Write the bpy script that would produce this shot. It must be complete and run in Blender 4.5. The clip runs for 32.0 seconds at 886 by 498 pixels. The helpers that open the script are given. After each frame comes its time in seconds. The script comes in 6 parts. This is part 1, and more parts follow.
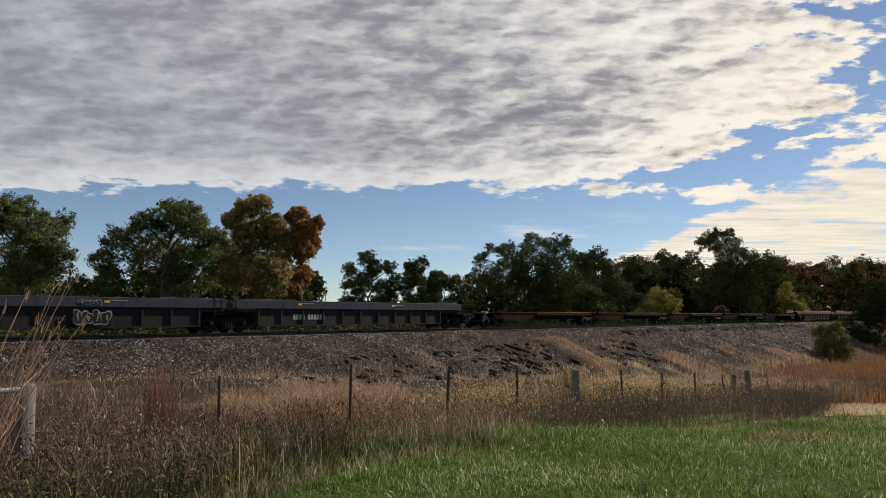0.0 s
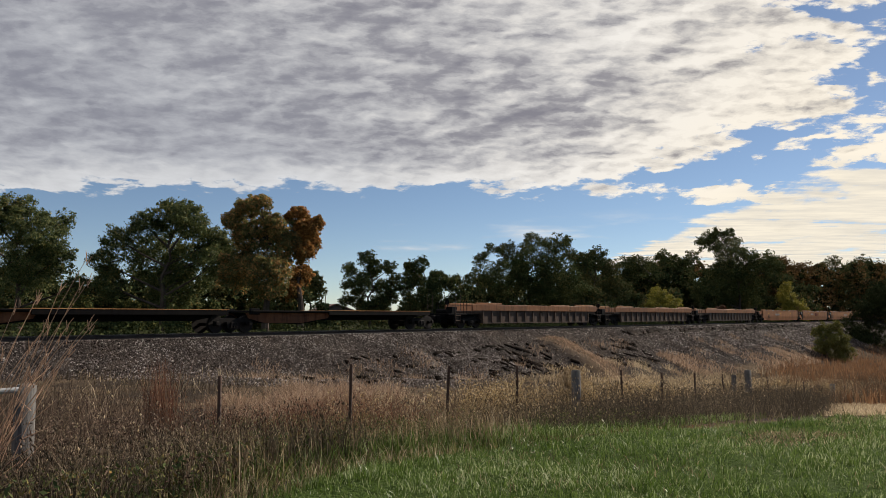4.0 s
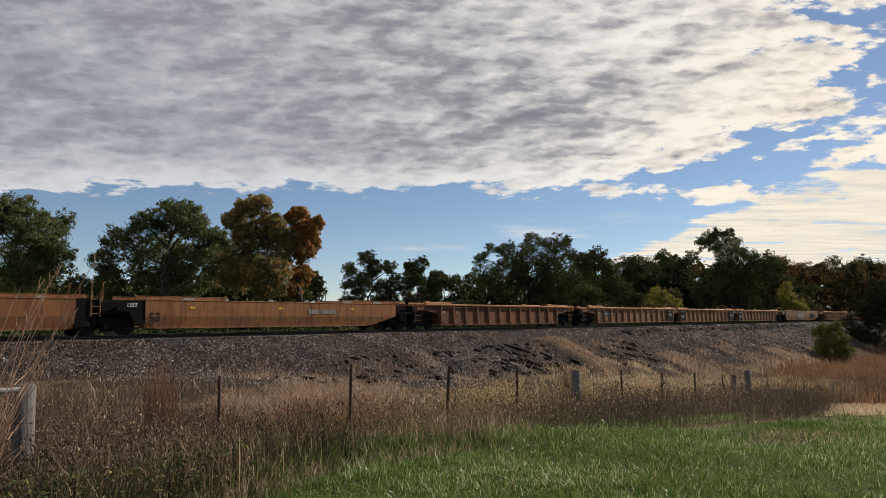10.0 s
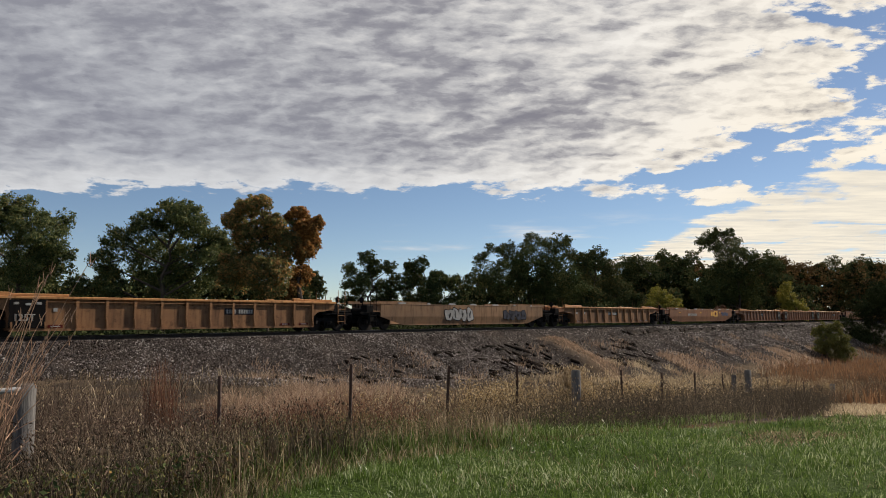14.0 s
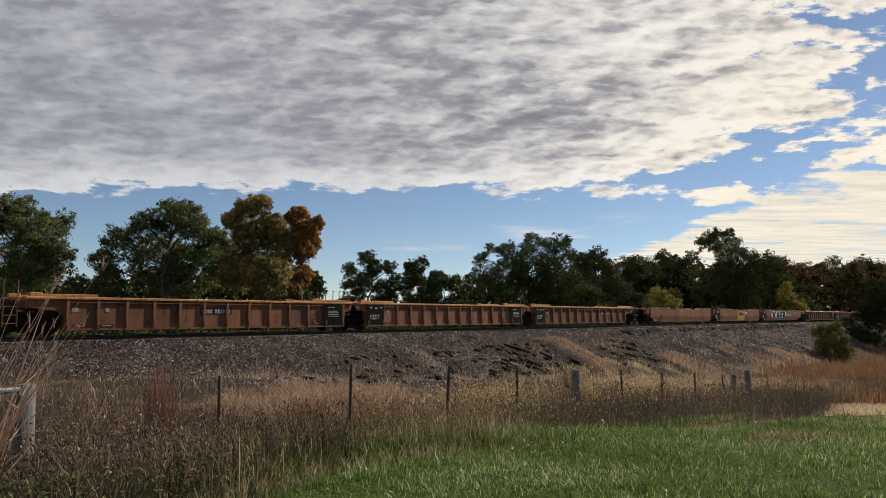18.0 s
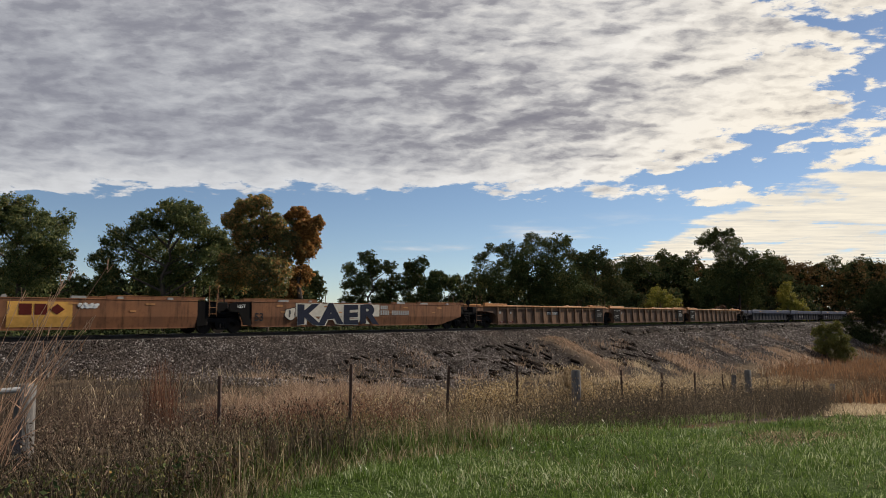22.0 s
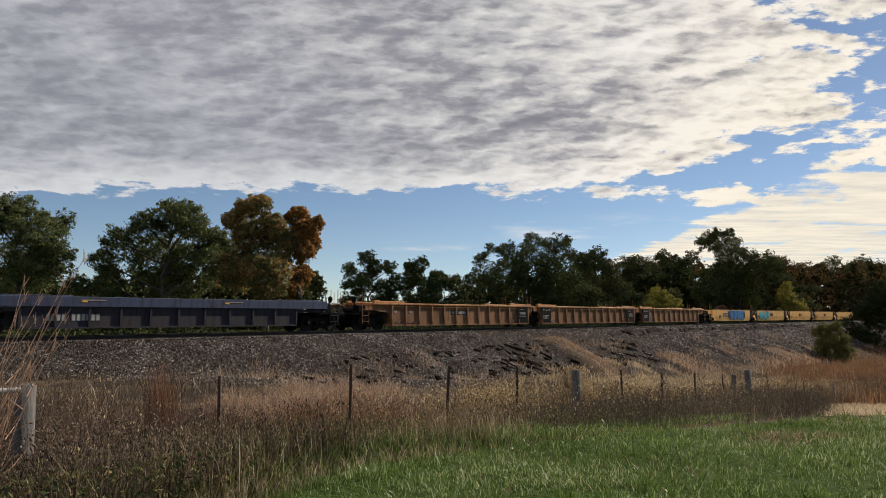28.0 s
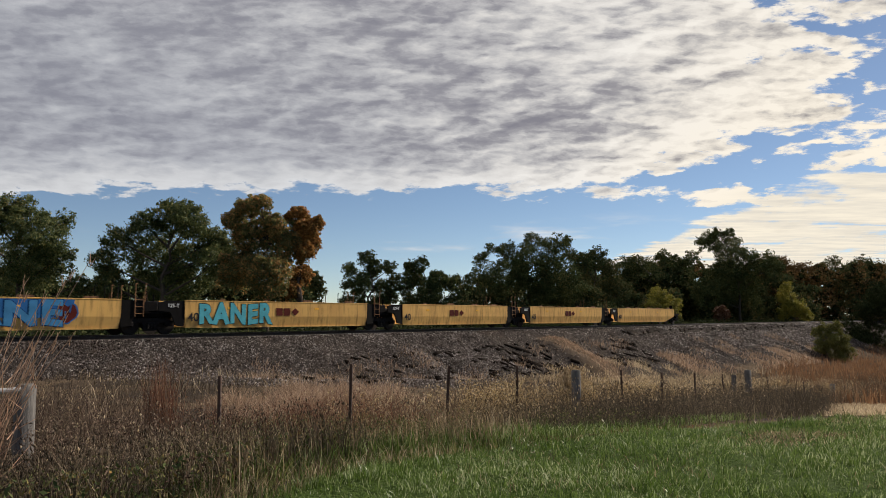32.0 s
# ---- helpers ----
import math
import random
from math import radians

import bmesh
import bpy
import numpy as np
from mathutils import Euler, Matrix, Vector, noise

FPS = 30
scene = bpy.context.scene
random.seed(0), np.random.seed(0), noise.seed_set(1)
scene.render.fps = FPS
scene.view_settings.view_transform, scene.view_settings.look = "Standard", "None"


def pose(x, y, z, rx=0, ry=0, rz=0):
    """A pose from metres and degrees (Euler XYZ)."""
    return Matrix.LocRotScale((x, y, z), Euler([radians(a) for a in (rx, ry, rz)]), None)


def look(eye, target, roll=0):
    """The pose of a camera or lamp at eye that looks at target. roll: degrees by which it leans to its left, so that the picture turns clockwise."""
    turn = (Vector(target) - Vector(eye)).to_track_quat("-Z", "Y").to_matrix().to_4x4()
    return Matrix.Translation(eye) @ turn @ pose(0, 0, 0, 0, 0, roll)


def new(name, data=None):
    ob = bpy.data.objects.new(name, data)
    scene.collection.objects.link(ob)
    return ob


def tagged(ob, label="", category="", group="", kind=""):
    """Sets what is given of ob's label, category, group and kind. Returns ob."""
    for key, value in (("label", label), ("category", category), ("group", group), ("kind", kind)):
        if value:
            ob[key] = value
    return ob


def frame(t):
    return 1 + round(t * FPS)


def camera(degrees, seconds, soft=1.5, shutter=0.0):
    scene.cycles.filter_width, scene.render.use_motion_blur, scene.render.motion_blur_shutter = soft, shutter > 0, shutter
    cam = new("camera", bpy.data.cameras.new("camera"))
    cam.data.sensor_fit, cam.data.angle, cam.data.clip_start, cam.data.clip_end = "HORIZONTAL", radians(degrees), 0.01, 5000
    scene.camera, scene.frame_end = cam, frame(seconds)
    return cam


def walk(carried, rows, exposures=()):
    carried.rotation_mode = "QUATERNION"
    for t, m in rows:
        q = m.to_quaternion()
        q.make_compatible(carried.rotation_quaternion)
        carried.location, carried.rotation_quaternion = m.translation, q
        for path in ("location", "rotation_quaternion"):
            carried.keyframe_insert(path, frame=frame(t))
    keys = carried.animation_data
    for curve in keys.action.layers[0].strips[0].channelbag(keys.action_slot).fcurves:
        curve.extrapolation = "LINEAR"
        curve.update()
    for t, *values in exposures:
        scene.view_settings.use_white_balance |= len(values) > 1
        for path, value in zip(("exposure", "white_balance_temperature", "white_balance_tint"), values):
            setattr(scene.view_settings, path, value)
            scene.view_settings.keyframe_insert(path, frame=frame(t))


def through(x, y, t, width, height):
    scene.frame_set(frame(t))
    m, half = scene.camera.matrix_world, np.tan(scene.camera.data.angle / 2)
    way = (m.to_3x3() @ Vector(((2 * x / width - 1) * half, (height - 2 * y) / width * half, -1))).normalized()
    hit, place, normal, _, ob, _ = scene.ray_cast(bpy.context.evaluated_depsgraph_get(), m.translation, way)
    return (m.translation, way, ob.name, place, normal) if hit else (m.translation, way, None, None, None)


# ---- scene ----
# camera on a tripod, 1.6 m above the lawn
cam = camera(63.2, 32.0, soft=0.76, shutter=0.08)
EYE = (0.0, 0.0, 1.6)
AIM = (0.0, 100.0, 1.6 + 100 * math.tan(radians(5.34)))
walk(cam, [(0.0, look(EYE, AIM)), (32.0, look(EYE, AIM))], exposures=[(0.0, 0.6), (32.0, 0.6)])

# plan: q runs along the track, p across it; the camera stands at q = p = 0
TURN = 48.984
CO, SI = math.cos(radians(TURN)), math.sin(radians(TURN))
TRACK_P = 35.3
RAIL_TOP = 0.69
LAY = Matrix.Rotation(radians(TURN), 4, "Z")


def plan(q, p, z=0.0):
    return (q * CO - p * SI, q * SI + p * CO, z)


# ---- light ----
SUN_AZ, SUN_EL = 53.0, 33.0   # degrees right of the view, above the horizon
sun_dir = Vector((math.sin(radians(SUN_AZ)) * math.cos(radians(SUN_EL)), math.cos(radians(SUN_AZ)) * math.cos(radians(SUN_EL)), math.sin(radians(SUN_EL))))
sun_data = bpy.data.lights.new("sun", "SUN")
sun_data.energy, sun_data.angle, sun_data.color = 4.45, radians(1.2), (1.0, 0.89, 0.755)
sun = new("sun", sun_data)
sun.matrix_world = look(sun_dir * 50, (0, 0, 0))
world = bpy.data.worlds.new("sky")
scene.world = world
world.use_nodes = True
wt = world.node_tree
sky = wt.nodes.new("ShaderNodeTexSky")
sky.sky_type, sky.sun_disc = "NISHITA", False
sky.sun_elevation, sky.sun_rotation = radians(SUN_EL), radians(SUN_AZ)
sky.air_density, sky.dust_density, sky.ozone_density = 0.72, 0.1, 1.4
wt.links.new(sky.outputs[0], wt.nodes["Background"].inputs[0])
wt.nodes["Background"].inputs[1].default_value = 0.058


# ---- materials ----
def nodes_of(name):
    m = bpy.data.materials.new(name)
    m.use_nodes = True
    return m, m.node_tree, m.node_tree.nodes["Principled BSDF"]


def add(t, kind, **inputs):
    n = t.nodes.new("ShaderNode" + kind)
    for key, value in inputs.items():
        n.inputs[key].default_value = value
    return n


def ramp(t, fac, stops):
    r = t.nodes.new("ShaderNodeValToRGB")
    while len(r.color_ramp.elements) < len(stops):
        r.color_ramp.elements.new(0.5)
    for e, (at, c) in zip(r.color_ramp.elements, stops):
        e.position, e.color = at, (*c, 1) if len(c) == 3 else c
    t.links.new(fac, r.inputs[0])
    return r.outputs[0]


def mix(t, fac, a, b, how="MIX"):
    n = t.nodes.new("ShaderNodeMix")
    n.data_type, n.blend_type = "RGBA", how
    for sock, v in ((n.inputs[0], fac), (n.inputs[6], a), (n.inputs[7], b)):
        if isinstance(v, (tuple, list)):
            sock.default_value = (*v, 1)[:4]
        elif isinstance(v, (int, float)):
            sock.default_value = v
        else:
            t.links.new(v, sock)
    return n.outputs[2]


def calc(t, op, a, b=0.0, c=0.0):
    n = t.nodes.new("ShaderNodeMath")
    n.operation = op
    for sock, v in zip(n.inputs, (a, b, c)):
        if isinstance(v, (int, float)):
            sock.default_value = v
        else:
            t.links.new(v, sock)
    return n.outputs[0]


def fade(t, v, lo, hi):
    n = t.nodes.new("ShaderNodeMapRange")
    n.interpolation_type = "SMOOTHSTEP"
    t.links.new(v, n.inputs[0])
    n.inputs[1].default_value, n.inputs[2].default_value = lo, hi
    return n.outputs[0]


def noisy(t, vec, scale, detail=5.0, rough=0.6, stretch=None, bent=0.0):
    if stretch:
        mp = t.nodes.new("ShaderNodeMapping")
        mp.inputs["Scale"].default_value = stretch
        t.links.new(vec, mp.inputs[0])
        vec = mp.outputs[0]
    n = add(t, "TexNoise", Scale=scale, Detail=detail, Roughness=rough, Distortion=bent)
    t.links.new(vec, n.inputs["Vector"])
    return n.outputs[0]


def relief(t, bsdf, height, strength, dist):
    b = add(t, "Bump", Strength=strength, Distance=dist)
    t.links.new(height, b.inputs["Height"])
    t.links.new(b.outputs[0], bsdf.inputs["Normal"])


def painted(name, paint, dirt, rust, worn=0.5, rough=0.6):
    """Weathered paint on steel: a grime film, streaks that run down, rust spots."""
    m, t, b = nodes_of(name)
    tc = t.nodes.new("ShaderNodeTexCoord")
    ob = tc.outputs["Object"]
    inf = t.nodes.new("ShaderNodeObjectInfo")
    big = noisy(t, ob, 0.45, 4)
    streak = noisy(t, ob, 1.0, 5, 0.65, (5.0, 5.0, 0.5))
    fine = noisy(t, ob, 14.0, 6, 0.7)
    grime = tuple(v * 0.45 for v in dirt)
    c = mix(t, fade(t, big, 0.35, 0.7), paint, dirt)
    c = mix(t, calc(t, "MULTIPLY", fade(t, streak, 0.45, 0.72), 0.85), c, grime)
    c = mix(t, calc(t, "MULTIPLY", fade(t, noisy(t, ob, 2.6, 5, 0.7), 0.52, 0.72), worn), c, rust)
    c = mix(t, calc(t, "MULTIPLY", fade(t, fine, 0.62 - 0.1 * worn, 0.8), worn), c, rust)
    tint = calc(t, "MULTIPLY_ADD", inf.outputs["Random"], 0.22, 0.89)
    hsv = t.nodes.new("ShaderNodeHueSaturation")
    t.links.new(c, hsv.inputs["Color"])
    t.links.new(tint, hsv.inputs["Value"])
    t.links.new(hsv.outputs[0], b.inputs["Base Color"])
    t.links.new(calc(t, "MULTIPLY_ADD", fine, 0.3, rough - 0.1), b.inputs["Roughness"])
    b.inputs["Specular IOR Level"].default_value = 0.1 if max(paint) > 0.03 else 0.05
    relief(t, b, fine, 0.25, 0.01)
    return m


def simple(name, c1, c2, scale, rough=0.8, bump=0.3, dist=0.01, metal=0.0, stretch=None, gloss=0.4):
    m, t, b = nodes_of(name)
    b.inputs["Specular IOR Level"].default_value = gloss
    tc = t.nodes.new("ShaderNodeTexCoord")
    n1 = noisy(t, tc.outputs["Object"], scale, 6, 0.65, stretch)
    n2 = noisy(t, tc.outputs["Object"], scale * 0.13, 3, 0.5)
    f = calc(t, "MULTIPLY_ADD", n2, 0.8, calc(t, "MULTIPLY_ADD", n1, 1.0, -0.4))
    t.links.new(mix(t, fade(t, f, 0.25, 0.75), c1, c2), b.inputs["Base Color"])
    b.inputs["Roughness"].default_value, b.inputs["Metallic"].default_value = rough, metal
    relief(t, b, n1, bump, dist)
    return m


def leafy(name, stops, rough=0.6, through=0.22, gloss=0.06, drift=0.35):
    """Leaves, blades and stems: one colour each by island, a little light passes through."""
    m, t, b = nodes_of(name)
    geo = t.nodes.new("ShaderNodeNewGeometry")
    tc = t.nodes.new("ShaderNodeTexCoord")
    big = noisy(t, tc.outputs["Object"], drift, 2)
    f = calc(t, "MULTIPLY_ADD", big, 0.7, calc(t, "MULTIPLY_ADD", geo.outputs["Random Per Island"], 0.75, -0.22))
    c = ramp(t, f, stops)
    t.links.new(c, b.inputs["Base Color"])
    b.inputs["Roughness"].default_value = rough
    b.inputs["Specular IOR Level"].default_value = gloss
    if through:
        tr = t.nodes.new("ShaderNodeBsdfTranslucent")
        t.links.new(c, tr.inputs[0])
        mx = t.nodes.new("ShaderNodeMixShader")
        mx.inputs[0].default_value = through
        t.links.new(b.outputs[0], mx.inputs[1])
        t.links.new(tr.outputs[0], mx.inputs[2])
        t.links.new(mx.outputs[0], t.nodes["Material Output"].inputs[0])
    return m


def flat_paint(name, c, rough=0.6):
    return simple(name, c, tuple(v * 0.72 for v in c), 3.0, rough, 0.1, 0.004, 0.0, None, 0.05)


BROWN = painted("brown_car_paint", (0.20, 0.085, 0.042), (0.13, 0.06, 0.034), (0.06, 0.03, 0.018), 0.7)
TAN = painted("tan_car_paint", (0.28, 0.145, 0.068), (0.18, 0.095, 0.05), (0.08, 0.04, 0.022), 0.7)
DARK_TAN = painted("dark_tan_car_paint", (0.19, 0.105, 0.06), (0.11, 0.066, 0.044), (0.05, 0.028, 0.02), 0.55)
RUST_RED = painted("rust_red_car_paint", (0.235, 0.105, 0.054), (0.145, 0.068, 0.041), (0.07, 0.03, 0.018), 0.7)
ORANGE = painted("faded_orange_car_paint", (0.30, 0.132, 0.054), (0.225, 0.102, 0.048), (0.12, 0.05, 0.026), 0.35)
OLD_ORANGE = painted("old_orange_car_paint", (0.225, 0.10, 0.047), (0.16, 0.076, 0.041), (0.10, 0.042, 0.024), 0.45)
DULL_TAN = painted("dull_tan_car_paint", (0.27, 0.155, 0.082), (0.18, 0.11, 0.065), (0.10, 0.05, 0.028), 0.4)
YELLOW = painted("yellow_car_paint", (0.66, 0.39, 0.12), (0.56, 0.32, 0.10), (0.30, 0.15, 0.06), 0.18)
SLATE = painted("slate_blue_paint", (0.034, 0.038, 0.058), (0.034, 0.035, 0.048), (0.06, 0.04, 0.03), 0.3)
SLATE_BLUE = painted("dusty_slate_blue_paint", (0.055, 0.068, 0.115), (0.05, 0.056, 0.085), (0.06, 0.04, 0.035), 0.3)
BLUE_GREY = painted("dark_blue_grey_paint", (0.036, 0.036, 0.046), (0.046, 0.04, 0.042), (0.05, 0.03, 0.024), 0.5)
DARK_GREY = painted("dark_grey_car_paint", (0.026, 0.024, 0.025), (0.034, 0.029, 0.027), (0.045, 0.027, 0.02), 0.5)
GREY_BROWN = painted("grey_brown_car_paint", (0.09, 0.062, 0.048), (0.06, 0.043, 0.035), (0.06, 0.033, 0.021), 0.6)
BLACK = painted("black_steel_paint", (0.006, 0.006, 0.007), (0.010, 0.009, 0.008), (0.022, 0.013, 0.009), 0.4, 0.75)
# orange trim, its colour raised to stand for sun on the top chords
TRIM = painted("sunlit_orange_trim_paint", (0.46, 0.225, 0.085), (0.34, 0.165, 0.07), (0.14, 0.06, 0.03), 0.3)
CAST = simple("oily_cast_steel", (0.006, 0.006, 0.006), (0.013, 0.010, 0.009), 9.0, 0.8, 0.4, 0.01, 0.0, None, 0.12)
WHEEL = simple("worn_wheel_steel", (0.009, 0.008, 0.008), (0.02, 0.015, 0.012), 12.0, 0.7, 0.2, 0.005, 0.0, None, 0.15)
RAIL = simple("rusty_rail_steel", (0.028, 0.02, 0.017), (0.05, 0.032, 0.025), 6.0, 0.6, 0.3, 0.005, 0.3)
RAIL_HEAD = simple("polished_rail_head", (0.22, 0.2, 0.19), (0.14, 0.125, 0.12), 4.0, 0.45, 0.1, 0.002, 0.9)
TIE = simple("creosoted_tie_wood", (0.05, 0.04, 0.033), (0.09, 0.075, 0.06), 5.0, 0.9, 0.5, 0.01, 0, (1, 8, 1))
WHITE = flat_paint("white_marking", (0.72, 0.72, 0.70))
MARK_YELLOW = flat_paint("reflector_yellow", (0.85, 0.45, 0.06))
MAROON = flat_paint("maroon_marking", (0.10, 0.018, 0.014))
INK = flat_paint("black_marking", (0.03, 0.028, 0.03))
CYAN = flat_paint("turquoise_spray", (0.10, 0.42, 0.50))
BLUE = flat_paint("blue_spray", (0.03, 0.13, 0.34))
SKY_BLUE = flat_paint("light_blue_spray", (0.06, 0.22, 0.42))
NAVY = flat_paint("navy_spray", (0.022, 0.027, 0.045))
DEEP_BLUE = flat_paint("deep_blue_spray", (0.012, 0.045, 0.14))
FADED_BLUE = flat_paint("faded_grey_blue_spray", (0.085, 0.09, 0.135))
CREAM = flat_paint("cream_spray", (0.58, 0.54, 0.45))
LOGO_YELLOW = flat_paint("logo_yellow", (0.66, 0.36, 0.09))
FADED_MARK = flat_paint("faded_marking", (0.31, 0.25, 0.20))
GREY_MARK = flat_paint("grey_marking", (0.36, 0.35, 0.33))
BARK = simple("tree_bark", (0.05, 0.04, 0.032), (0.10, 0.08, 0.065), 4.0, 0.95, 0.8, 0.04, 0, (3, 3, 0.6), 0.05)
POST_WOOD = simple("weathered_post_wood", (0.08, 0.075, 0.07), (0.17, 0.158, 0.147), 7.0, 0.9, 0.6, 0.02, 0, (6, 6, 0.5), 0.06)
POST_STEEL = simple("rusty_post_steel", (0.055, 0.035, 0.03), (0.09, 0.05, 0.035), 10.0, 0.8, 0.3, 0.005, 0.2)
WIRE = simple("fence_wire", (0.04, 0.033, 0.03), (0.025, 0.02, 0.018), 10.0, 0.6, 0.1, 0.002, 0.5)
LEAF_GREEN = leafy("dark_oak_leaves", [(0.0, (0.036, 0.053, 0.022)), (0.45, (0.08, 0.104, 0.038)), (0.8, (0.16, 0.16, 0.056)), (1.0, (0.32, 0.23, 0.075))], 0.55, 0.30, 0.1)
LEAF_ORANGE = leafy("russet_leaves", [(0.0, (0.08, 0.098, 0.04)), (0.50, (0.16, 0.16, 0.062)), (0.68, (0.31, 0.19, 0.075)), (0.88, (0.45, 0.24, 0.085)), (1.0, (0.58, 0.34, 0.11))], 0.7, 0.46)
LEAF_RUSSET = leafy("bright_russet_leaves", [(0.1, (0.11, 0.09, 0.032)), (0.42, (0.26, 0.14, 0.05)), (0.75, (0.45, 0.21, 0.066)), (1.0, (0.56, 0.30, 0.09))], 0.6, 0.44)
LEAF_YELLOW = leafy("yellow_green_leaves", [(0.0, (0.11, 0.12, 0.025)), (0.5, (0.24, 0.22, 0.04)), (1.0, (0.45, 0.35, 0.07))])
LEAF_RED = leafy("red_brown_leaves", [(0.0, (0.05, 0.03, 0.018)), (1.0, (0.13, 0.06, 0.032))])
LEAF_MIX = leafy("olive_leaves", [(0.0, (0.034, 0.052, 0.024)), (0.45, (0.072, 0.09, 0.036)), (0.8, (0.145, 0.118, 0.045)), (1.0, (0.23, 0.13, 0.045))], 0.95, 0.07, 0.02, 0.12)
LEAF_SHADE = leafy("shaded_green_leaves", [(0.0, (0.028, 0.044, 0.020)), (0.5, (0.06, 0.078, 0.030)), (0.85, (0.13, 0.12, 0.04)), (1.0, (0.26, 0.20, 0.06))], 0.95, 0.10, 0.02, 0.16)
LEAF_BROWN = leafy("brown_autumn_leaves", [(0.0, (0.05, 0.042, 0.022)), (0.5, (0.13, 0.082, 0.034)), (1.0, (0.26, 0.15, 0.055))], 0.95, 0.10, 0.02, 0.12)
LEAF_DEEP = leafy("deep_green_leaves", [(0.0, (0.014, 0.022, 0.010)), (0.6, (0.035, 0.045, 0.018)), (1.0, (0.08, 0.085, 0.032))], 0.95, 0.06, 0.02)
TALL_WEED = leafy("purple_brown_weed_stems", [(0.1, (0.034, 0.023, 0.018)), (0.5, (0.085, 0.058, 0.044)), (0.78, (0.175, 0.12, 0.086)), (0.92, (0.38, 0.29, 0.21))], 0.8, 0.25)
LEAF_OLIVE = leafy("pale_olive_leaves", [(0.0, (0.056, 0.063, 0.018)), (0.5, (0.126, 0.126, 0.034)), (1.0, (0.252, 0.210, 0.054))])
GRASS = leafy("lawn_blades", [(0.1, (0.022, 0.045, 0.010)), (0.42, (0.078, 0.128, 0.020)), (0.7, (0.144, 0.214, 0.044)), (0.90, (0.50, 0.53, 0.31))], 0.35, 0.35, 0.2)
WEED_DARK = leafy("brown_weed_stems", [(0.1, (0.03, 0.024, 0.017)), (0.5, (0.066, 0.053, 0.037)), (0.75, (0.13, 0.10, 0.07)), (0.95, (0.30, 0.245, 0.17))], 0.8, 0.3)
WEED_GREEN = leafy("green_weed_stems", [(0.1, (0.026, 0.040, 0.012)), (0.5, (0.075, 0.098, 0.028)), (0.85, (0.24, 0.22, 0.09))], 0.7, 0.2)
STRAW = leafy("dry_straw", [(0.1, (0.05, 0.036, 0.024)), (0.45, (0.18, 0.13, 0.08)), (0.7, (0.36, 0.275, 0.17)), (0.9, (0.66, 0.55, 0.38))], 0.7, 0.42)
RED_WEED = leafy("red_brown_weed_stems", [(0.1, (0.055, 0.026, 0.019)), (0.5, (0.13, 0.06, 0.04)), (0.9, (0.27, 0.15, 0.09))], 0.8, 0.35)
PALE_STRAW = leafy("pale_straw", [(0.15, (0.24, 0.175, 0.105)), (0.5, (0.46, 0.355, 0.22)), (0.85, (0.70, 0.57, 0.39))], 0.7, 0.42)
GOLD_WEED = leafy("golden_weed", [(0.15, (0.10, 0.065, 0.035)), (0.45, (0.30, 0.205, 0.10)), (0.75, (0.56, 0.42, 0.22)), (0.95, (0.74, 0.62, 0.40))], 0.75, 0.45)
TAN_GRASS = leafy("tan_matted_grass", [(0.1, (0.13, 0.085, 0.058)), (0.5, (0.31, 0.21, 0.145)), (0.9, (0.52, 0.39, 0.28))], 0.75, 0.4)
RUSSET_GRASS = leafy("russet_grass", [(0.0, (0.08, 0.042, 0.025)), (0.5, (0.17, 0.09, 0.047)), (1.0, (0.33, 0.20, 0.11))], 0.8, 0.35)
REED = leafy("reed_straw", [(0.0, (0.26, 0.15, 0.10)), (1.0, (0.44, 0.29, 0.19))], 0.6, 0.2)
STONE = leafy("ballast_stone", [(0.1, (0.018, 0.014, 0.012)), (0.45, (0.06, 0.048, 0.042)), (0.7, (0.135, 0.113, 0.105)), (0.88, (0.37, 0.335, 0.315))], 0.75, 0.0)
# earth darkened to near black: overhang shadow put into the colour
CRUST = simple("shade_dark_earth_crust", (0.008, 0.006, 0.005), (0.018, 0.013, 0.010), 5.0, 0.95, 0.8, 0.03, 0.0, None, 0.03)
ROOF = simple("brown_roof_shingles", (0.16, 0.09, 0.07), (0.10, 0.06, 0.05), 6.0, 0.9, 0.4, 0.02)
SIDING = simple("brown_house_siding", (0.16, 0.12, 0.09), (0.11, 0.085, 0.065), 2.0, 0.8, 0.2, 0.01)


# ---- helpers for meshes ----
def part(name, bm, material, parent=None, label=""):
    me = bpy.data.meshes.new(name)
    bm.to_mesh(me)
    bm.free()
    return hang(name, me, material, parent, label)


def hang(name, me, material, parent=None, label=""):
    if material and not me.materials:
        me.materials.append(material)
    ob = new(name, me)
    if parent:
        ob.parent = parent
    if label:
        tagged(ob, label)
    return ob


def box(bm, x0, x1, y0, y1, z0, z1, bevel=0.0):
    r = bmesh.ops.create_cube(bm, size=1.0, matrix=Matrix.LocRotScale(((x0 + x1) / 2, (y0 + y1) / 2, (z0 + z1) / 2), None, (abs(x1 - x0), abs(y1 - y0), abs(z1 - z0))))
    if bevel:
        edges = list({e for v in r["verts"] for e in v.link_edges})
        bmesh.ops.bevel(bm, geom=edges, offset=bevel, segments=1, affect="EDGES")


def rod(bm, a, b, r0, r1=None, sides=6):
    a, b = Vector(a), Vector(b)
    d = b - a
    m = Matrix.Translation((a + b) / 2) @ d.to_track_quat("Z", "Y").to_matrix().to_4x4()
    bmesh.ops.create_cone(bm, cap_ends=True, segments=sides, radius1=r0, radius2=r0 if r1 is None else r1, depth=d.length, matrix=m)


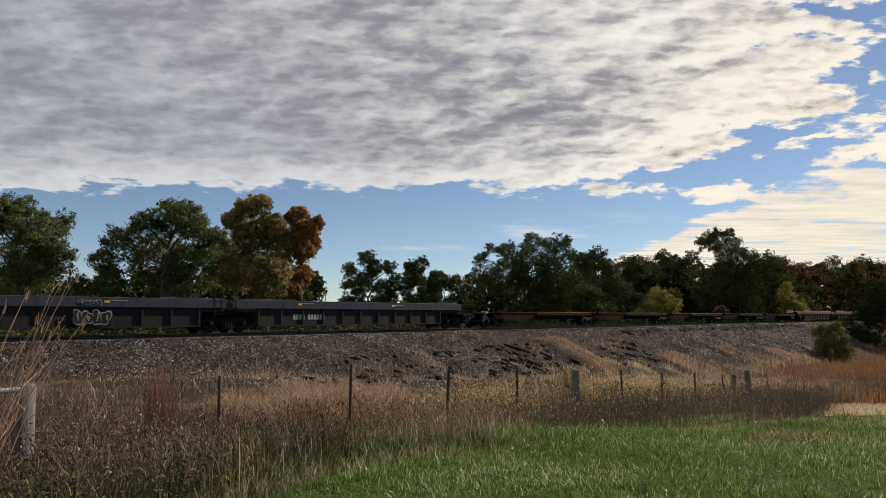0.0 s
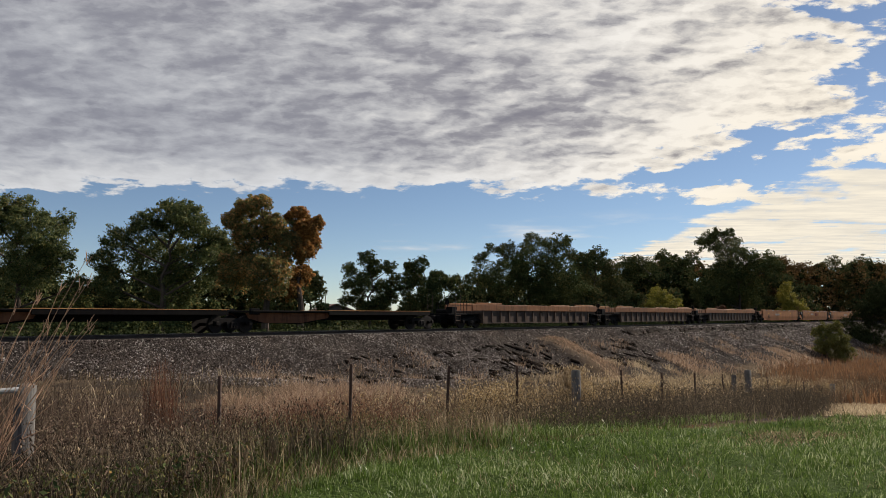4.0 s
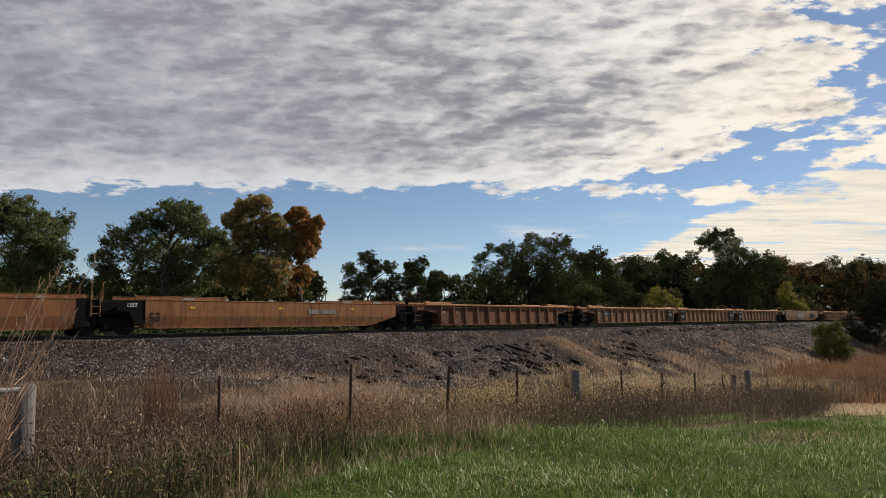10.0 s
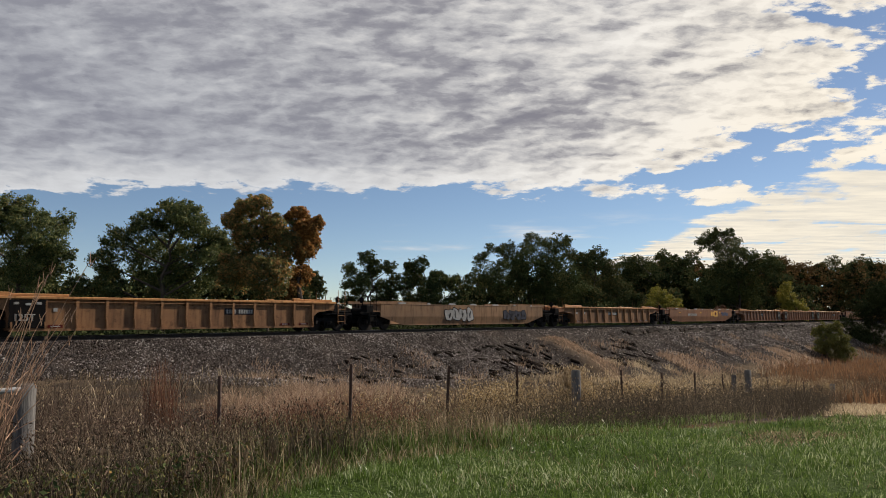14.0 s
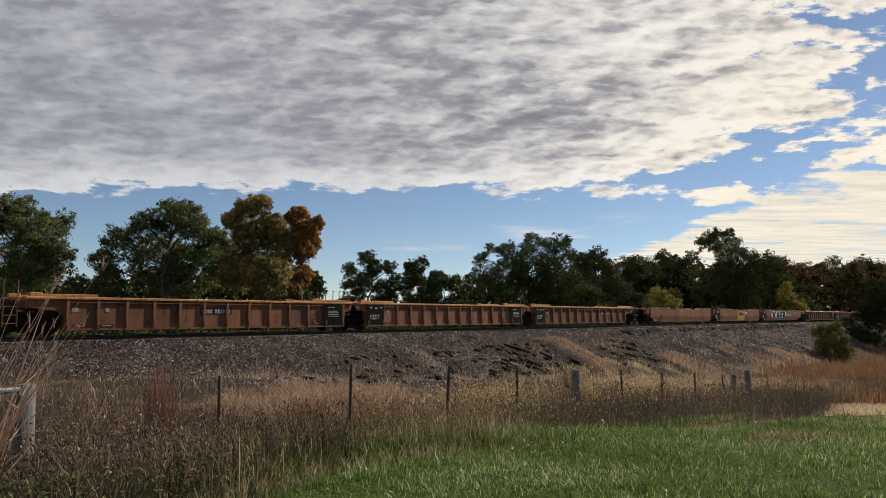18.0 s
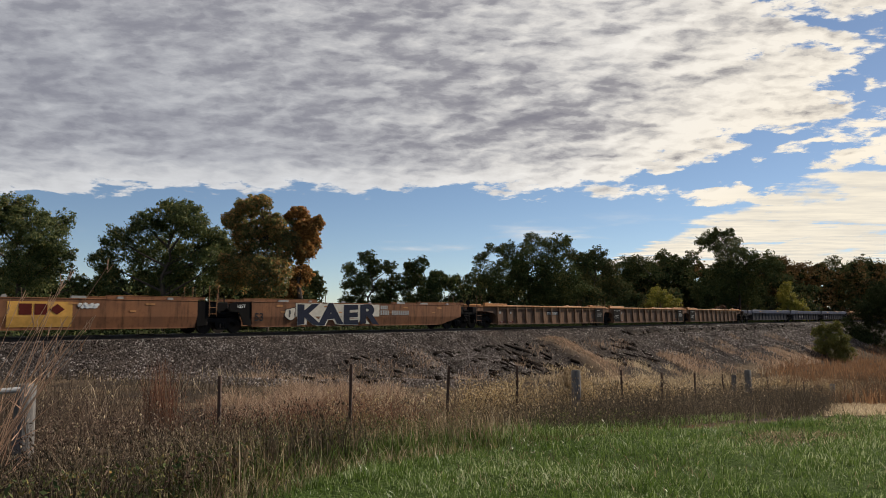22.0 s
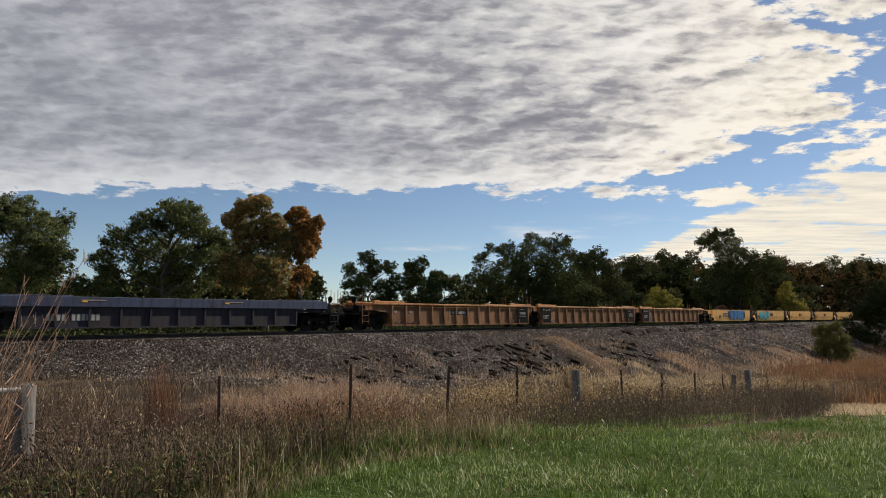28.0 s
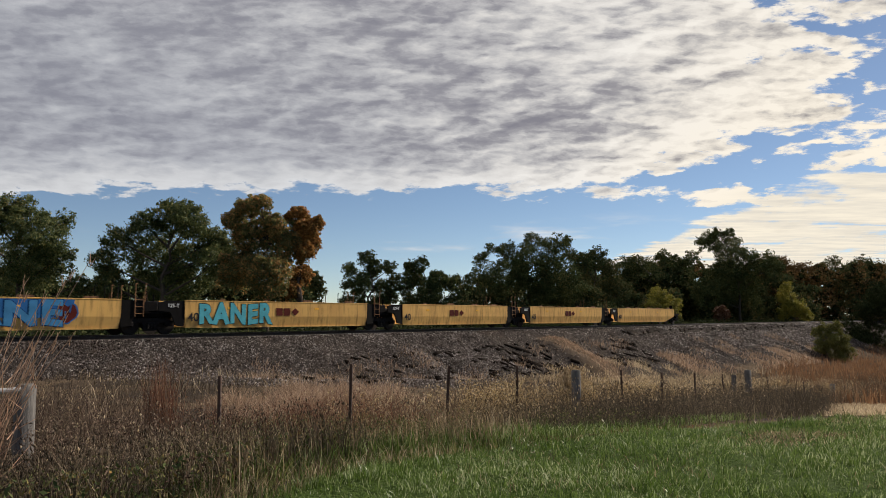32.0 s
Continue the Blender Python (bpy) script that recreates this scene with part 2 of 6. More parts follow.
def slab(bm, outline, y0, y1):
    """An outline in x, z pulled from y0 to y1."""
    a = [bm.verts.new((x, y0, z)) for x, z in outline]
    b = [bm.verts.new((x, y1, z)) for x, z in outline]
    bm.faces.new(a)
    bm.faces.new(b[::-1])
    for i in range(len(a)):
        j = (i + 1) % len(a)
        bm.faces.new((a[j], a[i], b[i], b[j]))
    bmesh.ops.recalc_face_normals(bm, faces=bm.faces[:])


def soup(name, verts, faces, material, smooth=False):
    """A mesh of many small pieces: verts (n, k, 3), faces as index rows within one piece."""
    n, k, _ = verts.shape
    idx = [np.asarray(f)[None, :] + (np.arange(n) * k)[:, None] for f in faces]
    loops = np.concatenate([np.concatenate([i[j] for i in idx]) for j in range(n)]) if n < 2 else np.concatenate(idx, axis=1).ravel()
    sizes = np.tile([len(f) for f in faces], n)
    me = bpy.data.meshes.new(name)
    me.vertices.add(n * k)
    me.vertices.foreach_set("co", verts.astype(np.float32).ravel())
    me.loops.add(len(loops))
    me.loops.foreach_set("vertex_index", loops.astype(np.int32))
    me.polygons.add(len(sizes))
    me.polygons.foreach_set("loop_start", np.concatenate([[0], np.cumsum(sizes)[:-1]]).astype(np.int32))
    me.polygons.foreach_set("loop_total", sizes.astype(np.int32))
    if smooth:
        me.polygons.foreach_set("use_smooth", np.ones(len(sizes), bool))
    me.update(calc_edges=True)
    me.materials.append(material)
    return me


def curve_of(v, xs, ys):
    return np.interp(v, xs, ys)


def soft(v, a, b):
    u = np.clip((v - a) / (b - a), 0, 1)
    return u * u * (3 - 2 * u)


# ---- ground ----
def floor_z(q):
    """The ditch and field floor between the fence and the embankment."""
    return curve_of(q, [-300, -20, 0, 6, 16, 28, 43, 60, 87, 120, 200, 600], [-0.1, -0.3, -0.5, -0.7, -1.0, -1.75, -2.9, -3.5, -4.2, -4.9, -5.4, -5.4])


def lawn_z(q):
    return curve_of(q, [-300, 5, 10, 16, 25, 43, 60, 90, 200], [0, 0, -0.12, -0.4, -1.0, -2.3, -3.1, -3.9, -5.2])


def lawn_edge(q):
    """How far the mown lawn reaches towards the fence."""
    return curve_of(q, [-60, -5, 3.6, 5.1, 6.4, 8.1, 9.7, 11.9, 14.2, 16.8, 25, 60], [0.0, 4.2, 5.6, 6.05, 6.05, 5.75, 5.35, 4.75, 4.15, 3.3, 1.0, -5])


def wave(q, p):
    """A few smooth waves in place of noise, for large unevenness."""
    return (np.sin(q * 0.9 + p * 0.35) + np.sin(q * 0.37 - p * 0.61 + 1.7) + np.sin(q * 1.83 + p * 1.1 + 0.4) * 0.6 + np.sin(q * 0.17 + p * 1.7 + 2.2) * 0.7) / 3.3


def ground_z(q, p):
    q, p = np.asarray(q, float), np.asarray(p, float)
    g = floor_z(q) + 0.10 * wave(q, p) * soft(p, 6, 10)
    near = lawn_z(q) + 0.03 * wave(q * 1.3, p * 1.2)
    edge = lawn_edge(q)
    fall = np.clip((p - edge + 0.6) / np.maximum(9.4 - edge + 0.6, 2.5), 0, 1)
    z = near + (g - near) * fall * fall * (3 - 2 * fall)
    # gullies down the lower slope, with sharp lips
    gul = np.abs(np.sin(q * 0.47 + 1.3 * np.sin(q * 0.23 + p * 0.3) + 0.8 * np.sin(q * 0.9) + p * 0.25)) ** 0.6
    rough = soft(q, 14, 30) * soft(33.2, p, p + 4.0)
    bank = 0.47 - (33.3 - p) * 0.46 - 0.42 * (1 - gul) * rough * (0.6 + 0.6 * np.sin(q * 0.13 + 1.0) ** 2)
    # a spur of slumped earth
    bank = bank + 0.7 * np.exp(-((q - 48.8) / 1.9) ** 2) * soft(p, 25.5, 28) * soft(-p, -32.6, -30)
    # a broken lip along the shoulder
    bank = bank - 0.34 * soft(-p, -32.75, -32.65) * soft(q, 62, 66) * soft(-q, -130, -120)
    k = 0.35
    h = np.clip(0.5 + 0.5 * (bank - z) / k, 0, 1)
    z = z + (bank - z) * h + k * h * (1 - h)
    z = np.minimum(z, 0.47)
    back = -0.05 + 0.08 * wave(q * 0.5, p * 0.4)
    far = np.maximum(0.47 - np.maximum(p - 37.4, 0) * 0.5, back)
    return np.where(p > 35, far, z)


def spread(lo, hi, step, reach):
    mid = np.arange(lo, hi, step)
    out = np.geomspace(step, reach, 26)
    return np.concatenate([(lo - np.cumsum(out))[::-1], mid, hi + np.cumsum(out)])


def build_ground():
    qs, ps = spread(-30, 170, 0.5, 900), spread(-8, 46, 0.3, 900)
    Q, P = np.meshgrid(qs, ps)
    Z = ground_z(Q, P)
    rng = np.random.default_rng(3)
    stony = soft(P, 27.5, 30.5) * soft(-P, -39, -37.5)
    Z = Z + rng.normal(0, 1, Z.shape) * 0.022 * stony
    nq, npp = len(qs), len(ps)
    i = np.arange(nq * npp).reshape(npp, nq)
    faces = np.stack([i[:-1, :-1], i[:-1, 1:], i[1:, 1:], i[1:, :-1]], -1).reshape(-1, 4)
    me = bpy.data.meshes.new("ground")
    me.from_pydata(np.stack([Q, P, Z], -1).reshape(-1, 3).tolist(), [], faces.tolist())
    me.polygons.foreach_set("use_smooth", np.ones(len(faces), bool))
    zones = {"lawn": np.maximum(soft(lawn_edge(Q) - P, -0.5, 0.4), 0.85 * np.exp(-((Q - 8.8) / 3.0) ** 4) * soft(P, 5.5, 6.5) * soft(-P, -14.5, -12.5)), "ballast": soft(P, 29.3 - 5.0 * soft(Q, 12, 60) - 8.0 * soft(Q, 12, 18) * soft(-Q, -44, -32), 31.5 - 3.5 * soft(Q, 12, 60) - 8.0 * soft(Q, 12, 18) * soft(-Q, -44, -32)) * soft(-P, -39.3, -38), "meadow": soft(P, 38.5, 40)}
    zones["ballast"] = zones["ballast"] * (1 - np.exp(-((Q - 49.6) / 1.7) ** 2) * soft(-P, -32.6, -31.6))
    zones["spur"] = np.exp(-((Q - 49.4) / 1.9) ** 4) * soft(-P, -32.4, -31.4) * soft(P, 24.5, 26)
    for key, v in zones.items():
        me.attributes.new(key, "FLOAT", "POINT").data.foreach_set("value", v.astype(np.float32).ravel())
    m, t, b = nodes_of("ground_earth_and_ballast")
    tc = t.nodes.new("ShaderNodeTexCoord")
    ob = tc.outputs["Object"]

    def zone(key):
        a = t.nodes.new("ShaderNodeAttribute")
        a.attribute_name = key
        return a.outputs["Fac"]

    fine, mid, big = noisy(t, ob, 18, 6, 0.7), noisy(t, ob, 2.2, 5, 0.6), noisy(t, ob, 0.25, 4, 0.55)
    soil = ramp(t, calc(t, "MULTIPLY_ADD", fine, 0.5, calc(t, "MULTIPLY", mid, 0.5)), [(0.3, (0.020, 0.016, 0.013)), (0.55, (0.046, 0.036, 0.028)), (0.75, (0.10, 0.076, 0.056))])
    tuft = ramp(t, mid, [(0.35, (0.065, 0.048, 0.033)), (0.7, (0.16, 0.115, 0.075))])
    earth = mix(t, fade(t, big, 0.42, 0.6), soil, tuft)
    green = ramp(t, calc(t, "MULTIPLY_ADD", fine, 0.6, calc(t, "MULTIPLY", mid, 0.4)), [(0.3, (0.024, 0.038, 0.011)), (0.6, (0.055, 0.085, 0.02)), (0.8, (0.10, 0.11, 0.04))])
    vor = add(t, "TexVoronoi", Scale=17.0)
    t.links.new(ob, vor.inputs["Vector"])
    grain = ramp(t, vor.outputs["Color"], [(0.1, (0.016, 0.013, 0.011)), (0.45, (0.046, 0.037, 0.032)), (0.7, (0.10, 0.082, 0.072)), (0.92, (0.26, 0.225, 0.20))])
    grain = mix(t, fade(t, vor.outputs["Distance"], 0.25, 0.65), grain, (0.03, 0.025, 0.022))
    grain = mix(t, calc(t, "MULTIPLY", fade(t, big, 0.45, 0.65), 0.25), grain, (0.10, 0.07, 0.05))
    lush = ramp(t, calc(t, "MULTIPLY_ADD", fine, 0.5, calc(t, "MULTIPLY", mid, 0.5)), [(0.35, (0.012, 0.014, 0.007)), (0.55, (0.035, 0.037, 0.015)), (0.72, (0.14, 0.13, 0.07))])
    c = mix(t, zone("meadow"), earth, lush)
    edge = fade(t, calc(t, "MULTIPLY_ADD", mid, 0.8, zone("lawn")), 0.75, 1.05)
    c = mix(t, edge, c, green)
    c = mix(t, fade(t, calc(t, "MULTIPLY_ADD", mid, 0.9, zone("ballast")), 0.75, 1.05), c, grain)
    c = mix(t, calc(t, "MULTIPLY", zone("spur"), 0.85), c, ramp(t, calc(t, "MULTIPLY_ADD", fine, 0.5, calc(t, "MULTIPLY", mid, 0.5)), [(0.3, (0.062, 0.043, 0.029)), (0.7, (0.17, 0.122, 0.082))]))
    t.links.new(c, b.inputs["Base Color"])
    b.inputs["Roughness"].default_value = 0.95
    b.inputs["Specular IOR Level"].default_value = 0.03
    relief(t, b, calc(t, "ADD", fine, calc(t, "MULTIPLY", vor.outputs["Distance"], -1.2)), 0.8, 0.06)
    g = hang("ground", me, m)
    g.matrix_world = LAY
    tagged(g, "uneven earth, mown lawn and grey ballast bank", "ground", kind="structure")


build_ground()


# ---- sky: a sheet of small rippled clouds that drifts away ----
CLOUD_H = 300.0


def build_clouds():
    m = bpy.data.materials.new("rippled_cloud")
    m.use_nodes = True
    m.cycles.emission_sampling = "NONE"
    t = m.node_tree
    t.nodes.remove(t.nodes["Principled BSDF"])
    tc = t.nodes.new("ShaderNodeTexCoord")
    sc = t.nodes.new("ShaderNodeVectorMath")
    sc.operation = "SCALE"
    sc.inputs[3].default_value = 1.0 / CLOUD_H
    t.links.new(tc.outputs["Object"], sc.inputs[0])
    v = sc.outputs[0]
    xyz = t.nodes.new("ShaderNodeSeparateXYZ")
    t.links.new(v, xyz.inputs[0])
    X, Y = xyz.outputs[0], xyz.outputs[1]
    # the puffs grow with distance, as tall ones hide the gaps behind them
    far = calc(t, "POWER", calc(t, "MULTIPLY_ADD", Y, Y, 0.5), -0.35)
    join = t.nodes.new("ShaderNodeCombineXYZ")
    t.links.new(calc(t, "MULTIPLY", calc(t, "MULTIPLY", X, far), 2.16), join.inputs[0])
    t.links.new(calc(t, "MULTIPLY", far, -8.9), join.inputs[1])
    w = join.outputs[0]
    jig = add(t, "TexNoise", Scale=4.0, Detail=6.0, Roughness=0.6)
    t.links.new(w, jig.inputs["Vector"])
    bend = t.nodes.new("ShaderNodeVectorMath")
    bend.operation = "MULTIPLY_ADD"
    t.links.new(jig.outputs["Color"], bend.inputs[0])
    bend.inputs[1].default_value = (0.20, 0.20, 0.0)
    t.links.new(w, bend.inputs[2])

    def moved(vec, dx, dy):
        n = t.nodes.new("ShaderNodeVectorMath")
        n.inputs[1].default_value = (dx, dy, 0.0)
        t.links.new(vec, n.inputs[0])
        return n.outputs[0]

    def bulge(vec):
        """Rounded heaps with creases between them, in two sizes, and a soft noise."""
        out = noisy(t, vec, 3.6, 9, 0.60)
        for size, weight in ((4.6, 0.36), (11.0, 0.20)):
            cell = add(t, "TexVoronoi", Scale=size)
            cell.feature = "SMOOTH_F1"
            cell.inputs["Smoothness"].default_value = 0.35
            t.links.new(vec, cell.inputs["Vector"])
            out = calc(t, "MULTIPLY_ADD", cell.outputs["Distance"], -weight, out)
        return out

    h = bulge(bend.outputs[0])
    lit = calc(t, "SUBTRACT", h, bulge(moved(bend.outputs[0], 0.03, 0.045)))
    warp = noisy(t, v, 0.9, 3)
    broad = noisy(t, w, 1.1, 3, 0.5)
    ragged = calc(t, "SUBTRACT", h, 0.25)
    lace = calc(t, "SUBTRACT", noisy(t, w, 13.0, 6, 0.65), 0.5)
    # the deck ends ahead along one line and on the right along a bowed one
    ahead = calc(t, "MULTIPLY_ADD", warp, 1.2, calc(t, "SUBTRACT", 5.15, Y))
    bound = calc(t, "SMOOTH_MIN", calc(t, "MULTIPLY_ADD", Y, 0.50, 0.28), calc(t, "MULTIPLY_ADD", Y, -0.29, 2.93), 0.12)
    right = calc(t, "MULTIPLY_ADD", calc(t, "SUBTRACT", warp, 0.5), 0.8, calc(t, "SUBTRACT", bound, X))
    inside = calc(t, "SMOOTH_MIN", ahead, calc(t, "MULTIPLY", right, 1.5), 0.3)
    # an open gap round the sun
    dx, dy = calc(t, "SUBTRACT", X, 1.25), calc(t, "SUBTRACT", Y, 0.9)
    away = calc(t, "SQRT", calc(t, "MULTIPLY_ADD", dx, dx, calc(t, "MULTIPLY", dy, dy)))
    inside = calc(t, "MINIMUM", inside, calc(t, "MULTIPLY_ADD", away, 3.0, calc(t, "MULTIPLY_ADD", warp, 1.0, -3.1)))
    # loose puffs beyond its edge, and an arm of thin cloud that joins the low streaks
    arm = calc(t, "MULTIPLY_ADD", calc(t, "ABSOLUTE", calc(t, "SUBTRACT", Y, calc(t, "MULTIPLY_ADD", X, 0.55, 4.62))), -1.0, 0.42)
    arm = calc(t, "SMOOTH_MIN", arm, calc(t, "SUBTRACT", X, 1.2), 0.3)
    loose = calc(t, "SMOOTH_MIN", calc(t, "SUBTRACT", X, 2.12), calc(t, "SUBTRACT", calc(t, "MULTIPLY_ADD", X, 0.45, 3.5), Y), 0.2)
    loose = calc(t, "SMOOTH_MIN", calc(t, "MULTIPLY", loose, 0.9), calc(t, "SUBTRACT", Y, 3.05), 0.2)
    edge = calc(t, "MAXIMUM", inside, calc(t, "MAXIMUM", calc(t, "MINIMUM", arm, 0.30), calc(t, "MINIMUM", loose, 0.30)))
    thick = calc(t, "MULTIPLY_ADD", lace, 0.9, calc(t, "MULTIPLY_ADD", ragged, 1.9, edge))
    deck = fade(t, thick, -0.06, 0.22)
    # streaks low on the right
    lines = noisy(t, v, 0.9, 7, 0.6, (0.7, 1.9, 1.0))
    stripes = noisy(t, v, 3.0, 7, 0.62, (0.6, 1.5, 1.0))
    where = calc(t, "SMOOTH_MIN", calc(t, "SUBTRACT", X, calc(t, "MULTIPLY_ADD", Y, 0.04, 2.34)), calc(t, "SUBTRACT", Y, 4.72), 0.3)
    streak = fade(t, calc(t, "MULTIPLY_ADD", lines, 1.5, calc(t, "MULTIPLY_ADD", fade(t, where, -0.55, 0.45), 0.95, calc(t, "MULTIPLY_ADD", lace, 0.5, calc(t, "MULTIPLY_ADD", ragged, 0.9, -1.24)))), 0.0, 0.36)
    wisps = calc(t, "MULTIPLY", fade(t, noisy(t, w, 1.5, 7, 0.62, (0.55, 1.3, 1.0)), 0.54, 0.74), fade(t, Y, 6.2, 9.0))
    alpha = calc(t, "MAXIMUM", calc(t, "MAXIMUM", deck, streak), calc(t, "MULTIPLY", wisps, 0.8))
    # thick parts are grey, thin parts and edges white; brighter and warmer towards the sun
    grey = calc(t, "MULTIPLY_ADD", ragged, 1.25, calc(t, "MULTIPLY_ADD", broad, 0.85, calc(t, "MULTIPLY_ADD", lit, -1.9, calc(t, "MULTIPLY_ADD", lace, 0.45, 0.05))))
    grey = calc(t, "MULTIPLY_ADD", calc(t, "SUBTRACT", 1.0, fade(t, inside, -0.35, 0.05)), -0.26, grey)
    sunny = fade(t, calc(t, "MULTIPLY_ADD", X, 1.0, calc(t, "MULTIPLY", Y, -0.12)), -2.2, 2.2)
    grey = calc(t, "MULTIPLY_ADD", calc(t, "SUBTRACT", grey, 0.52), calc(t, "MULTIPLY_ADD", sunny, 0.80, 0.27), 0.50)
    grey = calc(t, "ADD", grey, calc(t, "MULTIPLY_ADD", fade(t, inside, 0.0, 2.0), 0.34, -0.225))
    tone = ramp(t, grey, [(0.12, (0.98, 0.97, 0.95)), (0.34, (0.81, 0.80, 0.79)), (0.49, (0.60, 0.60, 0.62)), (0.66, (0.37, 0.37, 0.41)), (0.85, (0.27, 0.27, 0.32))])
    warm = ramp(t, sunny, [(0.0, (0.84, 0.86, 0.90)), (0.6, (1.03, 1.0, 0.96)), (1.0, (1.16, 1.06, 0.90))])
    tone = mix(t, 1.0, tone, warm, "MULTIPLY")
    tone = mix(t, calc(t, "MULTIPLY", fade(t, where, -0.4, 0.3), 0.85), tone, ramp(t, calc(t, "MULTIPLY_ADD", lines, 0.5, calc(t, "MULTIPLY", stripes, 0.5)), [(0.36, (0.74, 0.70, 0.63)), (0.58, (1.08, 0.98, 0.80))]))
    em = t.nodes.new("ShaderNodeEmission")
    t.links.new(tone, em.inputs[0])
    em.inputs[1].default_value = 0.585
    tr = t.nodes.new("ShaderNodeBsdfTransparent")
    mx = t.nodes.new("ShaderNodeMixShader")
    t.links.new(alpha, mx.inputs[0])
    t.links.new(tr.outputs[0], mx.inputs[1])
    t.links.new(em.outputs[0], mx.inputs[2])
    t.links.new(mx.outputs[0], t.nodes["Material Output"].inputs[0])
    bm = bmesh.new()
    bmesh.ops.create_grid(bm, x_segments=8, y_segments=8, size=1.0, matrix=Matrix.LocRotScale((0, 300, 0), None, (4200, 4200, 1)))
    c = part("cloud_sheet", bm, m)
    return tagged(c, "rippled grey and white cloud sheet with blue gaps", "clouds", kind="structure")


clouds = build_clouds()


# ---- track ----
def build_track():
    for side, name in ((-0.755, "rail"), (0.755, "rail")):
        bm = bmesh.new()
        prof = [(-0.07, 0.0), (0.07, 0.0), (0.07, 0.012), (0.012, 0.03), (0.012, 0.125), (0.036, 0.14), (0.036, 0.165), (-0.036, 0.165), (-0.036, 0.14), (-0.012, 0.125), (-0.012, 0.03), (-0.07, 0.012)]
        for q0 in range(-920, 1000, 40):
            a = [bm.verts.new((q0, side + y, z)) for y, z in prof]
            b = [bm.verts.new((q0 + 39.99, side + y, z)) for y, z in prof]
            for i in range(len(prof)):
                j = (i + 1) % len(prof)
                bm.faces.new((a[i], a[j], b[j], b[i]))
        r = part(name, bm, RAIL)
        tagged(r, "rusty steel rail on a ballasted track", "rail", "rails of the track", "structure")
        r.matrix_world = LAY @ pose(0, TRACK_P, RAIL_TOP - 0.17)
        bm = bmesh.new()
        box(bm, -920, 1000, side - 0.03, side + 0.03, 0.166, 0.172)
        part("rail_head", bm, RAIL_HEAD, r, "polished running surface")
    rng = np.random.default_rng(5)
    n = 420
    q = -40 + np.arange(n) * 0.6
    cube = np.array([[x, y, z] for x in (-0.11, 0.11) for y in (-1.3, 1.3) for z in (-0.14, 0.0)])
    v = cube[None] + np.stack([q, np.zeros(n) + rng.normal(0, 0.03, n), np.zeros(n)], -1)[:, None, :]
    me = soup("track_ties", v, [(0, 1, 3, 2), (4, 6, 7, 5), (0, 4, 5, 1), (2, 3, 7, 6), (1, 5, 7, 3)], TIE)
    ob = hang("track_ties", me, TIE)
    ob.matrix_world = LAY @ pose(0, TRACK_P, RAIL_TOP - 0.17)
    tagged(ob, "dark creosoted wooden ties bedded in ballast", "railway ties", kind="stuff")


build_track()

# ---- train: cars in a row, each a thing; local x along the track, -y towards the lawn ----
MESHES = {}


def shared(key, make):
    if key not in MESHES:
        bm = bmesh.new()
        make(bm)
        me = bpy.data.meshes.new(key)
        bm.to_mesh(me)
        bm.free()
        MESHES[key] = me
    return MESHES[key]


def put(name, key, make, material, parent, x=0.0, y=0.0, z=0.0, rz=0.0, label=""):
    me = shared(key + "_" + material.name, make)
    ob = hang(name, me, material, parent, label)
    ob.matrix_basis = pose(x, y, z, 0, 0, rz)
    return ob


def wheel_mesh(bm):
    for y0, y1, r0, r1 in ((-0.03, 0.0, 0.50, 0.50), (0.0, 0.10, 0.465, 0.455)):
        bmesh.ops.create_cone(bm, cap_ends=True, segments=24, radius1=r0, radius2=r1, depth=y1 - y0, matrix=Matrix.Translation((0, -(y0 + y1) / 2, 0)) @ Matrix.Rotation(radians(90), 4, "X"))
    bmesh.ops.create_cone(bm, cap_ends=True, segments=12, radius1=0.13, radius2=0.11, depth=0.2, matrix=Matrix.Translation((0, -0.06, 0)) @ Matrix.Rotation(radians(90), 4, "X"))


def side_frame_mesh(bm):
    slab(bm, [(-1.16, 0.40), (-1.16, 0.66), (-0.95, 0.74), (-0.55, 0.82), (0.55, 0.82), (0.95, 0.74), (1.16, 0.66), (1.16, 0.40), (0.82, 0.42), (0.72, 0.58), (0.42, 0.60), (0.36, 0.28), (0.22, 0.20), (-0.22, 0.20), (-0.36, 0.28), (-0.42, 0.60), (-0.72, 0.58), (-0.82, 0.42)], -0.08, 0.08)
    for x in (-0.16, 0.0, 0.16):
        rod(bm, (x, -0.1, 0.30), (x, -0.1, 0.56), 0.055, None, 8)


def truck(parent, x, wide=True):
    def bolster(bm):
        box(bm, -0.2, 0.2, -1.15, 1.15, 0.36, 0.62, 0.03)
        box(bm, -0.12, 0.12, -0.3, 0.3, 0.6, 0.78)
        for s in (-1, 1):
            box(bm, s * 1.02 - 0.1, s * 1.02 + 0.1, -1.2, -1.02, 0.42, 0.64, 0.03)
            box(bm, s * 1.02 - 0.1, s * 1.02 + 0.1, 1.02, 1.2, 0.42, 0.64, 0.03)
    b = put("truck", "truck", bolster, CAST, parent, x)
    for s in (-1, 1):
        put("side_frame", "side_frame", side_frame_mesh, CAST, b, 0, s * 1.02)
        put("axle", "axle", lambda bm: rod(bm, (0, -0.75, 0.48), (0, 0.75, 0.48), 0.085, None, 8), CAST, b, s * 0.915)
        for y in (-0.75, 0.75):
            put("wheel", "wheel", wheel_mesh, WHEEL, b, s * 0.915, y, 0.48, 0 if y < 0 else 180, "steel wheel with a worn tread")
    return b


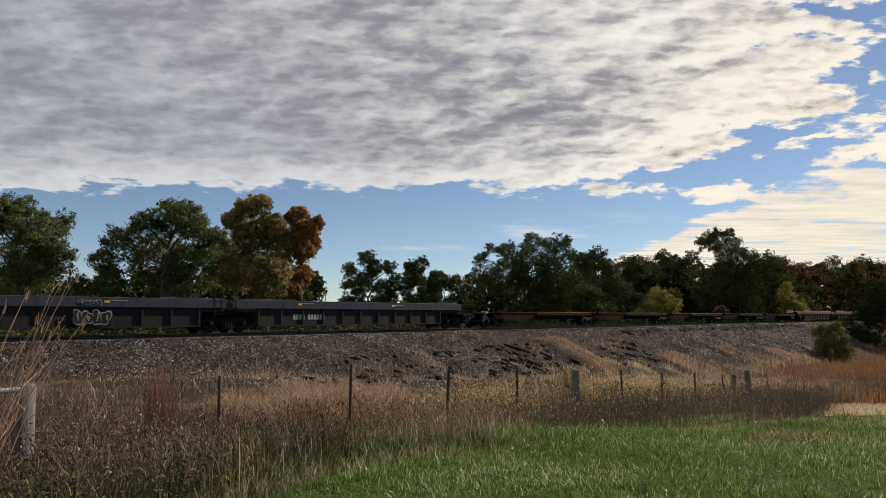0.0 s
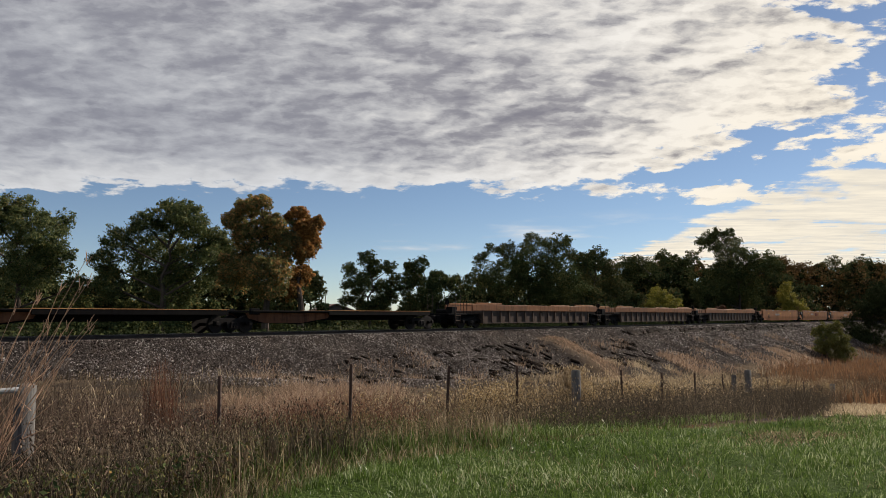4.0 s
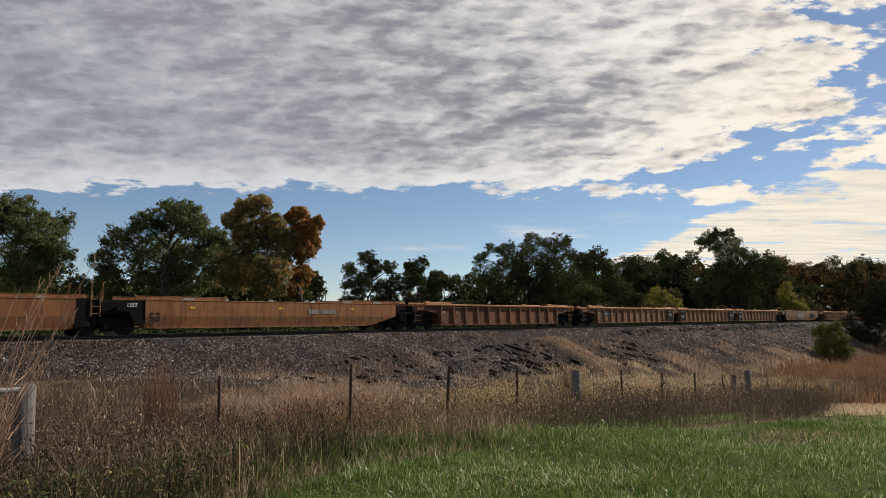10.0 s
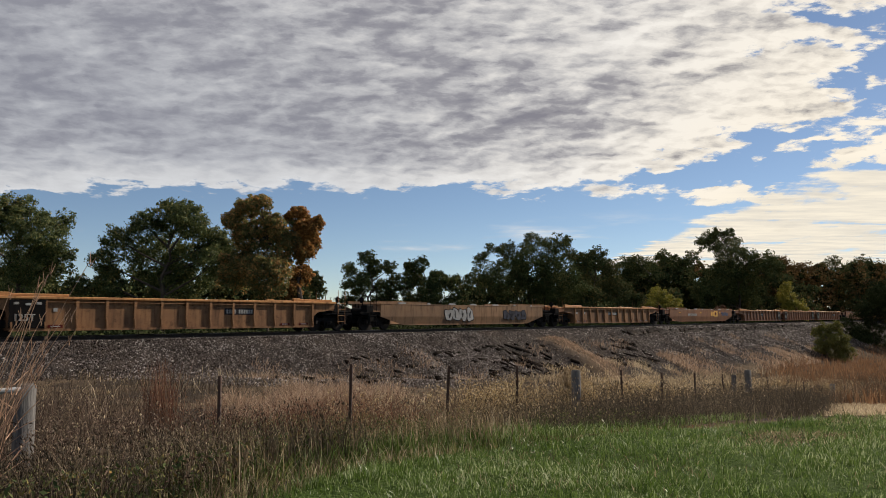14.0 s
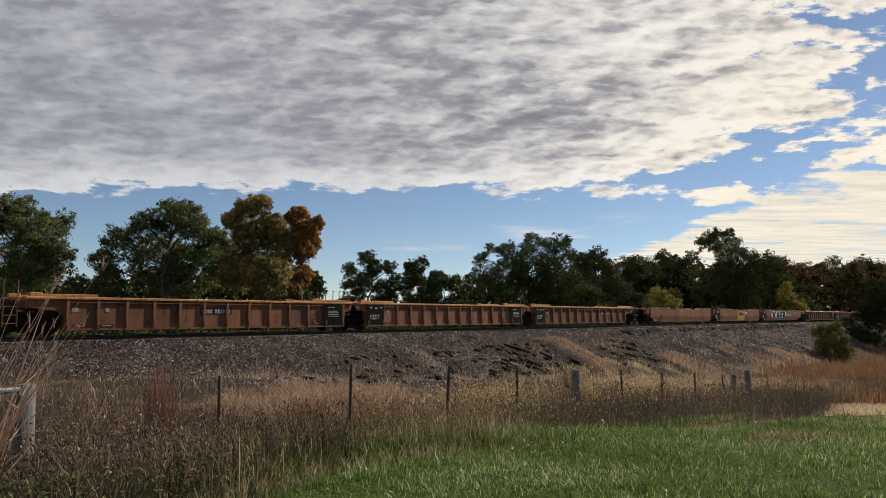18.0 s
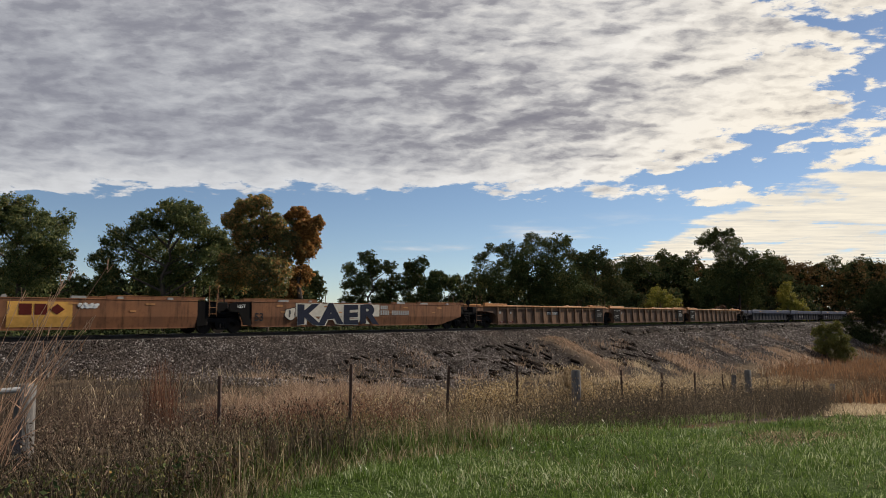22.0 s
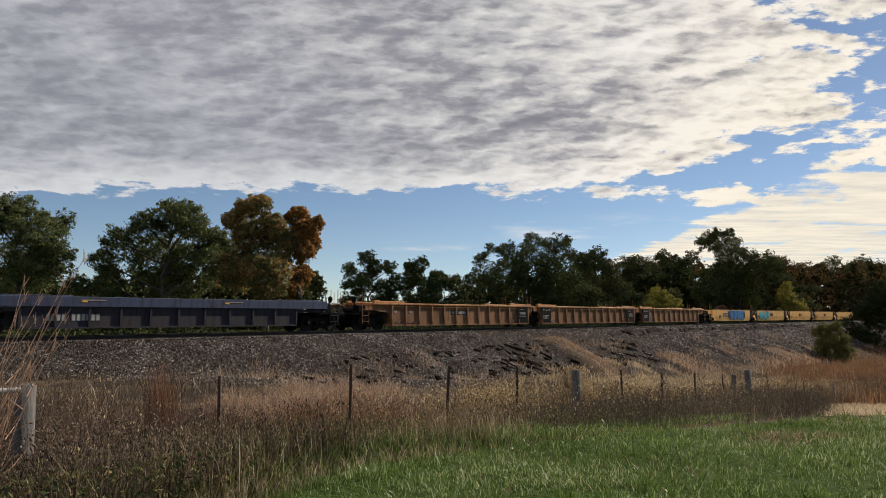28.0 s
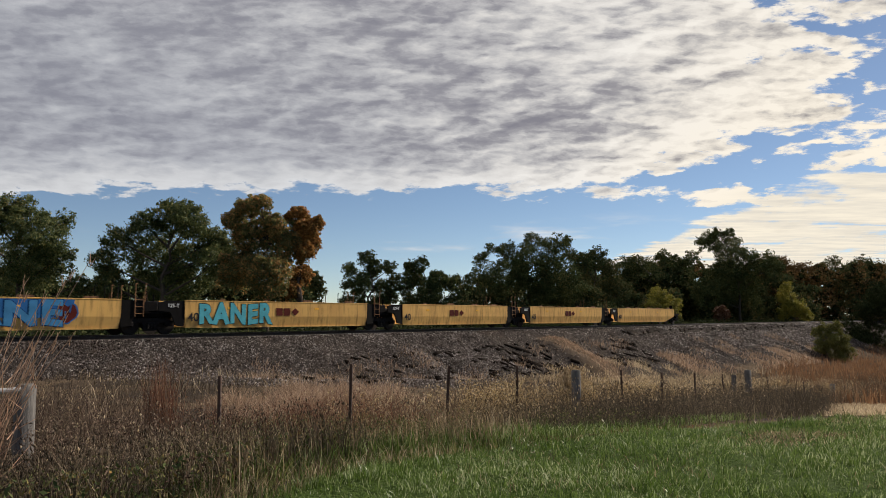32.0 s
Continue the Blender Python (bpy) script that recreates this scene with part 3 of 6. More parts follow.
def coupler(parent, x, way):
    def make(bm):
        box(bm, 0, way * 0.75, -0.09, 0.09, 0.72, 0.92, 0.02)
        box(bm, way * 0.62, way * 0.88, -0.17, 0.13, 0.66, 0.98, 0.03)
        rod(bm, (way * 0.5, -0.35, 0.62), (way * 0.85, -0.3, 0.30), 0.025)
    put("coupler", "coupler%d" % way, make, CAST, parent, x)


def ladder(parent, x, y, z0, z1, material, steps=4, wide=0.42):
    def make(bm):
        for s in (-wide / 2, wide / 2):
            rod(bm, (s, 0, z0), (s, 0, z1), 0.018)
        for i in range(steps):
            z = z0 + (i + 0.4) * (min(z1, 1.9) - z0) / steps
            rod(bm, (-wide / 2, 0, z), (wide / 2, 0, z), 0.015)
    put("ladder", "ladder%.2f_%.2f_%d" % (z0, z1, steps), make, material, parent, x, y)


def grab_posts(parent, x, y, z0, z1, material, n=2, gap=0.28):
    def make(bm):
        for i in range(n):
            rod(bm, (i * gap, 0, z0), (i * gap, 0, z1), 0.02)
            rod(bm, (i * gap, 0, z1 - 0.02), (i * gap + 0.1, 0, z1 - 0.02), 0.02)
    put("grab_iron", "grab%.2f_%.2f_%d" % (z0, z1, n), make, material, parent, x, y)


def words(parent, text, x, z, size, material, name="marking", y=-1.425, bold=0.0):
    key = "text_" + text
    if key not in MESHES:
        cu = bpy.data.curves.new("text", "FONT")
        cu.body, cu.size, cu.extrude, cu.offset = text, 1.0, 0.004, 0.012
        ob = new("text", cu)
        MESHES[key] = bpy.data.meshes.new_from_object(ob.evaluated_get(bpy.context.evaluated_depsgraph_get()))
        bpy.data.objects.remove(ob)
    me = MESHES[key].copy()
    me.name = "marking"
    me.materials.clear()
    ob = hang(name, me, material, parent)
    ob.matrix_basis = pose(x, y, z, 90) @ Matrix.Diagonal((size, size, 1, 1))
    return ob


def patch(parent, x0, x1, z0, z1, material, y=-1.415, name="marking", lean=0.0):
    """A thin painted panel on a car's side."""
    bm = bmesh.new()
    slab(bm, [(x0, z0), (x1, z0), (x1 + lean, z1), (x0 + lean, z1)], y - 0.006, y + 0.004)
    return part(name, bm, material, parent)


def number_bars(parent, x, z, h, n, material, y=-1.42, gap_at=4):
    for i in range(n):
        if i == gap_at:
            continue
        patch(parent, x + i * h * 0.72, x + i * h * 0.72 + h * 0.5, z, z + h, material, y)


HALF = 1.40


def plate(x0, x1, y0, y1, z0, z1):
    bm = bmesh.new()
    box(bm, x0, x1, y0, y1, z0, z1)
    return bm


def beam(outline, x0, x1):
    """An outline in y, z pulled along the car."""
    bm = bmesh.new()
    a = [bm.verts.new((x0, y, z)) for y, z in outline]
    b = [bm.verts.new((x1, y, z)) for y, z in outline]
    bm.faces.new(a)
    bm.faces.new(b[::-1])
    for i in range(len(a)):
        n = (i + 1) % len(a)
        bm.faces.new((a[n], a[i], b[i], b[n]))
    bmesh.ops.recalc_face_normals(bm, faces=bm.faces[:])
    return bm


def ribbed_unit(car, x0, x1, paint, rib=1.35, z0=0.28, z1=1.78, trim=None, artic=(True, True)):
    """A deep well between x0 and x1 with outside posts; artic tells which ends share a truck."""
    trim = trim or paint
    L = x1 - x0
    e0, e1 = x0 + (1.0 if artic[0] else 2.0), x1 - (1.0 if artic[1] else 2.0)
    body = part("well_floor", plate(e0 + 0.01, e1 - 0.01, -HALF + 0.06, HALF - 0.06, z0 + 0.01, z0 + 0.06), paint, car)
    for x in (e0, e1):
        part("bulkhead", plate(x - 0.04, x + 0.04, -HALF + 0.06, HALF - 0.06, z0 + 0.07, z1 - 0.45), paint, body)
    for a, b in ((x0 + 0.36, e0 - 0.06), (e1 + 0.06, x1 - 0.36)):
        part("end_deck", plate(a, b, -HALF + 0.06, HALF - 0.06, z1 - 0.53, z1 - 0.44), paint, body)
    for s in (-1, 1):
        shape = [(HALF + 0.09, z0 - 0.01), (HALF + 0.09, z0 + 0.09), (HALF, z0 + 0.09), (HALF, z1 - 0.36), (HALF - 0.09, z1 - 0.36), (HALF - 0.09, z1 - 0.1), (HALF - 0.13, z1 - 0.1), (HALF - 0.13, z1 - 0.41), (HALF - 0.05, z1 - 0.41), (HALF - 0.05, z0 - 0.01)]
        part("side_wall", beam([(s * y, z) for y, z in shape], e0, e1), paint, body)
        # upper side over each end truck
        for a, b, way in ((x0 + 0.35, e0, 1), (e1, x1 - 0.35, -1)):
            lo, hi = (a, b) if way > 0 else (b, a)
            bm = bmesh.new()
            slab(bm, [(lo, z1 - 0.1), (lo, z1 - 0.42), (lo + (hi - lo) * 0.35, z1 - 0.55), (lo + (hi - lo) * 0.75, z1 - 0.62), (hi - 0.1 * way, z1 - 0.85), (hi - 0.002 * way, z0 + 0.12), (hi - 0.002 * way, z1 - 0.1)], s * (HALF - 0.05), s * HALF)
            part("end_web", bm, paint, body)
    for s, nm in ((-1, "a"), (1, "b")):
        bm = bmesh.new()
        box(bm, x0 + 0.3, x1 - 0.3, s * (HALF - 0.16), s * (HALF + 0.12), z1 - 0.12, z1, 0.02)
        part("top_chord", bm, trim, body)
        n = max(3, round((e1 - e0) / rib))

        def post(bm):
            web = [(-0.145, z0 + 0.09), (-0.145, z0 + 0.2), (-0.10, z0 + 0.5), (-0.085, z1 - 0.12), (0.07, z1 - 0.12), (0.07, z0 + 0.09)]
            a, b = [[bm.verts.new((x, y, z)) for y, z in web] for x in (-0.028, 0.028)]
            bm.faces.new(a)
            bm.faces.new(b[::-1])
            for k in range(len(a)):
                n = (k + 1) % len(a)
                bm.faces.new((a[n], a[k], b[k], b[n]))
            bmesh.ops.recalc_face_normals(bm, faces=bm.faces[:])
            box(bm, -0.065, 0.065, -0.10, -0.086, z0 + 0.5, z1 - 0.13)
        for i in range(n + 1):
            put("rib", "rib%.2f_%.2f" % (z0, z1), post, paint, body, e0 + 0.06 + (e1 - e0 - 0.12) * i / n, s * (HALF - 0.005), 0, 0 if s < 0 else 180)
        bm = bmesh.new()
        rod(bm, (e0 + 0.1, s * (HALF + 0.07), z1 - 0.24), (e1 - 0.1, s * (HALF + 0.07), z1 - 0.24), 0.02)
        part("hand_rail", bm, paint, body)
        for a, b in ((x0 + 0.5, x0 + 3.4), (x1 - 3.4, x1 - 0.5)):
            bm = bmesh.new()
            box(bm, a, b, s * (HALF - 0.2), s * (HALF - 0.02), z1 + 0.002, z1 + 0.12, 0.02)
            box(bm, a, a + 0.5, s * (HALF - 0.22), s * HALF, z1 + 0.002, z1 + 0.17, 0.02)
            part("guide_box", bm, trim, body)
    return body, e0, e1


def smooth_unit(car, x0, x1, paint, z0=0.33, z1=1.68, artic=(True, True), end=2.05, guides=False):
    """A well with flat plate sides that fold inwards below."""
    e0, e1 = x0 + (end if artic[0] else 0.8), x1 - (end if artic[1] else 0.8)
    # a free end is cut away below, over its truck
    c0, c1 = 0.0 if artic[0] else 2.1, 0.0 if artic[1] else 2.1
    zf = z0 + (z1 - z0) * 0.42
    body = part("well_floor", plate(e0 + c0, e1 - c1, -HALF + 0.15, HALF - 0.15, z0 + 0.01, z0 + 0.06), paint, car)
    for s in (-1, 1):
        bm = bmesh.new()
        y, yi = s * HALF, s * (HALF - 0.08)
        pts = [(e0 - 0.42, e1 + 0.42, y, z1), (e0 - 0.41, e1 + 0.41, y, zf), (e0 - 0.34 + c0, e1 + 0.34 - c1, yi, z0)]
        outer = [[bm.verts.new((x, yy, z)) for x in (a, b)] for a, b, yy, z in pts]
        inner = [[bm.verts.new((x, yy - s * 0.06, z)) for x in (a, b)] for a, b, yy, z in pts]
        for i in range(2):
            bm.faces.new((outer[i][0], outer[i][1], outer[i + 1][1], outer[i + 1][0]))
            bm.faces.new((inner[i][0], inner[i][1], inner[i + 1][1], inner[i + 1][0]))
        bm.faces.new((outer[0][0], outer[0][1], inner[0][1], inner[0][0]))
        bm.faces.new((outer[2][0], outer[2][1], inner[2][1], inner[2][0]))
        for k in (0, 1):
            for i in range(2):
                bm.faces.new((outer[i][k], outer[i + 1][k], inner[i + 1][k], inner[i][k]))
        bmesh.ops.recalc_face_normals(bm, faces=bm.faces[:])
        part("side_plate", bm, paint, body)
    for s in (-1, 1):
        bm = bmesh.new()
        box(bm, e0 - 0.42, e1 + 0.42, s * (HALF - 0.1), s * (HALF + 0.015), z1 + 0.001, z1 + 0.05, 0.01)
        part("top_chord", bm, paint, body)
        bm = bmesh.new()
        box(bm, e0 + 0.1 + c0, e1 - 0.1 - c1, s * (HALF - 0.08), s * (HALF - 0.05), z0 - 0.02, z0 + 0.05)
        part("bottom_sill", bm, paint, body)
    if guides:
        for a, b in ((e0 - 0.9, e0 + 4.2), (e1 - 4.2, e1 + 0.9)):
            for s in (-1, 1):
                bm = bmesh.new()
                box(bm, a, b, s * (HALF - 0.2), s * (HALF - 0.1), z1 + 0.051, z1 + 0.21, 0.015)
                part("guide_rail", bm, paint, body, "raised container guide along the top")
                bm = bmesh.new()
                box(bm, a, b, s * (HALF - 0.21), s * (HALF - 0.09), z1 + 0.212, z1 + 0.225)
                part("guide_lip", bm, TRIM, body, "paler orange top edge")
    for a, b, k in ((x0 + (0.25 if artic[0] else -1.3), e0 - 0.40, 0), (e1 + 0.40, x1 - (0.25 if artic[1] else -1.3), 1)):
        bm = bmesh.new()
        lo, hi = (b, a) if k == 0 else (a, b)
        w = hi - lo
        for s in (-1, 1) if artic[k] else ():
            slab(bm, [(lo, z1), (lo, zf), (lo + w * 0.02, z0 + 0.06), (lo + w * 0.36, z0 + 0.12), (lo + w * 0.46, z0 + 0.52), (lo + w * 0.58, z1 - 0.55), (hi, z1 - 0.5), (hi, z1 - 0.1), (lo + w * 0.7, z1)], s * (HALF - 0.12), s * (HALF - 0.03))
        box(bm, a, b, -HALF + 0.1, HALF - 0.1, z1 - 0.6, z1 - 0.48)
        part("end_platform", bm, BLACK, body, "black end platform over the truck")
    return body, e0, e1


def chord_unit(car, x0, x1, paint, chord, z0=0.36, z1=1.80, panel=1.5, artic=(True, True), cap=None):
    """A well with a tall flat upper chord and a recessed lower side in wide panels."""
    open_end = 1.6 if cap else 2.5
    e0, e1 = x0 + (1.75 if artic[0] else open_end), x1 - (1.75 if artic[1] else open_end)
    head = 0.3 if cap or artic[0] else 2.2
    zc = z1 - 0.46
    body = part("well_floor", plate(e0, e1, -HALF + 0.21, HALF - 0.21, z0 + 0.01, z0 + 0.06), paint, car)
    for x in (e0, e1):
        part("bulkhead", plate(x - 0.04, x + 0.04, -HALF + 0.21, HALF - 0.21, z0 + 0.07, zc - 0.21), paint, body)
    for a, b in ((x0 + 0.3, e0), (e1, x1 - 0.3)):
        part("end_deck", plate(a, b, -HALF + 0.15, HALF - 0.15, zc - 0.2, zc - 0.05), paint, body)
    for s in (-1, 1):
        shape = [(HALF - 0.06, z0), (HALF - 0.06, z0 + 0.08), (HALF - 0.14, z0 + 0.08), (HALF - 0.14, zc - 0.003), (HALF - 0.2, zc - 0.003), (HALF - 0.2, z0)]
        part("side_wall", beam([(s * y, z) for y, z in shape], e0, e1), paint, body)
    for s in (-1, 1):
        bm = bmesh.new()
        box(bm, x0 + head, x1 - 0.3, s * (HALF - 0.14), s * HALF, zc, z1, 0.015)
        part("top_chord", bm, chord, body, "tall flat upper chord")
        n = max(3, round((e1 - e0) / panel))

        def post(bm):
            slab(bm, [(-0.05, z0 + 0.08), (0.05, z0 + 0.08), (0.05, zc - 0.002), (-0.05, zc - 0.002)], -0.07, 0.07)
        for i in range(n + 1):
            put("rib", "crib%.2f_%.2f" % (z0, z1), post, paint, body, e0 + 0.06 + (e1 - e0 - 0.12) * i / n, s * (HALF - 0.12))
        for a, b in ((x0 + head + 0.4, x0 + head + 3.7), (x1 - 4.0, x1 - 0.7)):
            bm = bmesh.new()
            box(bm, a, b, s * (HALF - 0.16), s * (HALF - 0.02), z1 + 0.002, z1 + (0.14 if cap else 0.05), 0.015)
            part("guide_box", bm, cap or chord, body)
    return body, e0, e1


def spine_unit(car, x0, x1, deck, belly):
    """A low spine platform: side strips of deck, a deep centre beam, tapered ends."""
    bm = bmesh.new()
    slab(bm, [(x0 + 0.9, 1.10), (x0 + 1.3, 0.78), (x0 + 2.2, 0.52), (x0 + 5.0, 0.46), (x0 + 6.3, 0.66), (x1 - 2.0, 0.66), (x1 - 1.0, 0.86), (x1 - 0.2, 0.95), (x1 - 0.2, 1.12)], -0.45, 0.45)
    body = part("centre_beam", bm, BLACK, car, "black centre beam of the platform")
    for s in (-1, 1):
        bm = bmesh.new()
        slab(bm, [(x0 + 0.8, 1.10), (x0 + 1.0, 0.80), (x0 + 2.0, 0.55), (x0 + 4.6, 0.52), (x0 + 6.6, 0.80), (x0 + 6.8, 1.10)], s * 0.98 - 0.03, s * 0.98 + 0.03)
        part("side_sill", bm, belly, body, "rust-brown belly plate")
        bm = bmesh.new()
        box(bm, x0 + 6.4, x1 - 0.5, s * (HALF - 0.1), s * HALF, 0.98, 1.24, 0.015)
        part("side_beam", bm, deck, body, "black side beam")
        bm = bmesh.new()
        box(bm, x0 + 6.4, x1 - 0.5, s * (HALF - 0.12), s * (HALF + 0.01), 1.241, 1.275)
        part("deck_lip", bm, TRIM, body, "orange worn deck lip")
        bm = bmesh.new()
        box(bm, x0 + 1.0, x0 + 6.4, s * (HALF - 0.1), s * HALF, 1.16, 1.24, 0.01)
        part("side_beam", bm, BLACK, body)
        bm = bmesh.new()
        box(bm, x0 + 0.9, x0 + 1.5, s * (HALF - 0.25), s * (HALF - 0.05), 1.0, 1.34, 0.02)
        part("end_stop", bm, BLACK, body)
    bm = bmesh.new()
    box(bm, x0 + 0.9, x1 - 0.5, -HALF + 0.1, HALF - 0.1, 1.12, 1.2)
    part("deck_plate", bm, BLACK, body)
    return body


def end_hardware(car, x, way, paint, reach=-0.45, stand=True, out=0.0):
    """Ladders, brake platform and coupler at a free end; way points out of the car, reach sets the truck."""
    truck(car, x + way * reach)
    x = x + way * (1.0 + out)
    coupler(car, x - way * 0.3, way)
    bm = bmesh.new()
    box(bm, x + way * 0.2, x - way * (2.2 + out), -HALF + 0.12, HALF - 0.12, 1.0, 1.12, 0.01)
    box(bm, x - way * 0.52, x - way * (1.9 + out), -HALF + 0.35, HALF - 0.35, 0.62, 0.98, 0.03)
    box(bm, x + way * 0.3, x - way * 0.55, -0.55, 0.55, 0.45, 0.985, 0.03)
    rod(bm, (x + way * 0.1, -HALF + 0.1, 0.9), (x + way * 0.1, HALF - 0.1, 0.9), 0.03)
    for s in (-0.35, 0.3):
        rod(bm, (x + way * 0.1, s, 0.85), (x + way * 0.45, s * 1.1, 0.42), 0.03)
    box(bm, x - way * 0.3, x - way * 0.5, -HALF + 0.05, HALF - 0.05, 0.72, 1.06, 0.01)
    box(bm, x - way * 0.6, x - way * 2.4, -0.35, 0.35, 0.66, 1.0, 0.02)
    for s in (-1, 1):
        slab(bm, [(x - way * 0.35, 0.98), (x - way * 1.0, 0.98), (x - way * 0.5, 0.42), (x - way * 0.35, 0.42)], s * (HALF - 0.06) - 0.02, s * (HALF - 0.06) + 0.02)
        box(bm, x - way * 0.3, x - way * 0.75, s * (HALF - 0.12), s * (HALF + 0.02), 0.40, 0.44)
    part("end_platform", bm, BLACK, car, "black end platform")
    for s in (-1, 1):
        ladder(car, x - way * 0.75, s * (HALF - 0.02), 0.45, 2.5, paint, 4, 0.55)
        grab_posts(car, x - way * 1.55, s * (HALF - 0.15), 1.1, 2.05, BLACK, 2, 0.3)
    if stand:
        bm = bmesh.new()
        box(bm, x - way * 0.55, x - way * 1.15, -0.95, -0.35, 1.121, 1.62, 0.03)
        rod(bm, (x - way * 0.5, -0.6, 1.62), (x - way * 0.5, -0.6, 2.05), 0.04)
        bmesh.ops.create_cone(bm, cap_ends=True, segments=14, radius1=0.2, radius2=0.2, depth=0.04, matrix=Matrix.Translation((x - way * 0.42, -0.6, 1.95)) @ Matrix.Rotation(radians(90), 4, "Y"))
        rod(bm, (x - way * 1.0, -0.2, 1.3), (x - way * 1.0, 0.9, 1.3), 0.16, None, 10)
        part("brake_gear", bm, BLACK, car, "black brake wheel and cylinder")


def joint_hardware(car, x, paint):
    """The shared truck between two units."""
    truck(car, x)
    bm = bmesh.new()
    box(bm, x - 1.5, x + 1.5, -0.5, 0.5, 0.82, 1.05, 0.03)
    box(bm, x - 0.5, x + 0.5, -HALF + 0.2, HALF - 0.2, 1.0, 1.12, 0.02)
    part("articulation", bm, BLACK, car, "black articulated joint over the truck")
    bm = bmesh.new()
    box(bm, x - 0.42, x + 0.38, -1.05, 0.9, 1.125, 1.66, 0.05)
    rod(bm, (x - 0.6, -0.75, 1.3), (x + 0.75, -0.75, 1.3), 0.15, None, 10)
    rod(bm, (x - 0.2, -1.0, 1.6), (x - 0.2, -1.0, 2.15), 0.035)
    rod(bm, (x + 0.15, -1.0, 1.6), (x + 0.15, -1.0, 2.0), 0.035)
    for s in (-1, 1):
        box(bm, x - 1.05, x + 1.05, s * (HALF - 0.5) - 0.12, s * (HALF - 0.5) + 0.12, 0.86, 1.2, 0.03)
    part("brake_gear", bm, BLACK, car, "black brake cylinder and levers on the joint")
    for s in (-1, 1):
        ladder(car, x - 0.75, s * HALF, 0.9, 2.1, paint, 3)
        grab_posts(car, x - 1.75, s * (HALF - 0.12), 1.5, 2.45, BLACK, 2, 0.5)
        grab_posts(car, x - 0.9, s * (HALF - 0.12), 1.2, 2.5, paint, 2, 0.5)


CARS = []


def car_thing(name, front, label, category="freight car"):
    ob = new(name)
    tagged(ob, label, category, "cars of the freight train")
    CARS.append((ob, front))
    return ob


def build_car(kind, joints, label, paint, extra=None):
    """joints: places along the train of the front end, the shared trucks and the rear end."""
    x = [j - joints[0] for j in joints]
    car = car_thing("well_car" if kind != "spine" else "spine_car", joints[0], label)
    bodies = []
    for i in range(len(x) - 1):
        ends = (i > 0, i < len(x) - 2)
        if kind == "ribbed":
            bodies.append(ribbed_unit(car, x[i], x[i + 1], paint, trim=TRIM, artic=ends))
        elif kind == "smooth":
            bodies.append(smooth_unit(car, x[i], x[i + 1], paint, artic=ends, guides=paint is not YELLOW))
        elif kind == "chord":
            bodies.append(chord_unit(car, x[i], x[i + 1], paint, extra[0], artic=ends, cap=extra[1], panel=1.5 if extra[1] is None else 1.15))
        else:
            bodies.append((spine_unit(car, x[i], x[i + 1], BLACK, BROWN), x[i], x[i + 1]))
    if kind == "spine":
        for i, v in enumerate(x):
            truck(car, v + (1.0 if i == 0 else -1.0 if i == len(x) - 1 else 0.0))
    else:
        reach = -0.35 if kind == "smooth" else -0.5
        end_hardware(car, x[0], -1, BLACK if kind == "smooth" and paint is not YELLOW else paint, reach, True, 1.15 if kind == "chord" and extra[1] else 0.0)
        end_hardware(car, x[-1], 1, BLACK if kind == "smooth" else paint, reach, len(x) > 2)
        for v in x[1:-1]:
            joint_hardware(car, v, paint if kind != "smooth" else TAN)
    return car, bodies


TRAIN = {
    "rear_yellow": build_car("smooth", [-16.0, -0.1, 15.7, 30.9, 46.2, 61.6], "yellow five-unit well car with spray paint on its sides", YELLOW),
    "brown_a": build_car("ribbed", [-74.2, -55.3, -36.2, -18.3], "brown ribbed three-unit well car, empty", TAN),
    "slate_a": build_car("chord", [-135.4, -115.0, -96.3, -77.3], "dark blue-grey three-unit well car with slate blue upper chord", BLUE_GREY, (SLATE_BLUE, None)),
    "brown_b": build_car("ribbed", [-195.2, -175.3, -156.5, -138.0], "dark brown ribbed three-unit well car, empty", DARK_TAN),
    "orange_a": build_car("smooth", [-254.6, -235.7, -217.2, -197.2], "faded orange three-unit well car with silver spray paint", OLD_ORANGE),
    "red": build_car("ribbed", [-315.7, -296.4, -277.3, -258.2], "rusty red-brown ribbed three-unit well car, empty", RUST_RED),
    "orange_single": build_car("smooth", [-338.2, -318.0], "faded orange single well car with a yellow emblem panel", OLD_ORANGE),
    "brown_single_a": build_car("ribbed", [-360.4, -341.2], "tan ribbed single well car, empty", TAN),
    "dull_single": build_car("smooth", [-383.0, -363.2], "dull tan single well car with dark spray paint", DULL_TAN),
    "brown_c": build_car("ribbed", [-444.7, -424.5, -405.4, -386.2], "tan-brown ribbed three-unit well car, empty", TAN),
    "brown_single_b": build_car("ribbed", [-467.2, -447.8], "brown ribbed single well car, empty", BROWN),
    "orange_b": build_car("smooth", [-526.8, -507.4, -488.5, -469.3], "faded orange three-unit well car, dusty", ORANGE),
    "grey_single_a": build_car("chord", [-548.6, -529.8], "grey-brown well car with orange upper chord", GREY_BROWN, (OLD_ORANGE, ORANGE)),
    "grey_single_b": build_car("chord", [-571.9, -552.6], "grey-brown well car with orange upper chord", GREY_BROWN, (OLD_ORANGE, ORANGE)),
    "grey_single_c": build_car("chord", [-594.4, -575.2], "grey-brown well car with orange upper chord", GREY_BROWN, (OLD_ORANGE, ORANGE)),
    "spine": build_car("spine", [-680.3, -664.3, -647.6, -631.0, -614.4, -598.4], "low black and orange five-platform spine car", BLACK),
    "slate_b": build_car("chord", [-741.0, -722.0, -703.2, -683.6], "dark grey three-unit well car with slate blue upper chord", DARK_GREY, (SLATE, None)),
}


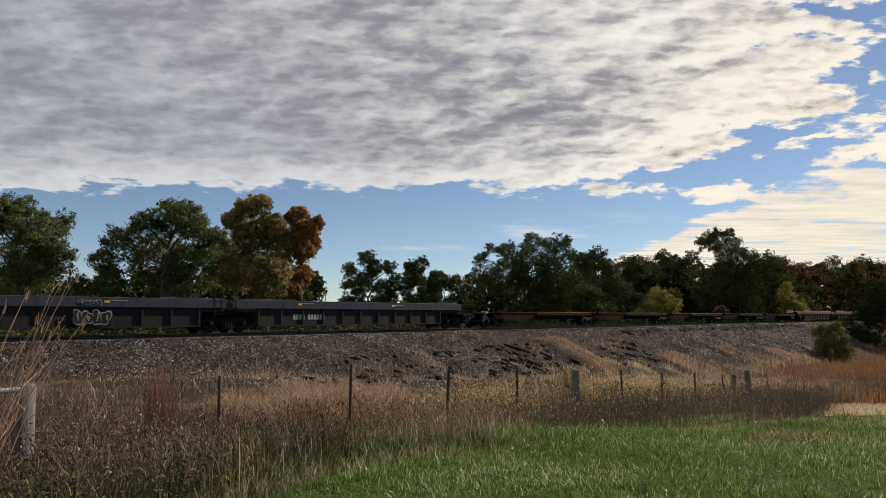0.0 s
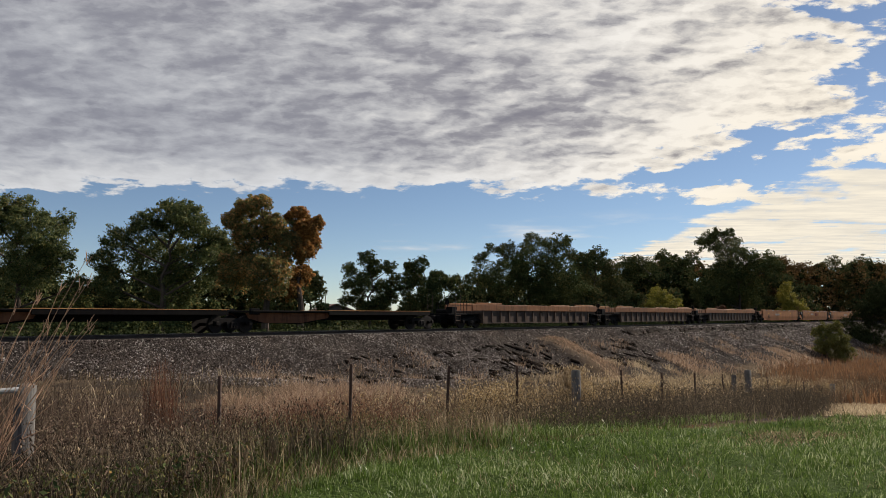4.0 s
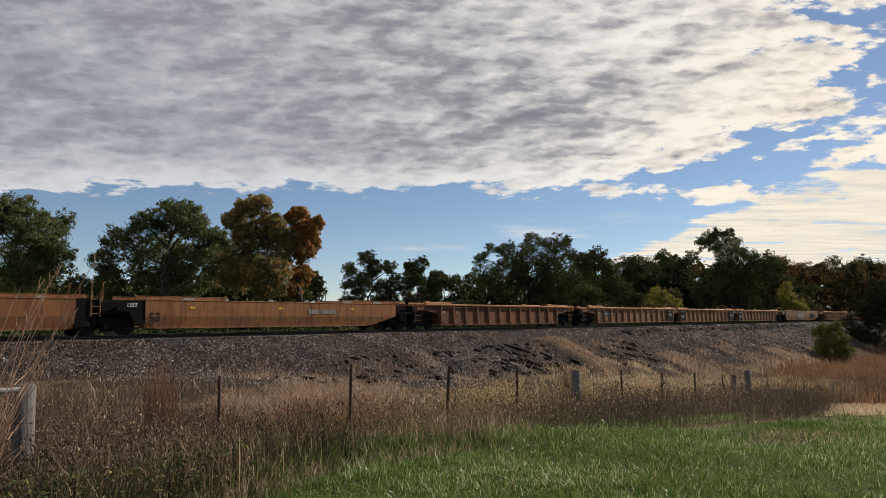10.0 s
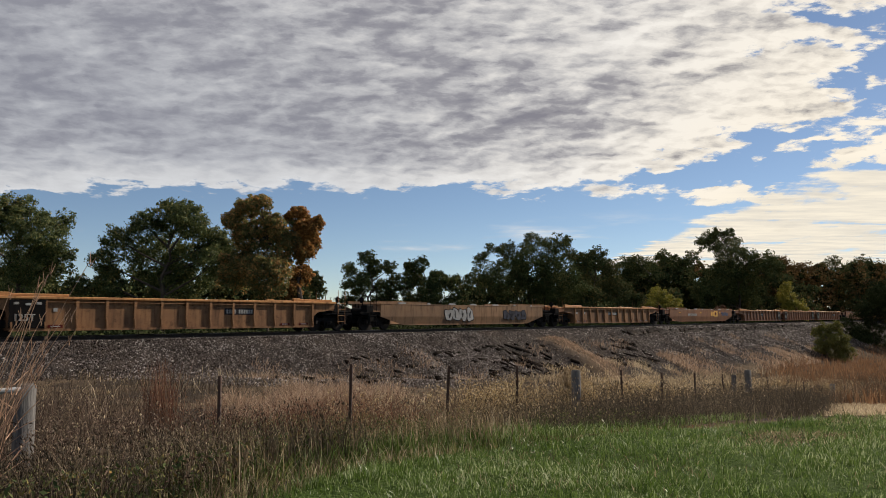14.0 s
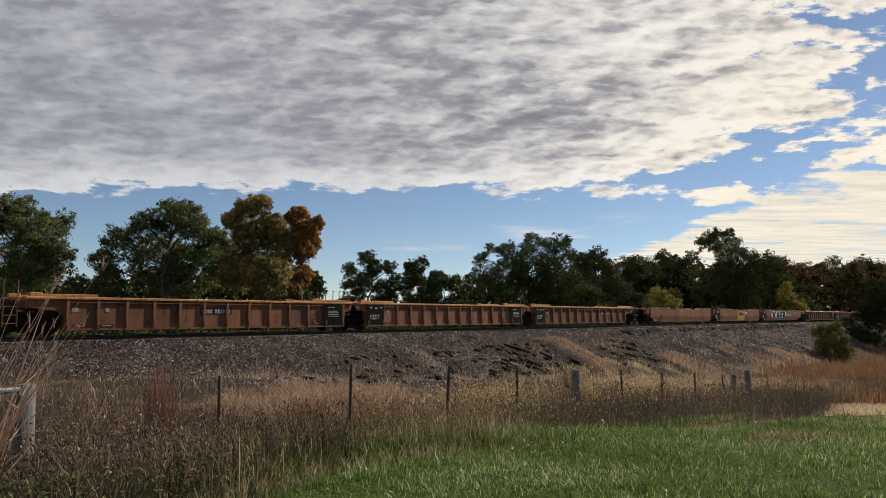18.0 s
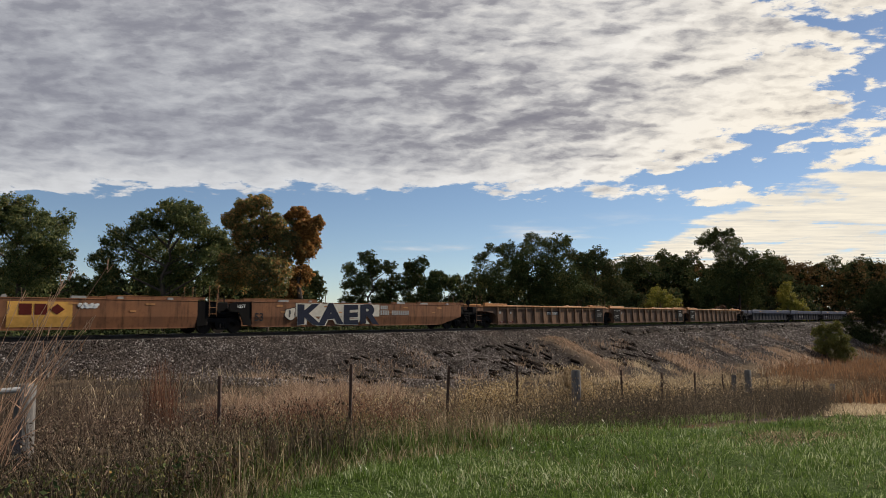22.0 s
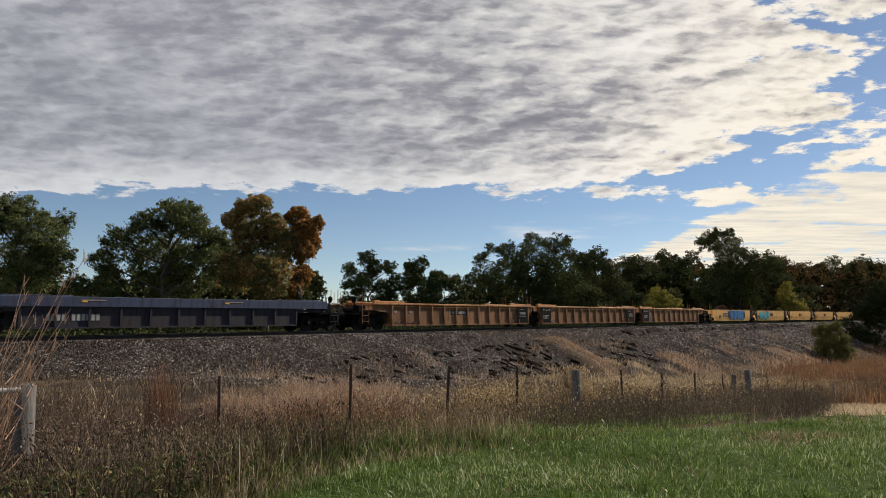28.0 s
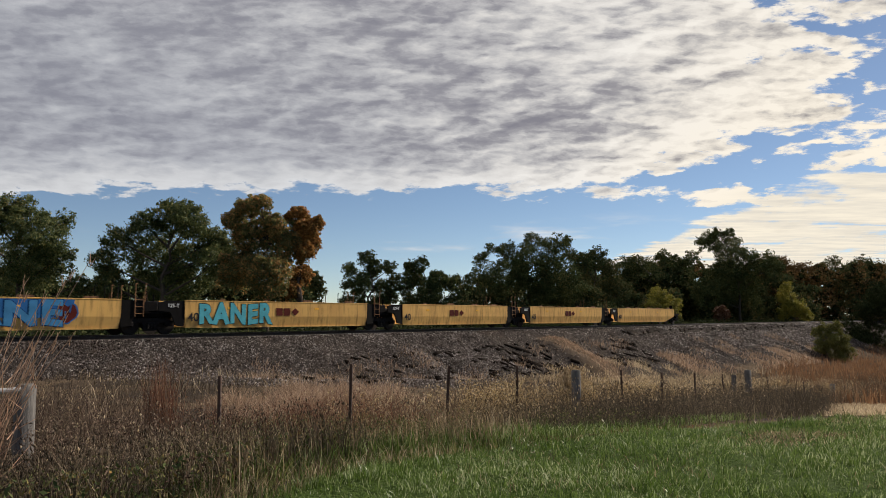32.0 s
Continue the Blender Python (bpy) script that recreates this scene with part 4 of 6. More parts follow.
# ---- markings and fittings on the cars ----
def local(key, at):
    car, bodies = TRAIN[key]
    front = [f for c, f in CARS if c is car][0]
    return at - front


def unit_at(key, at):
    x = local(key, at)
    for b in TRAIN[key][1]:
        if b[1] - 2.6 <= x <= b[2] + 2.6:
            return b[0], x
    return TRAIN[key][1][0][0], x


def emblem(key, at, z, h, panel=False):
    """A road emblem as three plain blocks."""
    b, x = unit_at(key, at)
    if panel:
        patch(b, x + h * 2.2, x + h * 4.6, z - 0.1, z + h + 0.1, LOGO_YELLOW, -HALF - 0.005)
    y = -HALF - 0.014
    for i in range(2):
        patch(b, x + i * h * 1.25, x + i * h * 1.25 + h * 1.05, z, z + h, LOGO_YELLOW if panel is not False else MAROON, y)
    bm = bmesh.new()
    slab(bm, [(x + h * 2.5, z + h / 2), (x + h * 3.15, z), (x + h * 3.8, z + h / 2), (x + h * 3.15, z + h)], y - 0.006, y + 0.004)
    part("marking", bm, LOGO_YELLOW if panel is None else MAROON, b)


def big_emblem(key, at):
    """A large yellow panel that follows the folded side, with a maroon emblem of plain blocks."""
    b, x = unit_at(key, at)
    bm = bmesh.new()
    rows = [(1.56, -HALF), (0.9, -HALF), (0.44, -HALF + 0.066)]
    vs = [[bm.verts.new((u, y - off, z)) for z, y in rows for off in (0.003, 0.009)] for u in (x, x + 2.65)]
    for i in (0, 2):
        bm.faces.new((vs[0][i + 1], vs[1][i + 1], vs[1][i + 3], vs[0][i + 3]))
        bm.faces.new((vs[0][i], vs[0][i + 2], vs[1][i + 2], vs[1][i]))
    bm.faces.new((vs[0][0], vs[1][0], vs[1][1], vs[0][1]))
    bm.faces.new((vs[0][4], vs[0][5], vs[1][5], vs[1][4]))
    bmesh.ops.recalc_face_normals(bm, faces=bm.faces[:])
    part("marking", bm, LOGO_YELLOW, b)
    y = -HALF - 0.014
    for i in range(2):
        patch(b, x + 0.45 + i * 0.62, x + 0.97 + i * 0.62, 0.98, 1.46, MAROON, y)
    bm = bmesh.new()
    slab(bm, [(x + 1.68, 1.22), (x + 2.0, 0.98), (x + 2.32, 1.22), (x + 2.0, 1.46)], y - 0.006, y + 0.004)
    part("marking", bm, MAROON, b)


def marks(key, at, z, h, n, material, panel=None, gap_at=4):
    b, x = unit_at(key, at)
    y = -HALF - 0.012
    if panel:
        patch(b, x - 0.15, x + n * h * 0.72 + 0.1, z - 0.09, z + h + 0.09, panel, -HALF - 0.004)
    number_bars(b, x, z, h, n, material, y, gap_at)


def spray(key, at, z0, z1, n, wide, fill, edge=INK, seed=1):
    """Bulbous sprayed shapes with dark outlines, side by side."""
    rng = random.Random(seed)
    b, x = unit_at(key, at)
    for i in range(n):
        cx, cz = x + (i + 0.5) * wide, (z0 + z1) / 2
        ph = [rng.uniform(0, 6.28) for _ in range(3)]
        for grow, mat_, y in ((1.0, edge, -HALF - 0.006), (0.86, fill, -HALF - 0.016)):
            pts = []
            for k in range(20):
                a = 6.2832 * k / 20
                r = 1 + 0.16 * math.sin(2 * a + ph[0]) + 0.13 * math.sin(3 * a + ph[1]) + 0.08 * math.sin(5 * a + ph[2])
                sq = 1.0 / max(abs(math.cos(a)), abs(math.sin(a))) ** 0.6
                pts.append((cx + math.cos(a) * r * sq * wide * 0.55 * grow, min(max(cz + math.sin(a) * r * sq * (z1 - z0) * 0.46 * grow, z0 - 0.02), z1 + 0.02)))
            bm = bmesh.new()
            slab(bm, pts, y - 0.004, y + 0.004)
            part("spray_paint", bm, mat_, b)
        for k in range(2):
            u = cx + wide * rng.uniform(-0.2, 0.1)
            zz = cz + (z1 - z0) * rng.uniform(-0.25, 0.1)
            patch(b, u, u + wide * 0.09, zz, zz + (z1 - z0) * 0.3, edge, -HALF - 0.026, "spray_paint", wide * rng.uniform(-0.15, 0.15))


def letters(key, at, text, z0, z1, wide, fill, edge, grow=0.07):
    """A sprayed word in fat letters with an outline, fitted to a width and height."""
    b, x = unit_at(key, at)
    for swell, mat_, y in ((grow, edge, -HALF - 0.010), (0.05, fill, -HALF - 0.018)):
        cu = bpy.data.curves.new("text", "FONT")
        cu.body, cu.size, cu.extrude, cu.offset, cu.space_character = text, 1.0, 0.003, swell, 1.12
        ob = new("text", cu)
        me = bpy.data.meshes.new_from_object(ob.evaluated_get(bpy.context.evaluated_depsgraph_get()))
        bpy.data.objects.remove(ob)
        xs, zs = [v.co.x for v in me.vertices], [v.co.y for v in me.vertices]
        trim = 0.0 if swell == grow else 0.035
        w = wide - 2 * trim
        for v in me.vertices:
            u = (v.co.x - min(xs)) / (max(xs) - min(xs))
            h = (v.co.y - min(zs)) / (max(zs) - min(zs))
            # the letters bounce a little up and down
            low, top = z0 + trim + 0.05 * math.sin(u * 17.0), z1 - trim - 0.05 * math.sin(u * 11.0 + 1.0)
            v.co = (x + trim + u * w, y + v.co.z, low + h * (top - low))
        me.name = "spray_paint"
        me.materials.clear()
        hang("spray_paint", me, mat_, b)


def reflectors(key, z, every, zh=0.12, wide=0.42, material=MARK_YELLOW, y=-HALF - 0.008):
    car, bodies = TRAIN[key]
    for b, e0, e1 in bodies:
        n = max(2, round((e1 - e0) / every))
        for i in range(n):
            x = e0 + (e1 - e0) * (i + 0.35) / n
            patch(b, x, x + wide, z, z + zh, material, y, "reflector")


def lock_boxes(key, z, every, material):
    car, bodies = TRAIN[key]
    rng = random.Random(len(key))
    for b, e0, e1 in bodies:
        n = max(2, round((e1 - e0) / every))
        for i in range(n):
            x = e0 + (e1 - e0) * (i + 0.5) / n + rng.uniform(-0.3, 0.3)
            w = rng.choice((0.22, 0.3, 0.7))

            def make(bm, w=w):
                slab(bm, [(0, 0), (w, 0), (w - 0.04, 0.11), (0.05, 0.11)], -0.05, 0.05)
            put("lock_box", "lock%.2f" % w, make, material, b, x, -HALF + 0.05, z)


def load_panels(key):
    """Black stencil panels on both sides of each shared truck of the ribbed cars."""
    car, bodies = TRAIN[key]
    for i in range(len(bodies) - 1):
        b, e0, e1 = bodies[i]
        patch(b, e1 - 1.62, e1 - 0.16, 0.40, 1.62, BLACK, -HALF - 0.105, "stencil_panel")
        for k, (w, z) in enumerate(((0.5, 1.42), (0.7, 1.20), (0.85, 1.10), (0.8, 1.0), (0.85, 0.9))):
            patch(b, e1 - 1.3, e1 - 1.3 + w, z, z + 0.04, GREY_MARK, -HALF - 0.117)
        words(b, "53", e1 - 2.42, 0.72, 0.58, INK, y=-HALF - 0.1)
        b, e0, e1 = bodies[i + 1]
        patch(b, e0 - 0.06, e0 + 1.40, 0.40, 1.62, BLACK, -HALF - 0.105, "stencil_panel")
        words(b, "125T", e0 + 0.10, 0.72, 0.42, GREY_MARK, y=-HALF - 0.119)
        for w, x, z in ((0.18, 0.13, 1.42), (0.22, 0.58, 1.38), (0.18, 1.03, 1.42)):
            patch(b, e0 + x, e0 + x + w, z, z + 0.10, GREY_MARK, -HALF - 0.117)


def warning_patches(key):
    """Small maroon patches with pale lines low on the panels beside each end, and pale data squares."""
    car, bodies = TRAIN[key]
    for b, e0, e1 in bodies:
        for x in (e0 + 0.35, e0 + 1.55, e1 - 1.0, e1 - 2.3):
            patch(b, x, x + 0.62, 0.40, 0.54, MAROON, -HALF - 0.012, "stencil_panel")
            patch(b, x + 0.1, x + 0.5, 0.45, 0.49, GREY_MARK, -HALF - 0.02)
        patch(b, e0 + 0.25, e0 + 0.55, 1.12, 1.28, GREY_MARK, -HALF - 0.012)
        patch(b, e0 + 1.75, e0 + 1.92, 1.12, 1.28, GREY_MARK, -HALF - 0.012)


def end_text(key, text, tall):
    car, bodies = TRAIN[key]
    for i, (b, e0, e1) in enumerate(bodies):
        if i:
            words(b, text, e0 - 1.35, 1.36, 0.26, WHITE, y=-HALF + 0.02)
        words(b, tall, e0 - 0.25 if i else e0 + 1.75, 0.66, 0.62, INK, y=-HALF - 0.006)


for key in ("brown_a", "brown_b", "red", "brown_c"):
    load_panels(key)
for key in ("brown_a", "brown_b", "red", "brown_c", "brown_single_a", "brown_single_b"):
    warning_patches(key)
for key, text, tall in (("rear_yellow", "125-T", "40"), ("orange_a", "125T", "53"), ("orange_b", "125T", "53")):
    end_text(key, text, tall)
for key in ("rear_yellow", "orange_a", "orange_b", "orange_single", "dull_single"):
    lock_boxes(key, 1.73, 2.6, TAN if key == "rear_yellow" else GREY_MARK)
for key in ("orange_b", "orange_single", "rear_yellow"):
    reflectors(key, 1.30, 6.5, 0.10, 0.3)
reflectors("orange_a", 1.45, 3.2, 0.09, 0.45, TRIM)
reflectors("orange_a", 1.12, 4.7, 0.07, 0.3, TRIM)
for key in ("slate_a", "slate_b"):
    reflectors(key, 1.55, 9.0, 0.08, 0.25)
    reflectors(key, 1.62, 8.0, 0.05, 1.1, FADED_MARK)
for at in (7.1, 22.2, 38.0):
    emblem("rear_yellow", at, 0.95, 0.42)
b, x = unit_at("rear_yellow", -10.2)
patch(b, x, x + 6.2, 0.85, 1.66, BLUE, -HALF - 0.002, "spray_paint", 0.15)
spray("rear_yellow", -10.25, 0.55, 1.58, 1, 0.85, MAROON, BLUE, 12)
spray("rear_yellow", -4.5, 0.5, 1.6, 1, 0.7, MAROON, BLUE, 4)
letters("rear_yellow", -9.2, "RANE", 0.46, 1.66, 4.9, SKY_BLUE, DEEP_BLUE)
letters("rear_yellow", 2.3, "RANER", 0.46, 1.64, 4.6, CYAN, INK)
marks("rear_yellow", -11.9, 0.99, 0.22, 13, GREY_MARK, INK)
big_emblem("orange_a", -227.65)
spray("orange_a", -224.75, 1.26, 1.52, 4, 0.22, WHITE, WHITE, 12)
b, x = unit_at("orange_a", -212.6)
patch(b, x, x + 6.7, 0.90, 1.66, CREAM, -HALF - 0.002, "spray_paint")
spray("orange_a", -213.4, 0.7, 1.4, 1, 0.8, CREAM, INK, 6)
letters("orange_a", -212.5, "KAER", 0.38, 1.69, 6.6, NAVY, CREAM, 0.10)
marks("orange_a", -205.8, 1.0, 0.29, 13, GREY_MARK)
marks("orange_a", -205.8, 1.36, 0.24, 4, GREY_MARK, None, 9)
emblem("orange_single", -325.7, 0.98, 0.5, True)
marks("orange_single", -332.75, 0.98, 0.26, 14, GREY_MARK)
spray("orange_single", -322.0, 0.95, 1.45, 2, 1.1, FADED_BLUE, FADED_BLUE, 7)
emblem("orange_b", -498.5, 0.98, 0.48)
marks("orange_b", -501.1, 1.16, 0.22, 11, GREY_MARK)
marks("orange_b", -476.9, 1.05, 0.26, 11, GREY_MARK)
marks("orange_b", -520.8, 1.05, 0.26, 11, GREY_MARK)
spray("dull_single", -376.2, 0.5, 1.55, 4, 0.8, GREY_MARK, INK, 8)
spray("dull_single", -369.2, 0.6, 1.4, 4, 0.8, SLATE, INK, 9)
for key, at in (("slate_a", -93.4), ("slate_b", -699.0), ("slate_a", -110.0)):
    b, x = unit_at(key, at)
    number_bars(b, x, 0.72, 0.30, 11, GREY_MARK, -HALF + 0.13)
spray("slate_b", -711.3, 0.5, 1.2, 4, 0.42, DARK_GREY, GREY_MARK, 10)
spray("slate_b", -711.1, 1.42, 1.66, 3, 0.36, SLATE, GREY_MARK, 11)
for key, at in (("brown_single_a", -352.0), ("brown_c", -441.2), ("brown_c", -394.0), ("red", -307.0), ("red", -265.0), ("brown_b", -186.0), ("brown_a", -66.0)):
    b, x = unit_at(key, at)
    patch(b, x - 0.1, x + 1.75, 1.0, 1.34, INK, -HALF - 0.003)
    number_bars(b, x, 1.06, 0.21, 11, GREY_MARK, -HALF - 0.011)
for key in ("grey_single_a", "grey_single_b", "grey_single_c"):
    reflectors(key, 1.45, 5.5, 0.1, 0.3, TAN)


# ---- trees ----
def leaves(name, lobes, material, parent, size, count, seed, gap=0.42, label="", bunches=1.0):
    """Folded leaf clumps scattered through round lobes (x, y, z, r), with holes."""
    rng = np.random.default_rng(seed)
    lo = [(x, y, z, r * 0.80) for x, y, z, r in lobes]
    for i, (x, y, z, r) in enumerate(lobes):
        # bridge to the nearest lobes, then tight bunches of leaves all over the outside
        near = sorted(lobes, key=lambda o: (o[0] - x) ** 2 + (o[2] - z) ** 2)[1:3]
        for o in near:
            lo.append(((x + o[0]) / 2, (y + o[1]) / 2, (z + o[2]) / 2, (r + o[3]) * 0.28))
        for _ in range(int((22 + 15 * r) * bunches)):
            d = rng.normal(size=3)
            d /= np.linalg.norm(d)
            s = rng.uniform(0.28, 0.60) * r ** -0.3
            f = rng.uniform(0.66, 1.10) - 0.45 * s
            lo.append((x + d[0] * r * f, y + d[1] * r * f, z + d[2] * r * f, r * s * 0.68))
    lo = np.array(lo)
    w = lo[:, 3] ** 2
    w[:len(lobes)] *= 1.5
    pick = rng.choice(len(lo), int(count * 1.7), p=w / w.sum())
    d = rng.normal(size=(len(pick), 3))
    d /= np.linalg.norm(d, axis=1)[:, None]
    d[:, 2] = np.where((d[:, 2] < 0) & (rng.random(len(d)) < 0.35), -d[:, 2], d[:, 2])
    rad = rng.uniform(0.05, 1.0, len(pick)) ** 0.5
    c = lo[pick, :3] + d * (lo[pick, 3] * rad)[:, None] * np.array([1.06, 1.06, 0.86])
    ph = rng.uniform(0, 6.28, 9)
    k = 2.2 / (lo[:len(lobes), 3].mean() ** 0.5)
    f = sum(np.sin(c[:, 0] * k * a + ph[i]) * np.sin(c[:, 1] * k * a * 1.1 + ph[i + 3]) * np.sin(c[:, 2] * k * a * 1.3 + ph[i + 6]) for i, a in enumerate((1.0, 1.9, 3.1)))
    keep = f + rng.normal(0, 0.35, len(f)) > -gap
    c, d = c[keep][:count], d[keep][:count]
    n = len(c)
    w = d + np.array([0, 0, 0.12]) + rng.normal(0, 0.6, (n, 3))
    w /= np.linalg.norm(w, axis=1)[:, None]
    u = np.cross(w, rng.normal(size=(n, 3)))
    u /= np.linalg.norm(u, axis=1)[:, None]
    v = np.cross(w, u)
    s = (size * rng.uniform(0.55, 1.25, n))[:, None]
    verts = np.stack([c - u * s * 0.5, c + v * s * 0.34 + w * s * 0.12, c + u * s * 0.5, c - v * s * 0.34 + w * s * 0.12], 1)
    me = soup(name, verts, [(0, 1, 2), (0, 2, 3)], material)
    return hang(name, me, material, parent, label)


def tree(x, y, z, lobes, material, label, size=0.42, count=6000, seed=1, name="tree", trunk=0.32, gap=0.2, category="tree"):
    """A tapered trunk, limbs that reach into the lobes, and a leafy crown."""
    ob = new(name)
    ob.matrix_basis = pose(x, y, z)
    tagged(ob, label, category, "trees beyond the track")
    rng = random.Random(seed)
    bm = bmesh.new()
    top = max(l[2] for l in lobes) * 0.72
    pts = [Vector((0, 0, -0.3))]
    for i in range(1, 6):
        pts.append(Vector((rng.uniform(-0.25, 0.25) * i * 0.5, rng.uniform(-0.25, 0.25) * i * 0.5, top * i / 5)))
    for i in range(5):
        rod(bm, pts[i], pts[i + 1], trunk * (1 - 0.17 * i), trunk * (1 - 0.17 * (i + 1)), 8)
    part("trunk", bm, BARK, ob)
    bm = bmesh.new()
    for lx, ly, lz, r in lobes:
        h = min(max(lz - r * 0.9 - abs(lx) * 0.25, top * 0.25), top * 0.95)
        i = min(int(h / top * 5), 4)
        a = pts[i].lerp(pts[i + 1], h / top * 5 - i)
        mid = a.lerp(Vector((lx, ly, lz)), 0.55) + Vector((0, 0, -0.08 * r))
        rod(bm, a, mid, trunk * 0.38, trunk * 0.22, 5)
        rod(bm, mid, (lx, ly, lz), trunk * 0.22, trunk * 0.08, 5)
        for _ in range(5):
            d = Vector((rng.gauss(0, 1), rng.gauss(0, 1), rng.gauss(0.3, 0.8))).normalized() * r * 0.9
            rod(bm, Vector((lx, ly, lz)).lerp(mid, rng.uniform(0, 0.5)), Vector((lx, ly, lz)) + d, trunk * 0.09, 0.015, 4)
    part("limb_frame", bm, BARK, ob)
    leaves("crown", lobes, material, ob, size, count, seed, gap)
    return ob


tree(-45.9, 78.0, -0.05, [(-4.6, -2.0, 11.4, 3.7), (-2.1, -2.3, 12.3, 2.7), (0.6, -0.5, 12.3, 2.4), (3.0, -2.2, 10.2, 3.0), (5.2, -1.6, 8.0, 1.8), (1.8, -0.7, 7.1, 3.7), (-1.8, 3.2, 6.5, 3.7), (4.0, 0.9, 12.0, 1.5), (5.8, 0.9, 5.0, 1.6), (-0.9, -0.7, 14.0, 1.2)], LEAF_GREEN, "tall dark green oak with dense autumn foliage", 0.25, 58500, 3, name="tree", trunk=0.42, category="tree", gap=0.0)
tree(-30.9, 80.0, -0.05, [(0.6, 0.2, 12.4, 2.5), (-1.9, -1.0, 11.7, 2.2), (3.1, -1.8, 12.0, 2.6), (-4.7, -1.6, 10.1, 2.0), (-6.2, -1.1, 7.6, 1.9), (-2.5, 3.1, 7.9, 3.4), (2.5, 2.4, 7.9, 3.4), (0.6, 2.2, 4.5, 3.4), (5.0, 1.2, 10.4, 2.0), (5.9, -1.4, 7.3, 2.2), (-5.6, -0.8, 5.1, 2.0), (1.9, 0.3, 14.0, 1.1), (6.4, 0.7, 9.2, 1.5), (-7.5, 0.9, 5.4, 1.2)], LEAF_GREEN, "broad dark green oak with a rounded crown", 0.25, 71500, 4, name="tree", trunk=0.42, category="tree", gap=0.0)
tree(-18.2, 74.0, -0.05, [(-2.6, 1.3, 12.9, 1.6), (-0.5, -1.2, 13.1, 1.4), (-1.7, 0.5, 9.7, 2.4), (1.7, 0.9, 9.2, 2.4), (-2.9, 0.0, 6.3, 2.4), (0.6, -1.9, 5.7, 2.8), (-3.6, -0.1, 11.4, 1.3), (1.0, -1.1, 11.0, 1.3), (0.0, 0.9, 11.2, 1.0)], LEAF_ORANGE, "tall oak with russet orange autumn leaves", 0.25, 65000, 5, name="tree", trunk=0.42, category="tree", gap=0.0)
tree(-14.8, 75.0, -0.05, [(-0.7, 1.2, 12.1, 1.5), (0.9, 0.1, 10.6, 1.4), (0.4, -0.5, 8.4, 1.3), (-0.2, 1.2, 6.0, 1.4), (1.6, 0.1, 11.5, 0.8), (1.2, 0.7, 9.3, 0.9), (-0.7, 0.9, 9.9, 1.3), (-1.0, 0.0, 4.3, 1.2)], LEAF_RUSSET, "oak with bright russet orange autumn leaves", 0.25, 32500, 6, name="tree", trunk=0.42, category="tree", gap=0.0)
tree(-22.9, 125.0, -0.05, [(0.0, -0.3, 8.3, 1.8), (1.0, 0.4, 6.0, 1.8), (-1.0, -0.3, 6.0, 2.1), (1.5, -0.8, 7.5, 1.2)], LEAF_MIX, "small green tree beside the oaks", 0.30, 10003, 7, name="tree", trunk=0.28, category="tree")
tree(-10.6, 105.0, -0.05, [(-0.4, -0.7, 9.9, 1.6), (-3.3, 0.9, 8.6, 1.4), (2.9, -1.2, 8.6, 1.3), (-1.2, -1.7, 6.2, 1.8), (2.1, 0.6, 5.8, 2.1), (-3.5, -0.4, 6.2, 1.0), (3.9, 0.1, 7.0, 1.1), (0.8, -0.1, 8.6, 1.5), (-0.6, 0.6, 7.4, 1.7), (-2.0, 0.3, 4.2, 1.6), (1.5, -0.5, 3.6, 1.8), (-3.8, 0.0, 3.8, 1.1), (3.2, 0.2, 4.4, 1.3), (-0.2, 0.0, 2.2, 2.0)], LEAF_SHADE, "open-crowned green tree with spreading limbs", 0.25, 34817, 8, name="tree", trunk=0.28, category="tree", gap=-0.12)
tree(-2.4, 105.0, -0.05, [(-0.8, -0.5, 9.2, 1.4), (-1.9, 2.0, 7.2, 2.0), (1.6, -1.1, 6.6, 1.8), (3.3, -0.3, 6.4, 1.5), (0.4, -1.5, 4.9, 2.5), (-3.2, 0.4, 5.8, 1.5), (4.3, -0.5, 4.9, 1.1), (-2.5, -0.3, 8.9, 1.0), (3.2, 0.0, 3.0, 1.7), (-2.5, 0.0, 3.4, 1.8), (1.0, 0.2, 2.4, 2.0)], LEAF_SHADE, "dark dense green tree", 0.25, 38686, 9, name="tree", trunk=0.28, category="tree", gap=0.0)
tree(13.2, 112.0, -0.05, [(0.9, 0.8, 13.7, 1.6), (4.4, -0.8, 12.2, 2.3), (-3.1, 0.2, 11.7, 1.9), (-7.4, 1.2, 10.4, 1.4), (0.4, -3.1, 9.5, 3.7), (-3.9, -3.6, 6.9, 3.9), (4.4, -2.5, 6.9, 4.4), (6.4, 0.6, 13.5, 1.1), (9.2, 0.4, 5.6, 1.8), (-5.7, -0.6, 12.2, 1.1), (-8.8, -0.6, 6.9, 1.8), (2.2, -2.3, 4.3, 3.5)], LEAF_SHADE, "broad olive tree with bare twigs at its top", 0.25, 60030, 10, name="tree", trunk=0.28, category="tree", gap=0.05)
tree(26.5, 125.0, -0.05, [(0.0, -0.2, 11.6, 2.5), (-2.4, -2.2, 10.4, 2.3), (2.9, 0.9, 10.2, 2.1), (-0.5, 3.4, 6.0, 4.1), (4.4, 3.1, 5.6, 3.3), (-4.2, 0.8, 12.2, 1.6)], LEAF_MIX, "olive-brown tree in the tree line", 0.27, 30015, 11, name="tree", trunk=0.28, category="tree")
